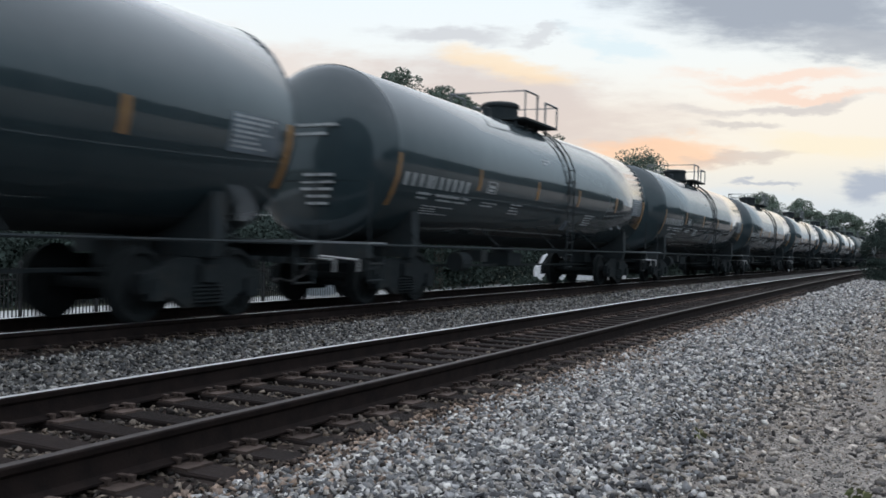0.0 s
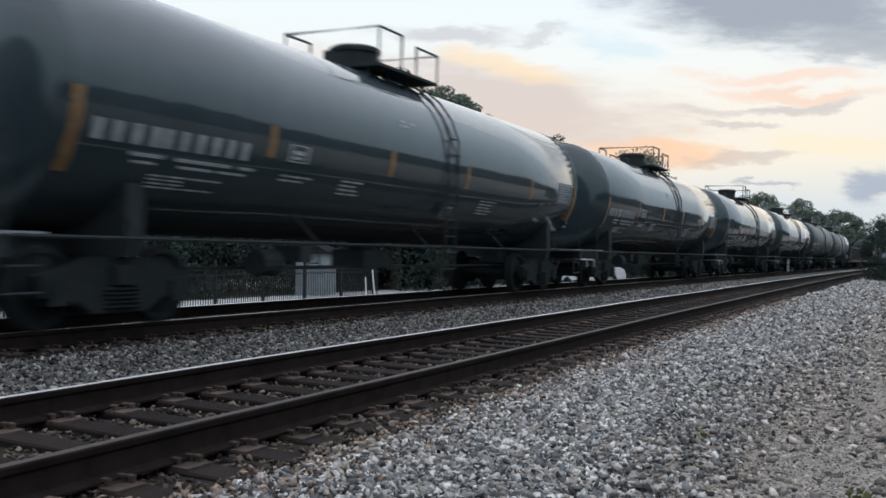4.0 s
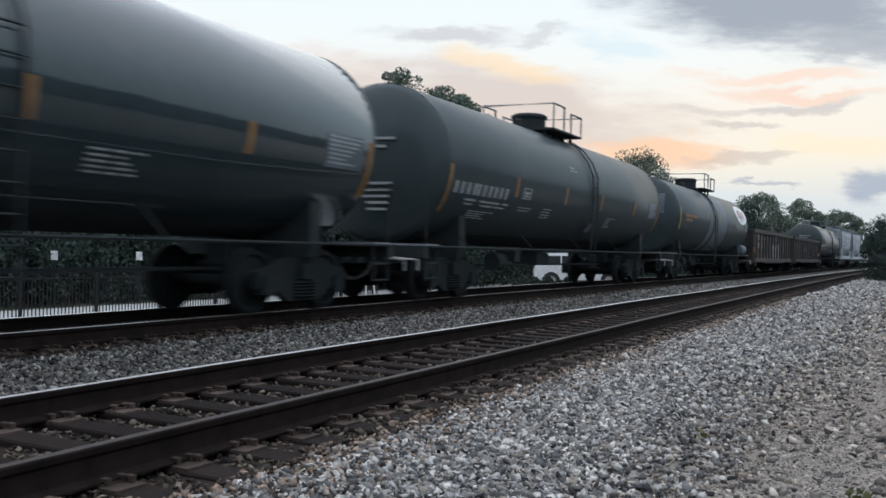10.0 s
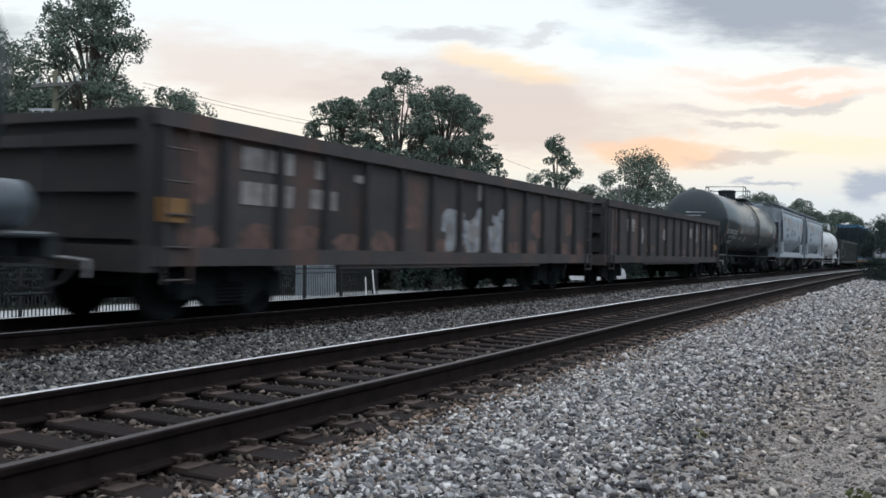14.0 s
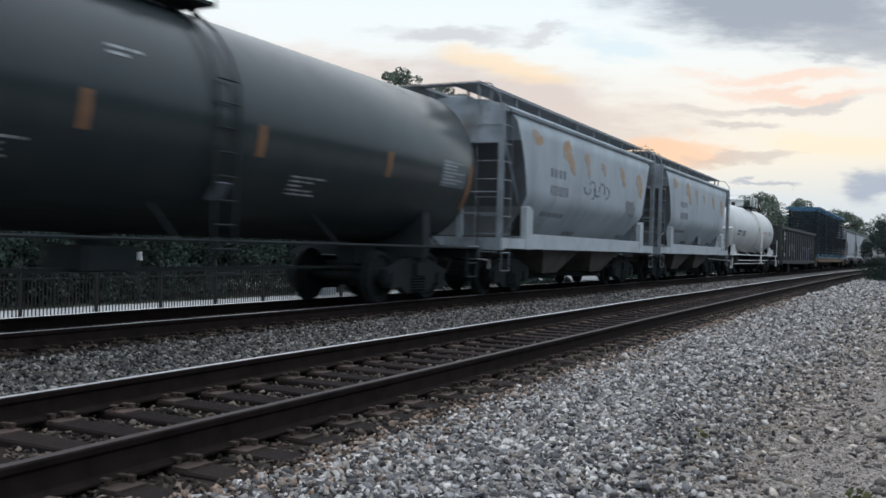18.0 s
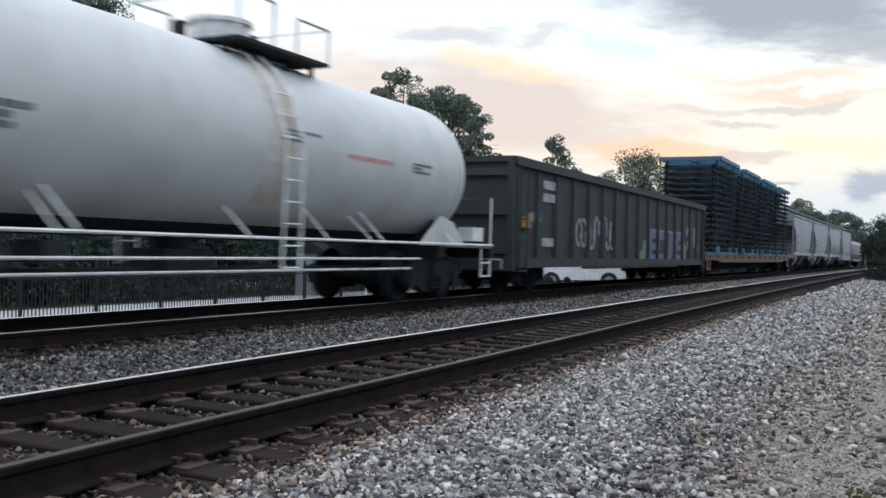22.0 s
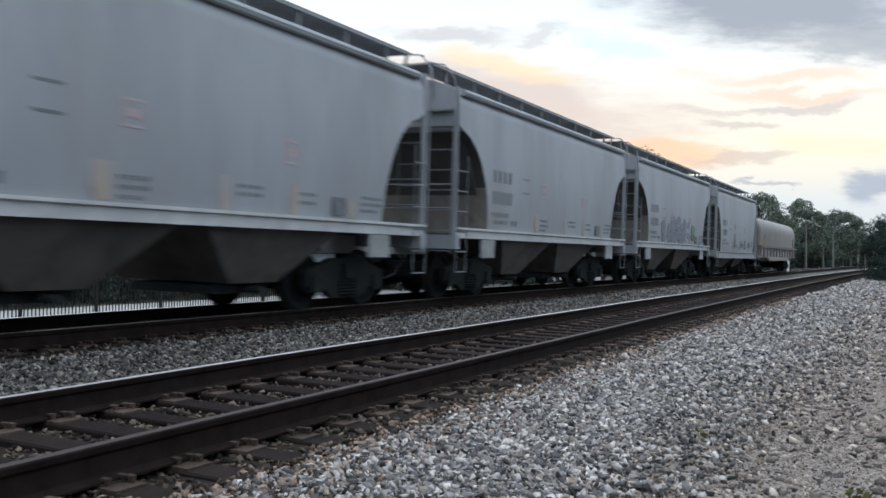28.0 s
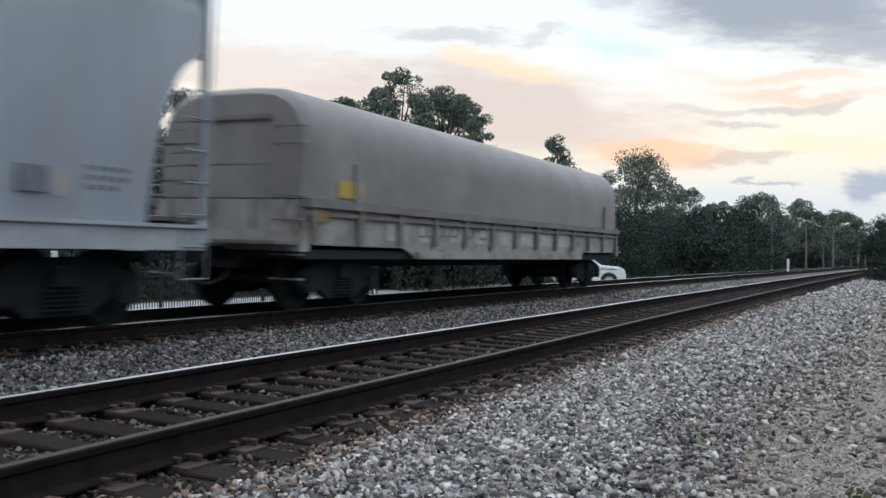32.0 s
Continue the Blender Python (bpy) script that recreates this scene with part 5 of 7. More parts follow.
def frame_stack(length, width, levels, pitch, z0, seed):
    """A stack of nested steel truck frames under a blue top frame, strapped together."""
    rng = random.Random(seed)
    st = new("frame_stack")
    tagged(st, "tall stack of dark nested steel frames, blue top frame", "steel frames", "stacks of frames on the flat car")
    for k in range(levels):
        z = z0 + 0.22 + k * pitch
        j = rng.uniform(-0.03, 0.03)
        m = Mesh()
        for x in (-width / 2 + 0.30, 0.0, width / 2 - 0.30):
            m.prism([(x - 0.05, z - 0.07), (x + 0.05, z - 0.07), (x + 0.05, z - 0.05), (x + 0.012, z - 0.045), (x + 0.012, z + 0.045), (x + 0.05, z + 0.05), (x + 0.05, z + 0.07), (x - 0.05, z + 0.07)], -length / 2 + 0.1 + j, length / 2 - 0.1 + j)
        for i, y in enumerate((-0.47, -0.3, -0.13, 0.04, 0.17, 0.33, 0.47)):
            m.box((0, y * length + j, z), (width - 0.5, 0.07, 0.11 if i in (2, 3) else 0.06))
        for sx in (-1, 1):
            for sy in (-0.46, -0.32, -0.16, 0.0, 0.16, 0.32, 0.46):
                y = sy * length + j
                m.prism([(sx * (width / 2 - 0.30), z - 0.06), (sx * (width / 2 - 0.06), z - 0.09), (sx * (width / 2 + 0.05), z - 0.05), (sx * (width / 2 + 0.05), z + 0.0), (sx * (width / 2 - 0.08), z - 0.02), (sx * (width / 2 - 0.30), z + 0.06)], y - 0.07, y + 0.07)
        for sy in (-1, 1):
            for x in (-width / 2 + 0.3, width / 2 - 0.3):
                m.prism([(sy * (length / 2 - 0.15), z - 0.05), (sy * (length / 2 + 0.16), z - 0.01), (sy * (length / 2 + 0.20), z + 0.05), (sy * (length / 2 - 0.15), z + 0.06)], x - 0.06, x + 0.06, "x")
        part("steel_frame", m, M["rack_dark"], st)
    zt = z0 + 0.22 + levels * pitch + 0.05
    t = Mesh()
    for x in (-width / 2, 0.0, width / 2):
        t.box((x, 0, zt), (0.12, length + 0.1, 0.17))
    for y in (-length / 2, -length * 0.18, length * 0.18, length / 2):
        t.box((0, y, zt), (width + 0.12, 0.13, 0.17))
    part("top_frame", t, M["rack_blue"], st, "blue painted steel top frame")
    bt = Mesh()
    for x in (-width / 2, width / 2):
        bt.box((x, 0, z0 + 0.05), (0.12, length + 0.1, 0.09))
    for y in (-length / 2, 0, length / 2):
        bt.box((0, y, z0 + 0.05), (width + 0.1, 0.14, 0.085))
    part("base_frame", bt, M["rack_blue"], st, "blue painted steel base frame")
    for y in (-length / 2 + 0.1, length * 0.12, length / 2 - 0.1):
        for sx in (-1, 1):
            lg = Mesh()
            lg.prism([(y - 0.16, z0 + 0.06), (y + 0.16, z0 + 0.06), (y + 0.09, z0 + 0.35), (y - 0.09, z0 + 0.35)], sx * (width / 2 - 0.05), sx * (width / 2 + 0.05), "x")
            part("foot_lug", lg, M["rack_blue"], st)
    for y in (-length * 0.42, length * 0.42):
        for x in (-width * 0.42, width * 0.42):
            p_ = Mesh()
            p_.box((x, y, (z0 + zt) / 2), (0.10, 0.10, zt - z0 - 0.1))
            part("corner_post", p_, M["rack_dark"], st)
    for y in (-length * 0.25, length * 0.25):
        for sx in (-1, 1):
            sp = Mesh()
            sp.bar((sx * (width / 2 + 0.05), y, z0), (sx * (width / 2 + 0.05), y, zt), 0.025)
            part("tie_down_strap", sp, M["rack_dark"], st)
    return st


def coil_car(half):
    car = new("coil_car")
    tagged(car, "coil car with taupe rounded cover and pale weathered body", "coil car", "cars of the freight train")
    b = half - 0.95
    W = 1.45
    zb, zm, zt = 0.86, 1.55, 3.33
    for sx in (1, -1):
        m = Mesh()
        m.prism([(-b, 1.0), (-b, zm), (b, zm), (b, 1.0), (b - 2.9, 0.98), (b - 3.4, 0.80), (-b + 3.4, 0.80), (-b + 2.9, 0.98)], sx * (W - 0.1), sx * (W - 0.04), "x")
        part("side_wall", m, M["coil_body"], car)
        for i in range(13):
            y = -b + 0.15 + (2 * b - 0.3) * i / 12
            p_ = Mesh()
            p_.box((sx * (W - 0.01), y, (zm + 1.02) / 2), (0.10, 0.13, zm - 1.02))
            part("side_post", p_, M["coil_dark"], car)
        s = Mesh()
        s.box((sx * (W - 0.01), 0, zm + 0.05), (0.16, 2 * b + 0.04, 0.12))
        s.box((sx * (W - 0.03), 0, zm - 0.10), (0.10, 2 * b, 0.06))
        part("top_sill", s, M["coil_dark"], car)
        ls = Mesh()
        ls.box((sx * (W - 0.02), 0, 0.86), (0.10, 2 * b - 6.6, 0.12))
        part("side_sill", ls, M["coil_body"], car)
    c = Mesh()
    right = [(0.35, zt), (W - 0.62, 3.29), (W - 0.40, 3.20), (W - 0.22, 3.06), (W - 0.10, 2.87), (W - 0.04, 2.65), (W - 0.03, 2.4), (W - 0.03, zm + 0.12)]
    prof = [(-x, z) for x, z in right[::-1]] + right
    n = len(prof)
    rings = []
    for y, k in ((-b + 0.02, 0.93), (-b + 0.10, 0.98), (-b + 0.22, 1.0), (b - 0.22, 1.0), (b - 0.10, 0.98), (b - 0.02, 0.93)):
        rings.append([(x * k, y, (zm + 0.12) + (z - zm - 0.12) * k) for x, z in prof])
    c.loft(rings)
    cover = part("cover", c, M["coil_cover"], car, "taupe painted steel coil cover", smooth=35)
    for sx in (1, -1):
        for y in (-b + 1.3, b - 1.3):
            br = Mesh()
            br.box((sx * (W + 0.01), y, 1.95), (0.05, 0.12, 0.62))
            part("lifting_bracket", br, M["coil_cover"], cover)
    f = Mesh()
    f.box((0, 0, zb), (2 * W - 0.24, 2 * b, 0.14)).box((0, 0, 0.78), (0.6, 2 * half - 1.7, 0.3))
    part("underframe", f, M["frame_black"], car)
    for sy in (-1, 1):
        e = Mesh()
        e.box((0, sy * (b - 0.04), 1.3), (2 * W - 0.2, 0.06, 0.7))
        part("end_wall", e, M["coil_body"], car)
        e = Mesh()
        e.box((0, sy * (b + 0.03), 1.05), (2 * W, 0.2, 0.3))
        part("end_sill", e, M["coil_body"], car)
        for x in (-1.2, -0.4, 0.4, 1.2):
            e = Mesh()
            e.box((x, sy * (b + 0.03), 1.42), (0.12, 0.1, 0.44))
            part("end_rib", e, M["coil_body"], car)
        pl = Mesh()
        pl.box((0, sy * (b + 0.35), 1.02), (2 * W - 0.1, 0.55, 0.05))
        part("end_platform", pl, M["coil_dark"], car)
        r = Mesh()
        yy = sy * (b + 0.58)
        r.pipe([(-W + 0.1, yy, 1.05), (-W + 0.1, yy, 2.1), (W - 0.25, yy, 2.1), (W - 0.25, yy, 1.05)], 0.024)
        part("end_handrail", r, M["handrail_grey"], car)
        for sx in (1, -1):
            for z in (0.5, 0.85, 1.35, 1.7, 2.45, 2.7):
                r = Mesh()
                r.pipe([(sx * (W - 0.05), sy * b, z), (sx * (W - 0.05), sy * (b + 0.1), z), (sx * (W - 0.55), sy * (b + 0.1), z), (sx * (W - 0.55), sy * b, z)], 0.016)
                part("grab_iron", r, M["handrail_grey"], car)
    sl = Mesh()
    sl.box((0.15, -b - 0.0, 2.86), (1.2, 0.06, 0.07))
    part("end_slot", sl, M["coil_dark"], cover)
    panel("yellow_panel", car, M["yellow_mark"], W - 0.02, -b + 0.8, -b + 1.5, 1.72, 1.98, "yellow reflective panel", 0.03)
    panel("orange_panel", car, M["orange_mark"], W + 0.01, -b + 0.05, -b + 0.5, 1.34, 1.50, "orange reflective panel", 0.03)
    for i in range(1, 9, 1):
        y = -b + 1.5 + i * 1.18
        panel("white_panel", car, M["pale_panel"], W - 0.045, y - 0.38, y + 0.38, 1.1, 1.5, "scuffed pale panel between posts", 0.02)
    sc = scrawl("faint_marks", car, M["dark_mark"], W - 0.028, -b + 3.4, -b + 6.3, 1.18, 1.42, 5, "faint dark stencil", 9, 0.035, 0.006)
    add_trucks(car, half - 2.5)
    add_couplers(car, half)
    return car


# end sheet colour with the recess shade already in it
M["hopper_shade"] = material("shaded_weathered_sheet", (0.115, 0.132, 0.148), 0.7, colour2=(0.08, 0.09, 0.10), scale=2.0, detail=7, dirt=(0.11, 0.11, 0.11), dirt_scale=1.2)
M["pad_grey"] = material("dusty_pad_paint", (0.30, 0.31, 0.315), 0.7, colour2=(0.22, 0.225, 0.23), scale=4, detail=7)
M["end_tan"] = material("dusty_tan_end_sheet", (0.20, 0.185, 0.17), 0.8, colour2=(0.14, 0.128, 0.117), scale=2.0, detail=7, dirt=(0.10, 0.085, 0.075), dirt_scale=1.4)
M["tan_streak"] = material("tan_rust_streak", (0.33, 0.285, 0.24), 0.7, colour2=(0.36, 0.34, 0.33), scale=6, stretch=(1, 1, 0.3))
M["pink_mark"] = material("faded_pink_paint", (0.42, 0.30, 0.31), 0.6, colour2=(0.40, 0.35, 0.37), scale=7)
# end frame paint darkened: the shade on the car's end is in its colour
M["end_grey"] = material("shaded_weathered_frame", (0.27, 0.305, 0.335), 0.6, colour2=(0.19, 0.215, 0.235), scale=2, detail=6, dirt=(0.12, 0.12, 0.12), dirt_scale=1.2)
M["ladder_grey"] = material("dulled_grey_ladder", (0.20, 0.22, 0.245), 0.6, colour2=(0.14, 0.155, 0.17), scale=6)
M["chute_grey"] = material("grimy_grey_chute", (0.105, 0.097, 0.092), 0.75, colour2=(0.07, 0.064, 0.06), scale=2.5, dirt=(0.06, 0.05, 0.044), dirt_scale=1.2)
M["walk_grey"] = material("grey_steel_grating", (0.24, 0.25, 0.26), 0.6, scale=6)
M["dark_mark"] = material("dark_stencil_paint", (0.11, 0.12, 0.135), 0.6, colour2=(0.16, 0.17, 0.185), scale=7)
M["coil_dark"] = material("brown_stained_steel", (0.14, 0.125, 0.115), 0.7, colour2=(0.19, 0.175, 0.165), scale=3)
M["pale_panel"] = material("scuffed_pale_paint", (0.42, 0.41, 0.40), 0.7, colour2=(0.28, 0.27, 0.26), scale=4, detail=8)
M["sill_old"] = material("pale_blue_grey_sill_paint", (0.41, 0.445, 0.47), 0.55, colour2=(0.32, 0.35, 0.37), scale=1.5, detail=7, dirt=(0.27, 0.28, 0.29), dirt_scale=1.0, dirt_lo=0.55, dirt_hi=0.8)
M["sill_dull"] = material("dusty_grey_sill_paint", (0.36, 0.37, 0.38), 0.6, colour2=(0.27, 0.28, 0.285), scale=2, detail=6)
M["sill_white"] = material("dusty_white_paint", (0.52, 0.53, 0.54), 0.6, colour2=(0.40, 0.41, 0.42), scale=2)


# ---------------------------------------------------------------- the train
TRAIN = []       # (thing, metres ahead of the camera at the start)


def build_train():
    hl, half = 7.9, 9.38
    first = tank_car("tank_car", "glossy black tank car with orange strips and white stencils", M["black_gloss"], 1.53, 2.60, hl, half, 6.75, 1)
    TRAIN.append((first, 2.5))
    for S in (21.25, 40.0, 58.7, 77.4):
        TRAIN.append((copy_thing(first, Matrix()), S))
    v = tank_car("tank_car", "glossy black tank car with orange strips and grey placard", M["black_gloss"], 1.53, 2.60, hl, half, 6.75, 2, dy=0.5, lad=1.0)
    TRAIN.append((copy_thing(first, Matrix()), 96.1))
    TRAIN.append((v, 114.8))
    TRAIN.append((tank_car("tank_car", "dusty black tank car with faint orange strips", M["black_matte"], 1.53, 2.60, hl, half, 6.75, 3), 133.35))
    jb = tank_car("tank_car", "black tank car with grey bands and a white oval emblem", M["black_matte"], 1.47, 2.47, 7.65, 9.05, 6.4, 4,
                  bands=((-2.0, -1.3, M["grey_band"]), (-0.74, 1.92, M["grey_band"])), marks=False, lad=-1.25)
    ov = Mesh()
    n = 28
    yc, ac = 6.05, 24
    ring = [(yc + 1.5 * math.cos(2 * math.pi * i / n), ac + 20 * math.sin(2 * math.pi * i / n)) for i in range(n)]
    for lift, sl in ((0.012, 0),):
        out = [((1.47 + lift) * math.cos(radians(a)), y, 2.47 + (1.47 + lift) * math.sin(radians(a))) for y, a in ring]
        cen = ((1.47 + lift + 0.02) * math.cos(radians(ac)), yc, 2.47 + (1.47 + lift + 0.02) * math.sin(radians(ac)))
        ov.add(out + [cen], [(i, (i + 1) % n, n) for i in range(n)])
    part("oval_emblem", ov, M["white_plain"], jb, "white oval emblem with worn red shapes", smooth=60)
    for y0, y1, a0, a1 in ((5.2, 5.5, 18, 31), (5.75, 6.25, 16, 33), (6.55, 6.75, 19, 30)):
        em = Mesh()
        curved_patch(em, 1.47, 2.47, y0, y1, a0, a1, lift=0.034, n=3)
        part("emblem_shape", em, M["red_mark"], jb, "worn red shape")
    mk = Mesh()
    rg = random.Random(8)
    mark_rows(mk, rg, lambda mm, y0, y1, a0, a1: curved_patch(mm, 1.47, 2.47, y0, y1, a0, a1, n=2), -6.6, -4.5, 4, -9, 2, 0.24, 0.3, 0.0)
    tagged(part("faded_marks", mk, M["orange_faint"], jb, "faded orange stencilled bars"), kind="stuff")
    # a pale panel and yellow lines on the tank head
    for x0, x1, z0, z1, k, word in ((-0.35, 0.95, 0.05, 0.78, "grey_band", "pale grey sprayed panel"), (-1.0, -0.45, 0.74, 0.82, "yellow_mark", "yellow line"), (-1.05, -0.5, 0.50, 0.58, "yellow_mark", "yellow line"), (-1.0, -0.6, 0.26, 0.33, "yellow_mark", "yellow line")):
        hp = Mesh()
        rows_ = []
        for j in range(5):
            z = z0 + (z1 - z0) * j / 4
            xs = [x0 + (x1 - x0) * i / 8 for i in range(9)]
            ys = [-7.65 - 0.42 * math.sqrt(max(0.02, 1 - (x * x + z * z) / 1.47 ** 2)) for x in xs]
            rows_.append([(x, y - 0.008, 2.47 + z) for x, y in zip(xs, ys)] + [(x, y + 0.03, 2.47 + z) for x, y in zip(xs[::-1], ys[::-1])])
        hp.loft(rows_)
        part("head_mark", hp, M[k], jb, word)
    pn = Mesh()
    curved_patch(pn, 1.47, 2.47, 6.75, 7.45, -8, 8, n=4, lift=0.006)
    part("notice_panel", pn, M["grey_band"], jb, "grey notice panel")
    for y, a0, a1, k in ((-7.45, -20, 12, "yellow_mark"), (-2.3, 2, 14, "yellow_mark"), (0.2, 2, 16, "yellow_mark"), (3.9, -4, 8, "faint_red")):
        st = Mesh()
        curved_patch(st, 1.47, 2.47, y - 0.05, y + 0.05, a0, a1, n=6)
        part("reflective_strip", st, M[k], jb, "worn reflective strip")
    rv = Mesh()
    rv.turn([(-0.5, 0.05), (-0.48, 0.2), (-0.42, 0.25), (0.42, 0.25), (0.48, 0.2), (0.5, 0.05)], "y", 18, (1.12, 7.7, 1.33))
    part("air_reservoir", rv, M["grey_band"], jb, "small grey air reservoir", smooth=40)
    TRAIN.append((jb, 152.25))
    # two rusty gondolas
    g = gondola_car("gondola_car", "rusty brown gondola with graffiti and side posts", M["gondola_brown"], 8.75, 2.42, 1.5, 15, 1, M["gondola_post"])
    panel("orange_panel", g, M["orange_mark"], 1.505, -7.95, -7.5, 1.22, 1.5, "orange reflective panel", 0.05)
    # pale sprayed figures, as thick strokes
    for y0, y1, k in ((-0.58, 0.2, 61), (0.45, 1.25, 62), (1.55, 2.3, 63)):
        scrawl("graffiti", g, M["graffiti_grey"], 1.427, y0, y1, 0.9, 1.78, k, "pale grey sprayed graffiti", 2, 0.2)
        blot("graffiti_patch", g, M["graffiti_dull"], 1.4235, (y0 + y1) / 2, 1.28, 0.34, 0.36, k, "faded pale sprayed patch")
    blot("graffiti_patch", g, M["graffiti_dull"], 1.4235, 1.0, 2.12, 0.12, 0.16, 64, "faded pale sprayed patch")
    # worn stencilled marks, as plain bars
    for y0, y1, z0, z1 in ((-6.4, -5.95, 1.95, 2.25), (-5.85, -5.3, 1.95, 2.25), (-6.4, -5.95, 1.5, 1.8), (-5.85, -5.3, 1.5, 1.8), (-4.75, -4.45, 1.95, 2.22), (-4.86, -4.55, 1.52, 1.8), (-4.5, -4.2, 1.52, 1.8), (-3.7, -3.3, 1.98, 2.1)):
        panel("stencil_bar", g, M["graffiti_dull"], 1.4235, y0, y1, z0, z1, "worn pale stencilled bar", 0.01)
    bay_y = [-7.88 + 0.12 + 15.52 / 14 * (i + 0.5) for i in range(14)]
    for k, y in enumerate(bay_y):
        if k not in (5, 11):
            blot("rust_patch", g, M["rust_dull"], 1.4225, y, 1.04, 0.36, 0.15 + 0.05 * (k % 3), 70 + k, "scraped red-brown rust")
    for k, (y, z, ry, rz) in enumerate(((-7.2, 1.85, 0.3, 0.35), (-1.8, 1.5, 0.3, 0.2), (4.2, 1.6, 0.35, 0.3), (6.4, 1.7, 0.3, 0.3))):
        blot("rust_patch", g, M["rust_dull"], 1.4225, y, z, ry, rz, 90 + k, "scraped red-brown rust")
    for y0, y1 in ((-3.72, -3.2), (-0.55, -0.05), (0.55, 0.95), (3.6, 4.0)):
        panel("yellow_panel", g, M["yellow_mark"], 1.43, y0, y1, 0.84, 0.93, "small yellow reflective panel", 0.02)
    TRAIN.append((g, 169.9))
    g2 = gondola_car("gondola_car", "rusty brown gondola with faded stencils and side posts", M["gondola_brown"], 9.05, 2.42, 1.5, 15, 2, M["gondola_post"])
    panel("orange_panel", g2, M["orange_mark"], 1.505, 7.1, 7.67, 1.22, 1.46, "orange reflective panel", 0.05)
    for k, (y, z, ry, rz) in enumerate(((6.2, 1.9, 0.3, 0.3), (6.2, 1.5, 0.25, 0.1), (4.0, 1.85, 0.17, 0.36), (5.0, 1.7, 0.22, 0.16), (2.85, 1.85, 0.28, 0.22), (-5.6, 1.9, 0.5, 0.22), (-4.4, 1.6, 0.3, 0.25), (-1.2, 1.7, 0.35, 0.2))):
        blot("faded_patch", g2, M["graffiti_dull"], 1.424, y, z, ry, rz, 40 + k, "faded pale sprayed patch")
    for k, (y, z, ry, rz) in enumerate(((7.0, 1.9, 0.35, 0.3), (4.4, 1.15, 0.8, 0.12), (1.5, 1.12, 0.7, 0.1), (-3.2, 1.15, 0.6, 0.12), (-7.0, 1.2, 0.5, 0.15))):
        blot("rust_patch", g2, M["rust_dull"], 1.423, y, z, ry, rz, 50 + k, "scraped red-brown rust")
    for y0, y1 in ((1.2, 1.85), (4.6, 5.1), (-2.4, -1.9)):
        panel("yellow_panel", g2, M["yellow_mark"], 1.43, y0, y1, 0.84, 0.94, "small yellow reflective panel", 0.02)
    TRAIN.append((g2, 187.7))
    TRAIN.append((tank_car("tank_car", "dusty dark tank car with a plain end", M["black_green"], 1.51, 2.58, 8.05, 9.3, 6.7, 6, stripes="orange_faint"), 206.1))
    # two old hoppers
    old, flank, block = hopper_car("hopper_car", "weathered blue-grey covered hopper with rust patches", M["hopper_old"], M["sill_old"], 6.93, 3.98, 1.56, 1, True, ladders=M["ladder_grey"])
    h2 = copy_thing(old, Matrix())
    scrawl("scratched_graffiti", old, M["dark_mark"], flank(2.7) + 0.01, -0.9, 1.2, 2.4, 2.9, 12, "thin dark scrawl", 5, 0.05)
    blot("dark_smudge", old, M["dark_mark"], flank(2.4) + 0.006, 3.5, 2.35, 0.5, 0.22, 15, "dark sprayed smudge")
    blot("dark_smudge", h2, M["dark_mark"], flank(1.75) + 0.03, 1.25, 1.75, 0.32, 0.3, 16, "dark sprayed smudge")
    TRAIN.append((old, 221.8))
    TRAIN.append((h2, 235.45))
    wt = tank_car("tank_car", "white tank car with a tan spill stain and side ladder", M["white_tank"], 1.38, 2.42, 6.4, 8.6, 6.0, 7, marks=False, lad=0.62, dy=1.3, rail_mat="white_plain", under="frame_black", sill_z=1.08, dome_mat="white_plain", head=1.1)
    sp = Mesh()
    curved_patch(sp, 1.38, 2.42, 0.45, 1.05, -40, 88, n=14, lift=0.004)
    part("spill_stain", sp, M["stain"], wt, "tan spill stain below the manway")
    rg = random.Random(31)
    mk = Mesh()
    for y0, y1, a, b_, rows in ((-5.8, -4.6, -4, -17, 2), (-4.4, -3.3, -4, -17, 3), (0.75, 1.7, 8, 0, 3), (4.5, 5.2, 2, -6, 3)):
        mark_rows(mk, rg, lambda mm, p0, p1, a0, a1: curved_patch(mm, 1.38, 2.42, p0, p1, a0, a1, n=2), y0, y1, a, b_, rows, 0.16, 0.3, 0.0)
    tagged(part("stencilling", mk, M["grey_band"], wt, "dark grey stencilled marks"), kind="stuff")
    for z, x in ((0.80, 1.3), (0.62, 1.1)):
        pp = Mesh()
        pp.pipe([(x, -5.0, z), (x, 5.0, z)], 0.022)
        part("low_pipe", pp, M["white_plain"], wt)
    rd = Mesh()
    curved_patch(rd, 1.38, 2.42, 2.4, 3.8, -3, 0, n=2)
    part("red_strip", rd, M["red_mark"], wt, "narrow red strip")
    for sy in (-1, 1):
        sd = Mesh()
        sd.prism([(sy * 5.1, 1.05), (sy * 6.95, 1.05), (sy * 6.4, 1.5), (sy * 5.9, 1.6), (sy * 5.6, 1.4)], 1.2, 1.26, "x")
        part("saddle_plate", sd, M["white_tank"], wt)
        hb = Mesh()
        hb.box((1.0, sy * 7.75, 1.3), (0.34, 0.5, 0.28))
        part("end_box", hb, M["white_plain"], wt)
    sh = Mesh()
    sh.prism([(-0.75, 1.1), (0.75, 1.1), (1.4, 1.85), (1.42, 2.05), (-1.42, 2.05), (-1.4, 1.85)], -7.56, -7.50)
    sh.prism([(-7.62, 2.05), (-7.48, 2.05), (-7.48, 2.36), (-7.55, 2.42), (-7.62, 2.34)], -1.44, 1.44, "x")
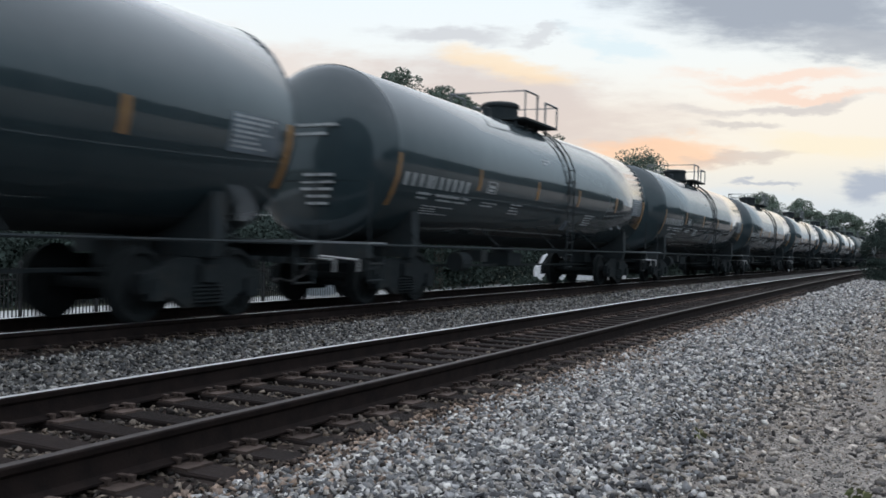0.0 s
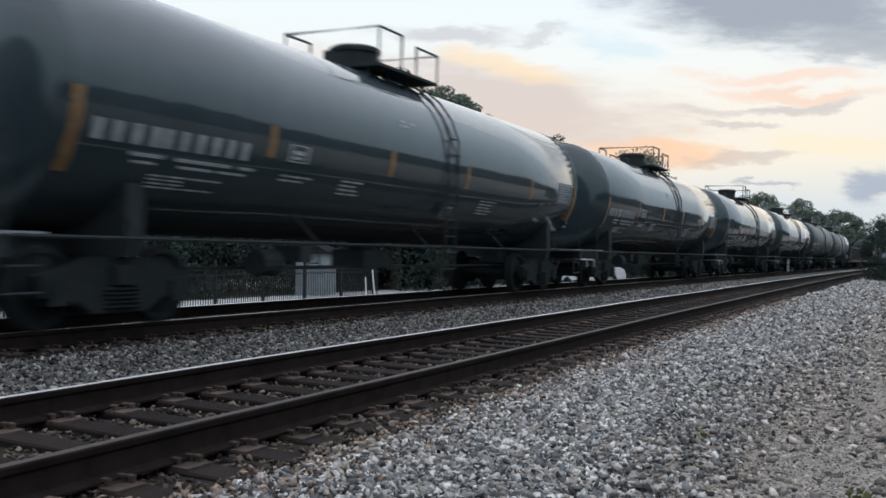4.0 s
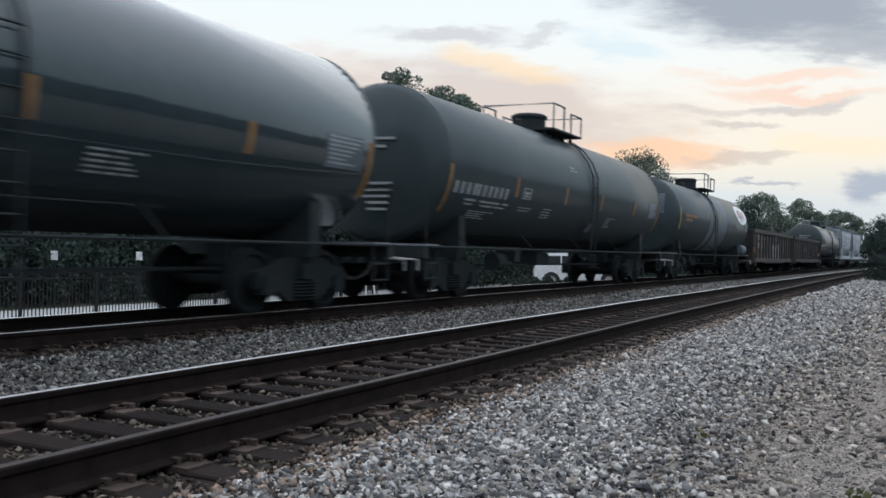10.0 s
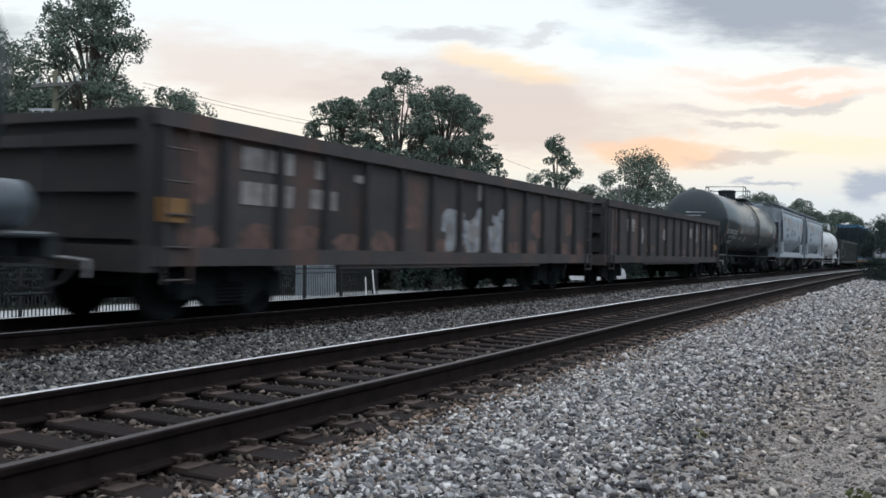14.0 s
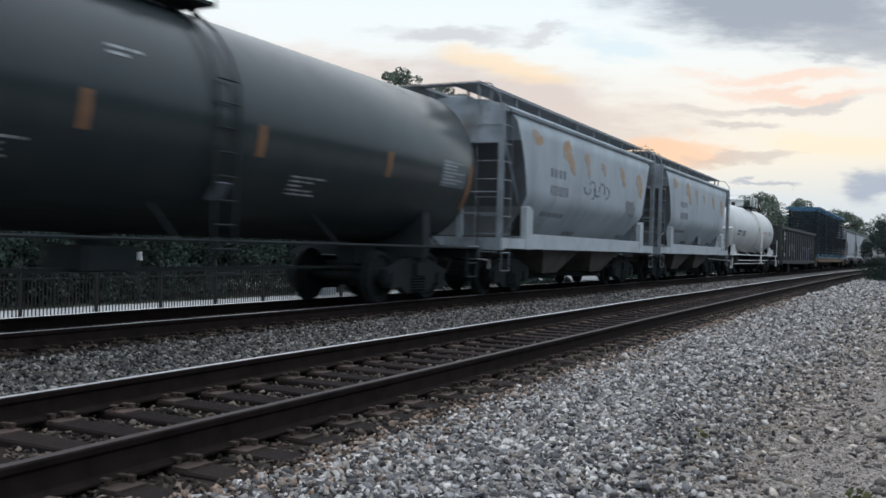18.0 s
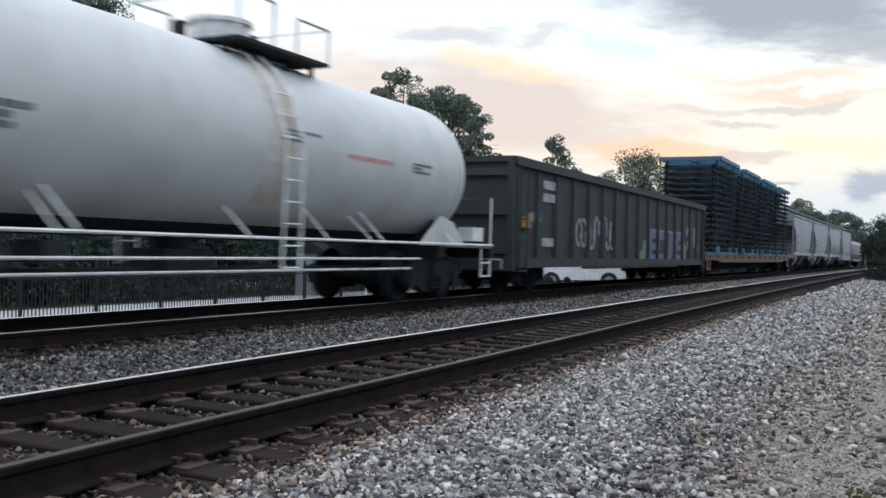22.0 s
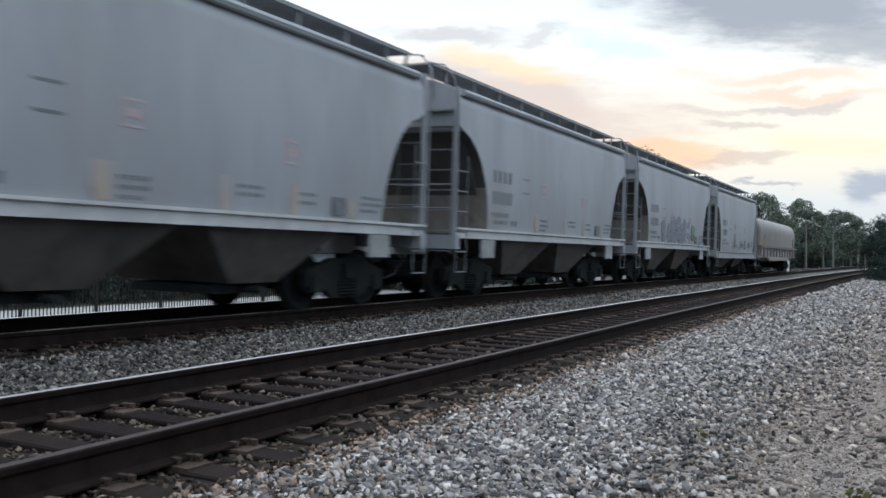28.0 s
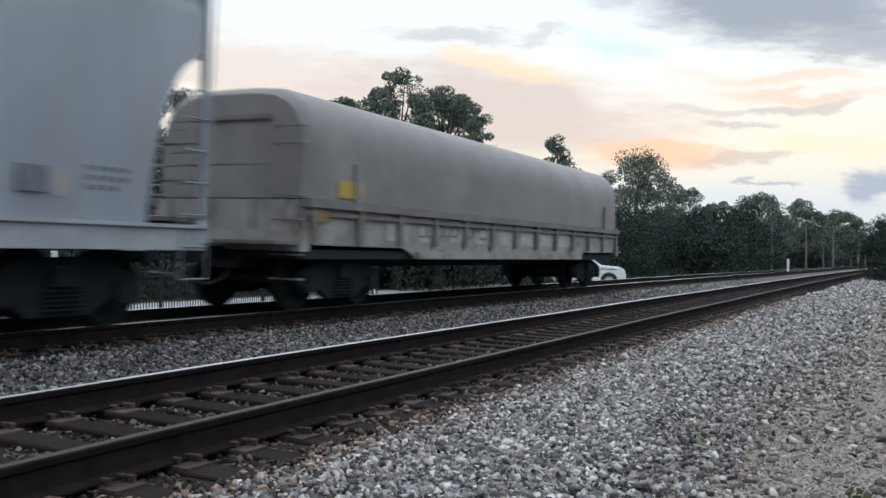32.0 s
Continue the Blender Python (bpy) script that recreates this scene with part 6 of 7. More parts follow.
    part("head_shield", sh, M["white_tank"], wt, "white half-height head shield")
    for y0, y1, z0, z1 in ((-7.565, -7.56, 1.55, 1.75), (-7.565, -7.56, 2.1, 2.2)):
        hm = Mesh()
        hm.box((0.3, (y0 + y1) / 2 - 0.004, (z0 + z1) / 2), (0.55, 0.012, z1 - z0))
        part("shield_stencil", hm, M["grey_band"], wt, "grey stencilled note")
    for y in (-5.9, -2.9, 1.7, 3.3, 5.9):
        bk = Mesh()
        bk.bar((1.47, y + 0.12, 1.08), (1.1, y - 0.05, 1.55), 0.05, 0.02)
        part("rail_bracket", bk, M["white_plain"], wt)
    TRAIN.append((wt, 251.15))
    g3 = gondola_car("gondola_car", "dark grey-green gondola with pale and violet graffiti", M["gondola_dark"], 10.85, 2.95, 1.52, 17, 3, zb=0.74)
    panel("orange_panel", g3, M["orange_mark"], 1.525, -9.84, -9.28, 1.5, 1.74, "orange reflective panel", 0.05)
    for z in (2.45, 2.15, 1.1):
        panel("white_panel", g3, M["graffiti_grey"], 1.45, -8.32, -7.45, z, z + 0.2, "small white stencilled panel", 0.03)
    scrawl("graffiti", g3, M["graffiti_grey"], 1.445, -5.8, -2.5, 0.95, 2.05, 23, "thin grey sprayed graffiti", 9, 0.075)
    # each block: its stretch along the flank and the dark slots left in it
    for y0, y1, slots in ((1.25, 2.18, ((0.3, 1.0, 0.62, 0.76), (0.3, 1.0, 0.26, 0.40))), (2.34, 3.17, ((0.3, 1.0, 0.28, 0.74),)), (3.36, 4.26, ((0.35, 0.65, 0.3, 1.0),)),
                          (4.33, 5.10, ((0.36, 0.64, 0.0, 0.34), (0.4, 0.64, 0.7, 1.0))), (5.18, 5.92, ((0.25, 1.0, 0.60, 0.74), (0.0, 0.75, 0.26, 0.42)))):
        y0, y1 = y0 + 0.36, y1 + 0.36
        m = Mesh()
        za, zb = 0.70, 1.78
        ys = sorted({0.0, 1.0} | {v for q in slots for v in q[:2]})
        zs = sorted({0.0, 1.0} | {v for q in slots for v in q[2:]})
        for a, b_ in zip(ys, ys[1:]):
            for c, d_ in zip(zs, zs[1:]):
                if not any(q[0] <= a and b_ <= q[1] and q[2] <= c and d_ <= q[3] for q in slots):
                    m.box((1.443, y0 + (y1 - y0) * (a + b_) / 2, za + (zb - za) * (c + d_) / 2), (0.012, (y1 - y0) * (b_ - a), (zb - za) * (d_ - c)))
        part("graffiti_block", m, M["graffiti_violet"], g3, "violet sprayed block shape")
        panel("graffiti_edge", g3, M["graffiti_grey"], 1.444, y0, y1, zb + 0.004, zb + 0.04, "pale sprayed outline", 0.012)
    for y, z, ry, rz, k in ((0.7, 1.12, 0.5, 0.2, "graffiti_green"), (0.85, 1.45, 0.3, 0.15, "graffiti_green"), (0.9, 1.62, 0.25, 0.06, "orange_faint"), (6.48, 1.28, 0.42, 0.36, "graffiti_green"), (4.2, 1.4, 0.2, 0.07, "orange_faint"),
                            (7.35, 2.12, 0.42, 0.24, "graffiti_dull"), (7.4, 1.66, 0.38, 0.1, "graffiti_dull"), (8.42, 1.9, 0.33, 0.36, "graffiti_dull"), (7.1, 1.5, 0.22, 0.09, "orange_faint"), (9.0, 1.5, 0.26, 0.14, "orange_faint"), (-9.0, 2.0, 0.4, 0.12, "graffiti_dull")):
        blot("sprayed_patch", g3, M[k], 1.4405, y + 0.2, z - 0.22, ry, rz, int(90 + 3 * y), "faded sprayed patch")
    TRAIN.append((g3, 270.2))
    fl = flat_car(14.3)
    TRAIN.append((fl, 294.9))
    for i in range(4):
        st = frame_stack(4.7, 2.7, 15, 0.27, 1.07, 40 + i)
        TRAIN.append((st, (286.45, 293.1, 299.45, 305.8)[i]))
    nh, flank, block = hopper_car("hopper_car", "light grey covered hopper with a white side sill", M["hopper_new"], M["sill_white"], 6.35, 3.96, 1.56, 2, False, rust=False, ladders=M["ladder_grey"])
    TRAIN.append((nh, 315.5))
    TRAIN.append((copy_thing(nh, Matrix()), 328.15))
    nh2 = copy_thing(nh, Matrix())
    tagged(nh2, "light grey covered hopper with dark grey graffiti on its flank")
    for k, (y, z, ry, rz) in enumerate(((-1.5, 1.75, 0.3, 0.3), (-1.0, 2.0, 0.35, 0.36), (-0.8, 1.65, 0.5, 0.22), (-0.2, 1.95, 0.42, 0.4), (0.35, 1.75, 0.45, 0.4), (0.85, 1.9, 0.28, 0.45), (-2.35, 1.9, 0.3, 0.3), (-2.3, 1.55, 0.25, 0.12), (1.5, 2.1, 0.14, 0.12), (1.48, 1.72, 0.16, 0.1))):
        blot("graffiti_patch", nh2, M["graffiti_slate"], flank(1.9) + 0.010 + 0.001 * k, y, z, ry, rz, 33 + k, "slate grey sprayed patch")
    scrawl("graffiti", nh2, M["graffiti_grey"], flank(1.9) + 0.024, -0.9, 0.7, 1.75, 2.05, 39, "thin pale sprayed lines", 4, 0.04)
    blot("graffiti_patch", nh2, M["graffiti_green"], flank(1.9) + 0.022, 2.35, 1.85, 0.34, 0.28, 51, "green sprayed patch")
    scrawl("graffiti", nh2, M["dark_mark"], flank(1.9) + 0.028, 2.0, 2.7, 1.55, 1.75, 34, "dark sprayed lines", 3, 0.05)
    panel("blue_patch", nh2, M["graffiti_blue"], 1.575, 3.45, 4.3, 1.3, 1.52, "blue sprayed patch on the sill", 0.02)
    TRAIN.append((nh2, 340.87))
    nh3, flank, block = hopper_car("hopper_car", "pale grey covered hopper with open end frames", M["hopper_new"], M["sill_dull"], 6.1, 3.95, 1.55, 5, False, rust=False, ladders=M["walk_grey"], low=0.2, cut=1.0)
    for k, (y, z, ry, rz) in enumerate(((-1.0, 1.75, 0.16, 0.34), (-0.75, 1.5, 0.3, 0.08), (0.7, 1.55, 0.2, 0.16), (1.2, 1.5, 0.2, 0.1), (1.8, 1.6, 0.2, 0.2))):
        blot("graffiti_patch", nh3, M["dark_mark"], flank(1.7) + 0.010 + 0.001 * k, y, z, ry, rz, 133 + k, "dark sprayed patch")
    TRAIN.append((nh3, 353.6))
    TRAIN.append((coil_car(8.75), 369.08))


M["gondola_post"] = material("grimy_brown_post", (0.022, 0.020, 0.020), 0.75, colour2=(0.016, 0.015, 0.015), scale=3, dirt=(0.050, 0.030, 0.026), dirt_scale=2, dirt_lo=0.55, dirt_hi=0.8)
M["graffiti_slate"] = material("slate_graffiti_paint", (0.13, 0.145, 0.18), 0.6, colour2=(0.20, 0.21, 0.24), scale=5, detail=6)
M["graffiti_blue"] = material("dull_blue_spray", (0.16, 0.25, 0.36), 0.6, scale=5)
M["orange_faint"] = material("faded_orange_spray", (0.26, 0.12, 0.05), 0.7, colour2=(0.17, 0.09, 0.05), scale=5)
M["rust_dull"] = material("scraped_rust", (0.155, 0.088, 0.070), 0.85, colour2=(0.075, 0.048, 0.042), scale=5, detail=8)
M["faint_red"] = material("faded_dull_red_paint", (0.11, 0.05, 0.04), 0.6, scale=6)
M["graffiti_dull"] = material("faded_grey_spray", (0.30, 0.28, 0.27), 0.7, colour2=(0.14, 0.12, 0.11), scale=4, detail=8)
build_train()

# ---------------------------------------------------------------- trees and shrubs
def leaf_cloud(rng, centres, per, size, spread_):
    """Small bent leaf clumps round many centres, as arrays of quads."""
    n = len(centres) * per
    c = np.repeat(np.array(centres, dtype=float), per, axis=0)
    rad = np.repeat(np.array(spread_, dtype=float), per)
    off = rng.normal(size=(n, 3))
    off *= (rng.uniform(0.25, 1.0, n) ** 0.5 * rad / np.linalg.norm(off, axis=1))[:, None]
    p = c + off * np.array([1, 1, 0.75])
    a = rng.normal(size=(n, 3)); a /= np.linalg.norm(a, axis=1)[:, None]
    b = np.cross(a, rng.normal(size=(n, 3))); b /= np.linalg.norm(b, axis=1)[:, None]
    s = (size * rng.uniform(0.6, 1.4, n))[:, None]
    v = np.stack([p - a * s, p + b * s * 0.55, p + a * s, p - b * s * 0.55], 1).reshape(-1, 3)
    f = np.arange(n * 4).reshape(-1, 4)
    return v, f


def limb(m, pts, r0, r1, n=7):
    rings = []
    k = len(pts)
    for i, p in enumerate(pts):
        r = r0 + (r1 - r0) * i / (k - 1)
        d = (Vector(pts[min(i + 1, k - 1)]) - Vector(pts[max(i - 1, 0)])).normalized()
        x = d.cross(Vector((0.3, 1, 0.1))).normalized()
        y = d.cross(x)
        rings.append([Vector(p) + x * r * math.cos(2 * math.pi * j / n) + y * r * math.sin(2 * math.pi * j / n) for j in range(n)])
    m.loft(rings)


def tree(name, label, d, s, height, width, seed, per=60, clumps=70, leaf=0.16, mat="leaf", trunk=0.5, open_=0.32, base=None, category="tree"):
    """A tapered trunk, limbs and a crown of many small leaf clumps with gaps."""
    rng = random.Random(seed)
    rn = np.random.RandomState(seed)
    z0 = ground_z(d) - 0.1 if base is None else base
    t = new(name)
    t.matrix_basis = Matrix.Translation(spot(d, s, z0))
    tagged(t, label, category)
    m = Mesh()
    top = height * 0.72
    lean = rng.uniform(-0.03, 0.03) * height
    stem = [(0, 0, 0), (lean * 0.3, 0.02, top * 0.35), (lean * 0.7, -0.03, top * 0.7), (lean, 0, top)]
    limb(m, stem, height * 0.026 + 0.04, height * 0.008 + 0.015, 9)
    centres, rad = [], []
    for i in range(clumps):
        u = rng.random()
        z = height * (trunk + (1 - trunk) * u)
        prof = math.sqrt(max(0.02, 1 - ((u - 0.38) / 0.64) ** 2))
        a = rng.uniform(0, 2 * math.pi)
        r = width / 2 * prof * math.sqrt(rng.uniform(0.12, 1.0))
        c = (lean + r * math.cos(a), r * math.sin(a), z + rng.uniform(-0.04, 0.04) * height)
        centres.append(c)
        rad.append(width * rng.uniform(0.07, 0.15) * (1.4 - open_))
        if i % 3 == 0:
            zs = min(top * 0.95, z * rng.uniform(0.5, 0.8))
            p0 = Vector((lean * zs / top, 0, zs))
            mid = p0.lerp(Vector(c), 0.5) + Vector((0, 0, 0.05 * height * rng.uniform(0, 1)))
            limb(m, [p0, mid, c], height * 0.008 + 0.01, 0.012, 5)
    part("trunk", m, M["bark"], t, smooth=60)
    v, f = leaf_cloud(rn, centres, int(per * 3.6), leaf * 0.46, rad)
    part("crown", raw("crown", v, f, M[mat]), None, t)
    return t


def hedge(name, label, d0, d1, s0, s1, height, seed, n, leaf=0.14, mat="leaf_dark", per=55, category="shrubs"):
    """A rough bank of undergrowth: many leaf clumps over a strip of ground."""
    rng = random.Random(seed)
    rn = np.random.RandomState(seed)
    centres, rad = [], []
    for i in range(n):
        s = rng.uniform(s0, s1)
        d = rng.uniform(d0, d1)
        h = height * (0.72 + 0.28 * math.sin(s * 0.35 + seed) * math.sin(s * 0.11 + 2 * seed) + rng.uniform(-0.12, 0.12))
        z = ground_z(d) + max(0.1, h) * rng.random() ** 0.6
        centres.append(spot(d, s, z))
        rad.append(height * rng.uniform(0.12, 0.26))
    v, f = leaf_cloud(rn, [tuple(c) for c in centres], per, leaf, rad)
    return tagged(new(name, raw(name, v, f, M[mat])), label, category, kind="stuff")


def at_view(x, dist):
    """Lateral and forward metres of the point at that depth in the direction of x (0 to 1568 across the view)."""
    a = YAW - math.atan((x - 784) / 1630.0)
    r = dist / math.cos(math.atan((x - 784) / 1630.0))
    d, s = r * math.sin(a), r * math.cos(a)
    return d - bend(s), s


def build_trees():
    near_trees = (
        (165, 42, 13.7, 5.7, 1, dict(clumps=170, per=50, leaf=0.16, open_=0.5)),
        (300, 47, 9.9, 5.6, 2, dict(clumps=90, per=60)),
        (15, 46, 12.6, 5.6, 3, dict(clumps=120, per=55)),
        (80, 45, 9.6, 8.0, 31, dict(clumps=190, per=60, leaf=0.18)),
        (235, 46, 8.6, 6.4, 32, dict(clumps=150, per=60, leaf=0.17)),
        (598, 52, 10.5, 5.0, 4, dict(clumps=110, per=55, open_=0.55)),
        (700, 50, 11.4, 5.4, 5, dict(clumps=150, per=55, open_=0.55)),
        (775, 51, 11.0, 5.0, 15, dict(clumps=150, per=55, open_=0.55)),
    )
    far_trees = (
        (825, 56, 10.8, 4.0, 6, dict(clumps=110, per=55, open_=0.5)),
        (985, 82, 12.2, 4.6, 7, dict(clumps=60, per=60, leaf=0.2)),
        (1030, 88, 8.8, 4.5, 8, dict(clumps=50, per=55, leaf=0.2)),
        (1125, 90, 11.8, 8.6, 9, dict(clumps=110, per=65, leaf=0.22)),
        (1215, 98, 9.0, 6.0, 10, dict(clumps=70, per=60, leaf=0.22)),
        (1270, 110, 8.4, 5.5, 11, dict(clumps=60, per=60, leaf=0.24)),
        (1345, 120, 9.8, 8.5, 12, dict(clumps=100, per=60, leaf=0.26)),
        (1425, 130, 9.9, 7.0, 13, dict(clumps=90, per=60, leaf=0.27)),
        (1490, 145, 8.8, 8.0, 14, dict(clumps=90, per=60, leaf=0.28)),
    )
    for x, z, h, w, seed, kw in near_trees + far_trees:
        d, s = at_view(x, z)
        lab = "broad leafy deciduous tree behind the fence" if x < 400 else "leafy deciduous tree standing behind the tracks"
        tree("tree", lab, d, s, h, w, seed, trunk=0.28, **kw)
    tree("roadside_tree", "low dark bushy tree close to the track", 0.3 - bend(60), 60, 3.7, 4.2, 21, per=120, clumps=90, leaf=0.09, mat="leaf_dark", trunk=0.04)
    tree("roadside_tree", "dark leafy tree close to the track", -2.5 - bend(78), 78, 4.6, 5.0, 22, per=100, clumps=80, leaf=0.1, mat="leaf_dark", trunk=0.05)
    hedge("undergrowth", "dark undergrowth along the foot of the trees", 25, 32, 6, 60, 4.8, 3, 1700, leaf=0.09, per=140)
    hedge("undergrowth", "dense green undergrowth beyond the far track", 19, 30, 40, 95, 6.4, 5, 1100, leaf=0.095, per=180)
    hedge("undergrowth", "dense green undergrowth beyond the far track", 16, 28, 84, 200, 7.2, 6, 1300, leaf=0.15, per=170)
    hedge("undergrowth", "dense green undergrowth beyond the far track", 15, 30, 200, 420, 9.0, 7, 1100, leaf=0.4, per=70)
    hedge("undergrowth", "weeds on the slope beyond the far track", 13.5, 15.5, 34, 90, 0.9, 8, 200, leaf=0.1)
    hedge("wood_edge", "dark leafy edge of a wood beside the dirt lane", -46, -31, -70, 130, 9.5, 9, 1700, leaf=0.62, per=60)
    hedge("wood_edge", "dark leafy edge of a wood beside the dirt lane", -52, -31, 130, 420, 12.0, 10, 1300, leaf=1.0, per=50)
    # the wood behind the camera, seen only in the paint of the tank cars
    for i, (d, s) in enumerate(((-30, -9), (-33, 5), (-31, 16), (-34, 27), (-32, 38), (-35, 50), (-30, -24))):
        tree("tree", "tall leafy tree beside the dirt lane", d, s, 8.6 + (i % 3), 9.0, 60 + i, per=60, clumps=70, leaf=0.3, trunk=0.12)


build_trees()


# ---------------------------------------------------------------- fence, signs, car and other small things beyond the tracks
def build_fence():
    f = new("picket_fence")
    tagged(f, "black steel picket fence beyond the far track", "fence")
    zg = ground_z(19.7)
    bar = Mesh()
    bar.box((0, 0, 0.72), (0.022, 0.022, 1.34)).loft([[(-0.011, -0.011, 1.39), (0.011, -0.011, 1.39), (0.011, 0.011, 1.39), (-0.011, 0.011, 1.39)], [(-0.001, -0.001, 1.44), (0.001, -0.001, 1.44), (0.001, 0.001, 1.44), (-0.001, 0.001, 1.44)]])
    bar_me = bar.data("picket", M["fence"])
    post = Mesh()
    post.box((0, 0, 0.75), (0.07, 0.07, 1.5)).turn([(1.5, 0.05), (1.53, 0.05), (1.58, 0.035), (1.61, 0.01)], "z", 8)
    post_me = post.data("post", M["fence"])
    s0, s1 = 11.0, 33.2
    n = int((s1 - s0) / 0.115)
    for i in range(n):
        s = s0 + i * 0.115
        p = spot(19.7, s, zg)
        if i % 21 == 0:
            part("post", post_me, None, f, at=Matrix.Translation(p))
        else:
            part("picket", bar_me, None, f, at=Matrix.Translation(p))
    r = Mesh()
    for z in (0.18, 1.14, 1.30):
        a, b = spot(19.7, s0, zg + z), spot(19.7, s1, zg + z)
        r.bar(a, b, 0.035)
    part("fence_rail", r, M["fence"], f)


def build_far_things():
    # white sport utility vehicle
    car = new("parked_car")
    d, s = at_view(1024, 46)
    car.matrix_basis = Matrix.Translation(spot(d, s, ground_z(d) + 0.30)) @ Euler((0, 0, radians(26.5 - 9 + 6))).to_matrix().to_4x4()
    tagged(car, "white sport utility vehicle parked beyond the tracks", "car")
    L, W = 4.5, 0.9
    low = [(-2.22, 0.35), (-2.25, 0.85), (-2.15, 1.08), (0.95, 1.12), (1.85, 1.04), (2.16, 0.90), (2.25, 0.62), (2.22, 0.4)]
    # the car is raised to fit the camera's view; this added pad carries it
    pad = Mesh()
    pad.box((0, 0, -0.17), (5.6, 3.0, 0.34))
    tagged(part("parking_pad", pad, M["pavement"], at=car.matrix_basis.copy()), "low pale concrete pad added under the raised parked car", "pavement", kind="structure")
    b = Mesh()
    sect = []
    for wx in (-1, -0.94, 0.94, 1):
        k = 1.0 if abs(wx) < 1 else 0.94
        sect.append([(x * (0.985 if k < 1 else 1), wx * W, 0.35 + (z - 0.35) * k) for x, z in low])
    b.loft(sect)
    body = part("body", b, M["car_white"], car, smooth=40)
    c = Mesh()
    up = [(-2.12, 1.0), (-1.85, 1.56), (-1.6, 1.68), (-0.1, 1.70), (0.32, 1.60), (1.2, 1.04)]
    c.loft([[(x * 0.97, wx * W * 0.82 if z > 1.2 else wx * W * 0.97, z) for x, z in up] for wx in (-1, 1)])
    part("cabin", c, M["car_white"], car, smooth=30)
    for sx in (-1, 1):
        for x0, x1, x2, x3 in ((-1.85, -0.95, -0.95, -1.62), (-0.88, 0.0, 0.0, -0.88), (0.07, 0.86, 0.25, 0.07)):
            g = Mesh()
            y0, y1 = sx * (W * 0.985), sx * (W * 0.885)
            q = [(x0, y0, 1.15), (x1, y0, 1.15), (x2, y1, 1.55), (x3, y1, 1.55)]
            g.add(q + [(x, y - sx * 0.05, z) for x, y, z in q], [(0, 1, 2, 3), (4, 7, 6, 5), (0, 4, 5, 1), (1, 5, 6, 2), (2, 6, 7, 3), (3, 7, 4, 0)])
            part("window", g, M["glass"], car)
        for x in (-1.4, 1.4):
            w = Mesh()
            w.turn([(sx * 0.70, 0.05), (sx * 0.70, 0.34), (sx * 0.91, 0.34), (sx * 0.93, 0.30), (sx * 0.93, 0.05)], "y", 20, (x, 0, 0.34))
            wh = part("wheel", w, M["rubber"], car, smooth=30)
            ri = Mesh()
            ri.turn([(sx * 0.925, 0.02), (sx * 0.945, 0.06), (sx * 0.94, 0.21), (sx * 0.92, 0.22)], "y", 16, (x, 0, 0.34))
            part("rim", ri, M["bright_metal"], wh, smooth=30)
            ar = Mesh()
            ar.turn([(sx * 0.86, 0.3), (sx * 0.86, 0.42), (sx * 0.905, 0.42), (sx * 0.905, 0.3)], "y", 20, (x, 0, 0.34))
            part("wheel_arch", ar, M["rubber"], car)
        hl_ = Mesh()
        hl_.box((2.08, sx * 0.62, 0.80), (0.3, 0.34, 0.13), (0, 0.2, sx * -0.2))
        part("headlight", hl_, M["glass"], car)
        mr = Mesh()
        mr.box((0.75, sx * 1.0, 1.12), (0.12, 0.2, 0.14))
        part("mirror", mr, M["car_white"], car)
    ws = Mesh()
    q = [(1.16, -0.78, 1.13), (1.16, 0.78, 1.13), (0.42, 0.68, 1.58), (0.42, -0.68, 1.58)]
    ws.add(q + [(x - 0.05, y, z - 0.04) for x, y, z in q], [(0, 1, 2, 3), (4, 7, 6, 5), (0, 4, 5, 1), (1, 5, 6, 2), (2, 6, 7, 3), (3, 7, 4, 0)])
    part("windscreen", ws, M["glass"], car)
    # leaning white stakes
    for x, lean, hh in ((650, -3, 1.05), (666, -6, 1.3)):
        d, s = at_view(x, 30)
        st = Mesh()
        st.loft([[(-w, -w, 0), (w, -w, 0), (w, w, 0), (-w, w, 0)] if z == 0 else [(-w, -w, z), (w, -w, z), (w, w, z), (-w, w, z)] for w, z in ((0.016, 0.0), (0.016, hh), (0.006, hh + 0.04))])
        stake = part("marker_stake", st, M["white_plain"], at=Matrix.Translation(spot(d, s, ground_z(d))) @ Euler((0, radians(lean), 0)).to_matrix().to_4x4())
        tagged(stake, "slim white leaning marker stake", "stake")
    d, s = at_view(1395, 72)
    mp = Mesh()
    mp.loft([[(-0.09, -0.05, 0), (0.09, -0.05, 0), (0.09, 0.05, 0), (-0.09, 0.05, 0)], [(-0.09, -0.05, 1.05), (0.09, -0.05, 1.05), (0.09, 0.05, 1.05), (-0.09, 0.05, 1.05)], [(-0.05, -0.04, 1.12), (0.05, -0.04, 1.12), (0.05, 0.04, 1.12), (-0.05, 0.04, 1.12)]])
    tagged(part("marker_post", mp, M["white_plain"], at=Matrix.Translation(spot(d, s, ground_z(d)))), "white marker post beyond the far track", "post")
    # pale shed beyond the fence
    h = new("shed")
    d, s = at_view(560, 42)
    h.matrix_basis = Matrix.Translation(spot(d, s, ground_z(d))) @ Euler((0, 0, radians(20))).to_matrix().to_4x4()
    tagged(h, "small pale blue-grey garden shed behind the fence", "shed")
    w = Mesh()
    w.box((0, 0, 0.95), (1.3, 2.2, 1.9))
    part("wall", w, M["wall_pale"], h)
    rf = Mesh()
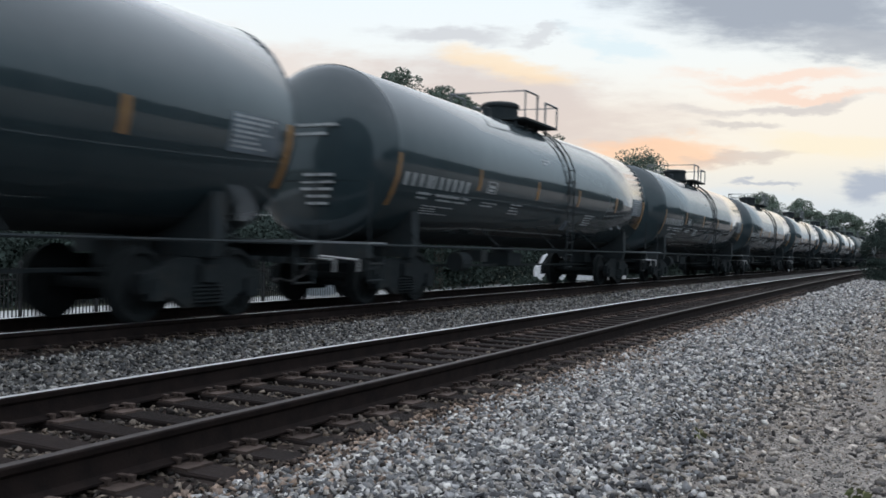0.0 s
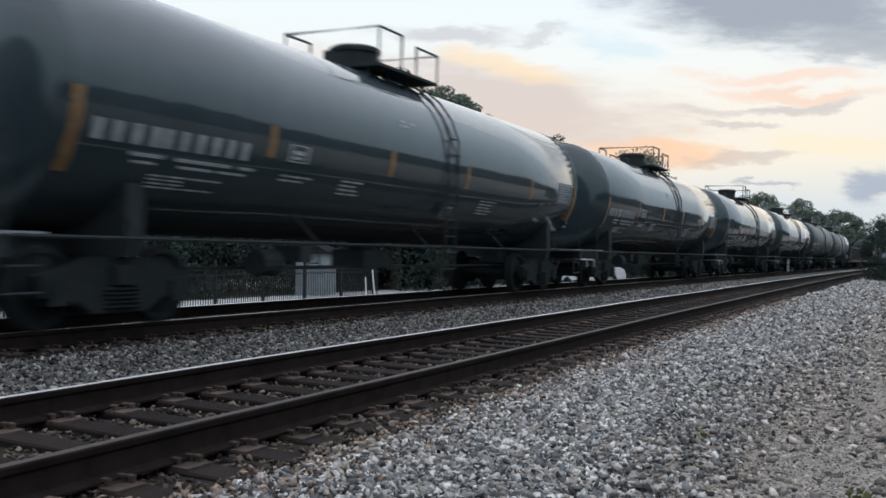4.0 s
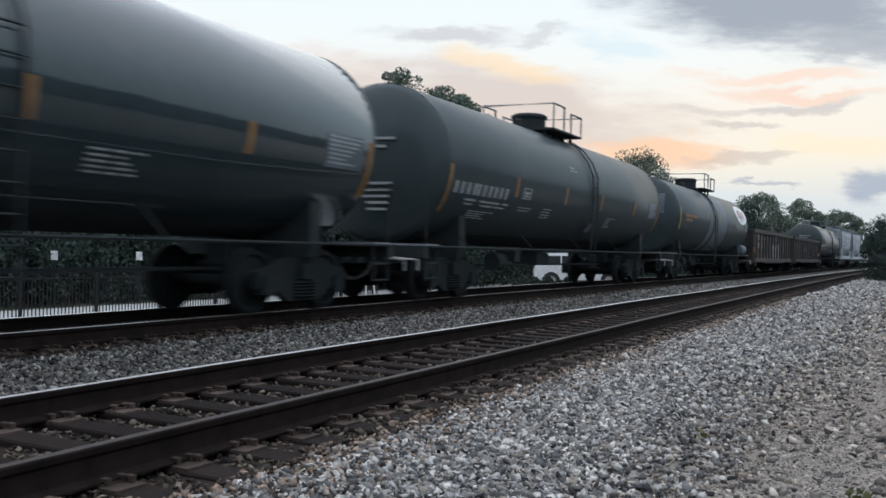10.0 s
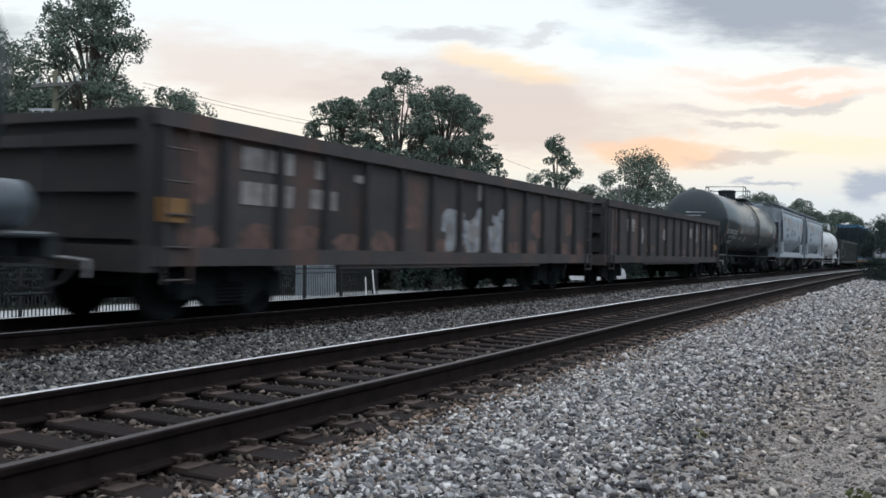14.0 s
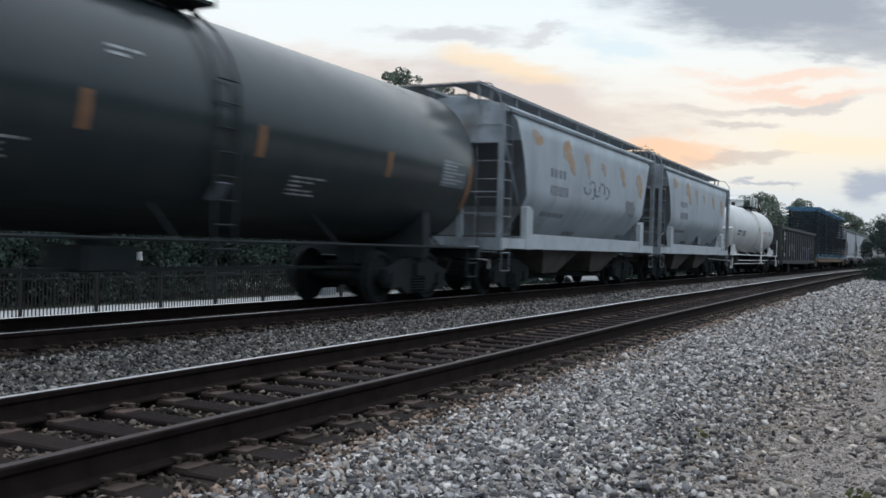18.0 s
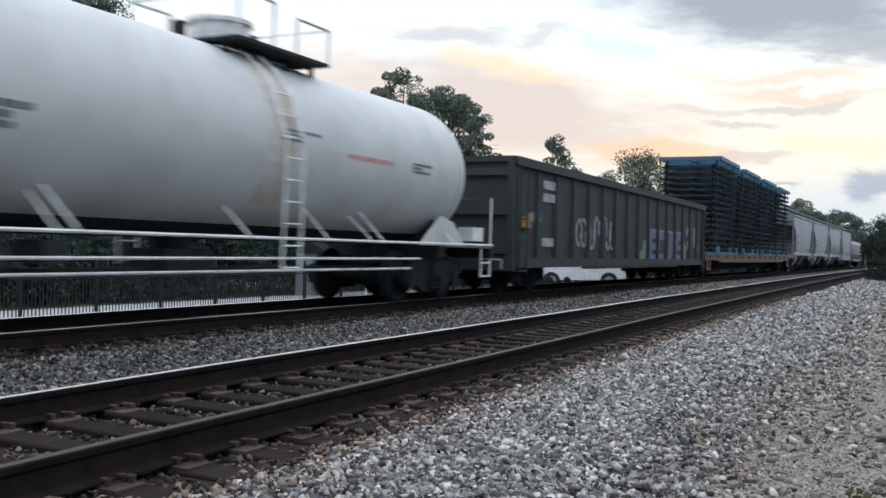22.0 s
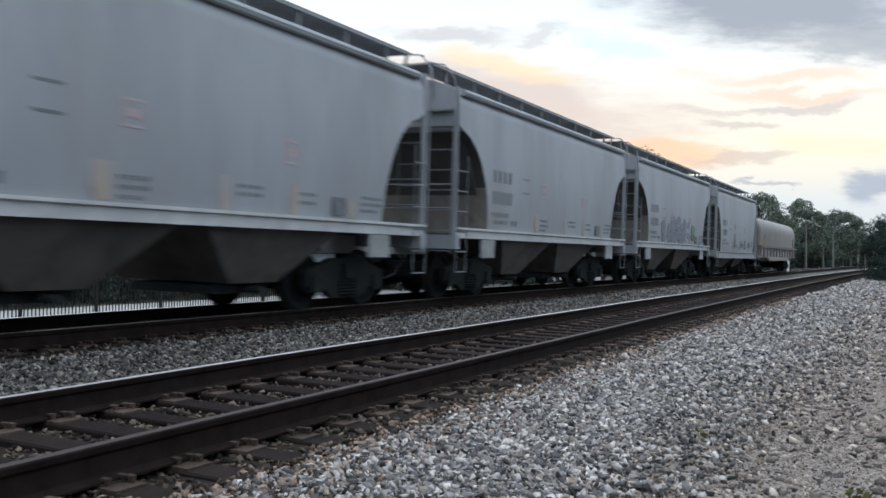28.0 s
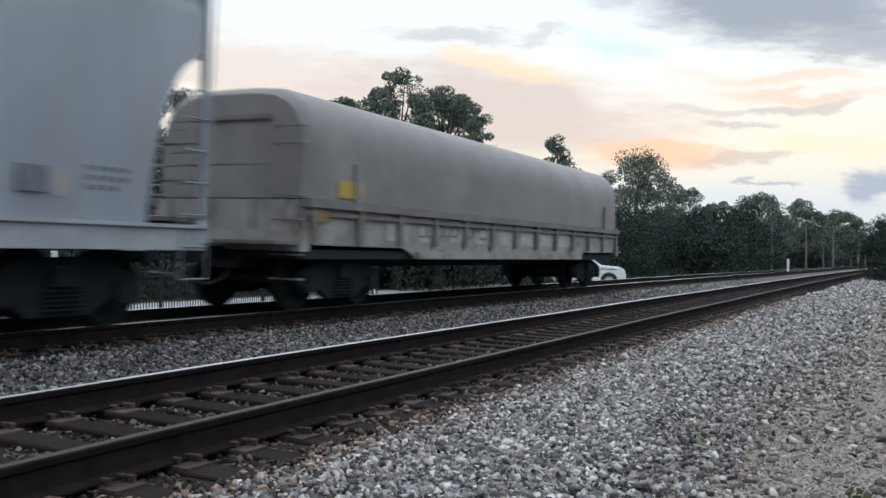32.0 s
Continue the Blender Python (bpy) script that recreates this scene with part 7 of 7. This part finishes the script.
    rf.prism([(-0.85, 1.95), (0, 2.4), (0.85, 1.95), (0.85, 1.85), (-0.85, 1.85)], -1.3, 1.3)
    part("roof", rf, M["shed_roof"], h)
    # small white boxes on posts
    for x, y in ((97, 30), (247, 33)):
        d, s = at_view(x, y)
        b = new("sign_post")
        b.matrix_basis = Matrix.Translation(spot(d, s, ground_z(d))) @ Euler((0, 0, YAW)).to_matrix().to_4x4()
        tagged(b, "small white sign on a thin dark post", "sign")
        p_ = Mesh(); p_.box((0, 0, 0.8), (0.05, 0.05, 1.6))
        part("post", p_, M["fence"], b)
        p_ = Mesh(); p_.box((0, -0.04, 1.70), (0.22, 0.03, 0.30))
        part("plate", p_, M["white_plain"], b)
    # wooden pole behind the shrubs with a crossarm and a rack of fuse cutouts
    d, s = at_view(96, 40)
    lp = new("utility_pole")
    lp.matrix_basis = Matrix.Translation(spot(d, s, ground_z(d))) @ Euler((0, 0, YAW)).to_matrix().to_4x4() @ Matrix.Scale(1.33, 4)
    tagged(lp, "tan wooden utility pole with crossarm and fuse rack", "utility pole", "poles along the tracks")
    m = Mesh(); m.turn([(0, 0.15), (7.3, 0.11), (7.32, 0.02)], "z", 10)
    part("shaft", m, M["pole_tan"], lp, smooth=40)
    m = Mesh(); m.box((0.25, -0.12, 6.85), (1.9, 0.09, 0.11), (0, -0.12, 0.3))
    part("crossarm", m, M["pole"], lp)
    m = Mesh(); m.bar((0.0, -0.1, 6.3), (0.75, -0.2, 6.95), 0.04)
    part("brace", m, M["pole"], lp)
    for x in (-0.55, 0.15, 0.75, 1.05):
        m = Mesh(); m.turn([(6.88, 0.02), (6.92, 0.05), (7.0, 0.03), (7.06, 0.05), (7.12, 0.02)], "z", 8, (x, -0.14, 0.12 * (x - 0.25)))
        part("insulator", m, M["white_plain"], lp, "white porcelain insulator")
    for z, h_ in ((6.02, 0.07), (5.35, 0.05)):
        m = Mesh(); m.box((-0.4, -0.1, z), (0.85, 0.07, h_))
        part("rack_bar", m, M["bright_metal"], lp)
    for x in (-0.72, -0.42, -0.12):
        m = Mesh(); m.bar((x, -0.14, 5.35), (x + 0.04, -0.14, 6.0), 0.05)
        m.turn([(5.5, 0.05), (5.58, 0.07), (5.66, 0.04), (5.74, 0.07), (5.8, 0.03)], "z", 8, (x, -0.14, 0))
        part("fuse_cutout", m, M["white_plain"], lp, "pale fuse cutout")
    for za, zb in ((3.35, 3.3), (2.25, 2.35)):
        A, B = spot(*at_view(-160, 30), za), spot(*at_view(620, 31), zb)
        m = Mesh()
        m.pipe([A.lerp(B, u / 12) - Vector((0, 0, 0.12 * 4 * (u / 12) * (1 - u / 12))) for u in range(13)], 0.008, 5)
        tagged(part("service_cable", m, M["bright_metal"]), "thin pale service cable strung above the fence", "cable")
    # utility poles along the far side
    prev = None
    for x, z, h_ in ((1075, 78, 8.0), (1350, 112, 6.2), (1412, 122, 6.4), (1443, 130, 6.6), (1462, 140, 6.6), (1494, 150, 6.2), (1508, 160, 6.0), (1521, 170, 5.6)):
        d, s = at_view(x, z)
        d -= 1.0
        p_ = new("utility_pole")
        p_.matrix_basis = Matrix.Translation(spot(d, s, ground_z(d)))
        tagged(p_, "weathered grey wooden utility pole among trees", "utility pole", "poles along the tracks")
        m = Mesh()
        m.turn([(0, 0.16), (h_, 0.11), (h_ + 0.02, 0.02)], "z", 9)
        part("shaft", m, M["pole"], p_, smooth=40)
        m = Mesh(); m.box((0, 0, h_ - 0.5), (1.8, 0.1, 0.12))
        for xx in (-0.8, 0.8, -0.3):
            m.turn([(h_ - 0.44, 0.04), (h_ - 0.3, 0.05), (h_ - 0.26, 0.02)], "z", 8, (xx, 0, 0))
        part("crossarm", m, M["pole"], p_)
    # overhead wires
    for (xa, za, ya), (xb, zb, yb) in (((250, 44, 9.1), (880, 60, 8.2)), ((250, 44, 8.9), (880, 60, 8.0)), ((860, 58, 7.6), (1075, 78, 7.35))):
        da, sa = at_view(xa, za)
        db, sb = at_view(xb, zb)
        if xb == 1075:
            db -= 1.0
            yb = ground_z(db) + 7.72
        A, B = spot(da, sa, ya), spot(db, sb, yb)
        pts = []
        for i in range(13):
            u = i / 12
            p = A.lerp(B, u)
            p.z -= 0.5 * 4 * u * (1 - u)
            pts.append(p)
        m = Mesh(); m.pipe(pts, 0.009, 5)
        tagged(part("overhead_wire", m, M["fence"]), "thin dark overhead wire between trees", "wire")
    # weeds at the edge of the stones
    rn = np.random.RandomState(5)
    cs, rd = [], []
    for d, s in ((2.02, 3.55), (1.88, 3.62), (1.2, 3.3), (1.25, 6.4), (0.4, 4.6), (0.2, 5.2)):
        cs.append(tuple(spot(d, s, ground_z(d) + 0.03))); rd.append(0.07)
    v, fc = leaf_cloud(rn, cs, 40, 0.022, rd)
    tagged(new("weeds", raw("weeds", v, fc, M["grass"])), "small yellowish green weeds among the stones", "weeds", kind="stuff")


build_fence()
build_far_things()


# ---------------------------------------------------------------- the train's run
def motions():
    for thing, S in TRAIN:
        walk(thing, [(float(t), ride(S, t)) for t in range(0, 33)])
        for t_ in thing.children:
            if not t_.name.startswith("truck"):
                continue
            for ws in t_.children:
                if not ws.name.startswith("wheelset"):
                    continue
                home = ws.matrix_basis.translation.copy()
                rows, last = [], None
                ax = S + t_.matrix_basis.translation.y + home.y
                k = 0
                while k <= 960:
                    t = k / 30.0
                    s = ax - gone(t)
                    if 3 < s < 40 or k in (0, 960):
                        if k == 960 or k == 0:
                            ang = (last or 0.0) if k else 0.0
                        else:
                            ang = (last or 0.0) + V_TRAIN / 0.457 / 30.0
                        last = ang
                        rows.append((t, Matrix.Translation(home) @ Euler((ang % (2 * math.pi), 0, 0)).to_matrix().to_4x4()))
                    k += 1
                walk(ws, rows)


motions()
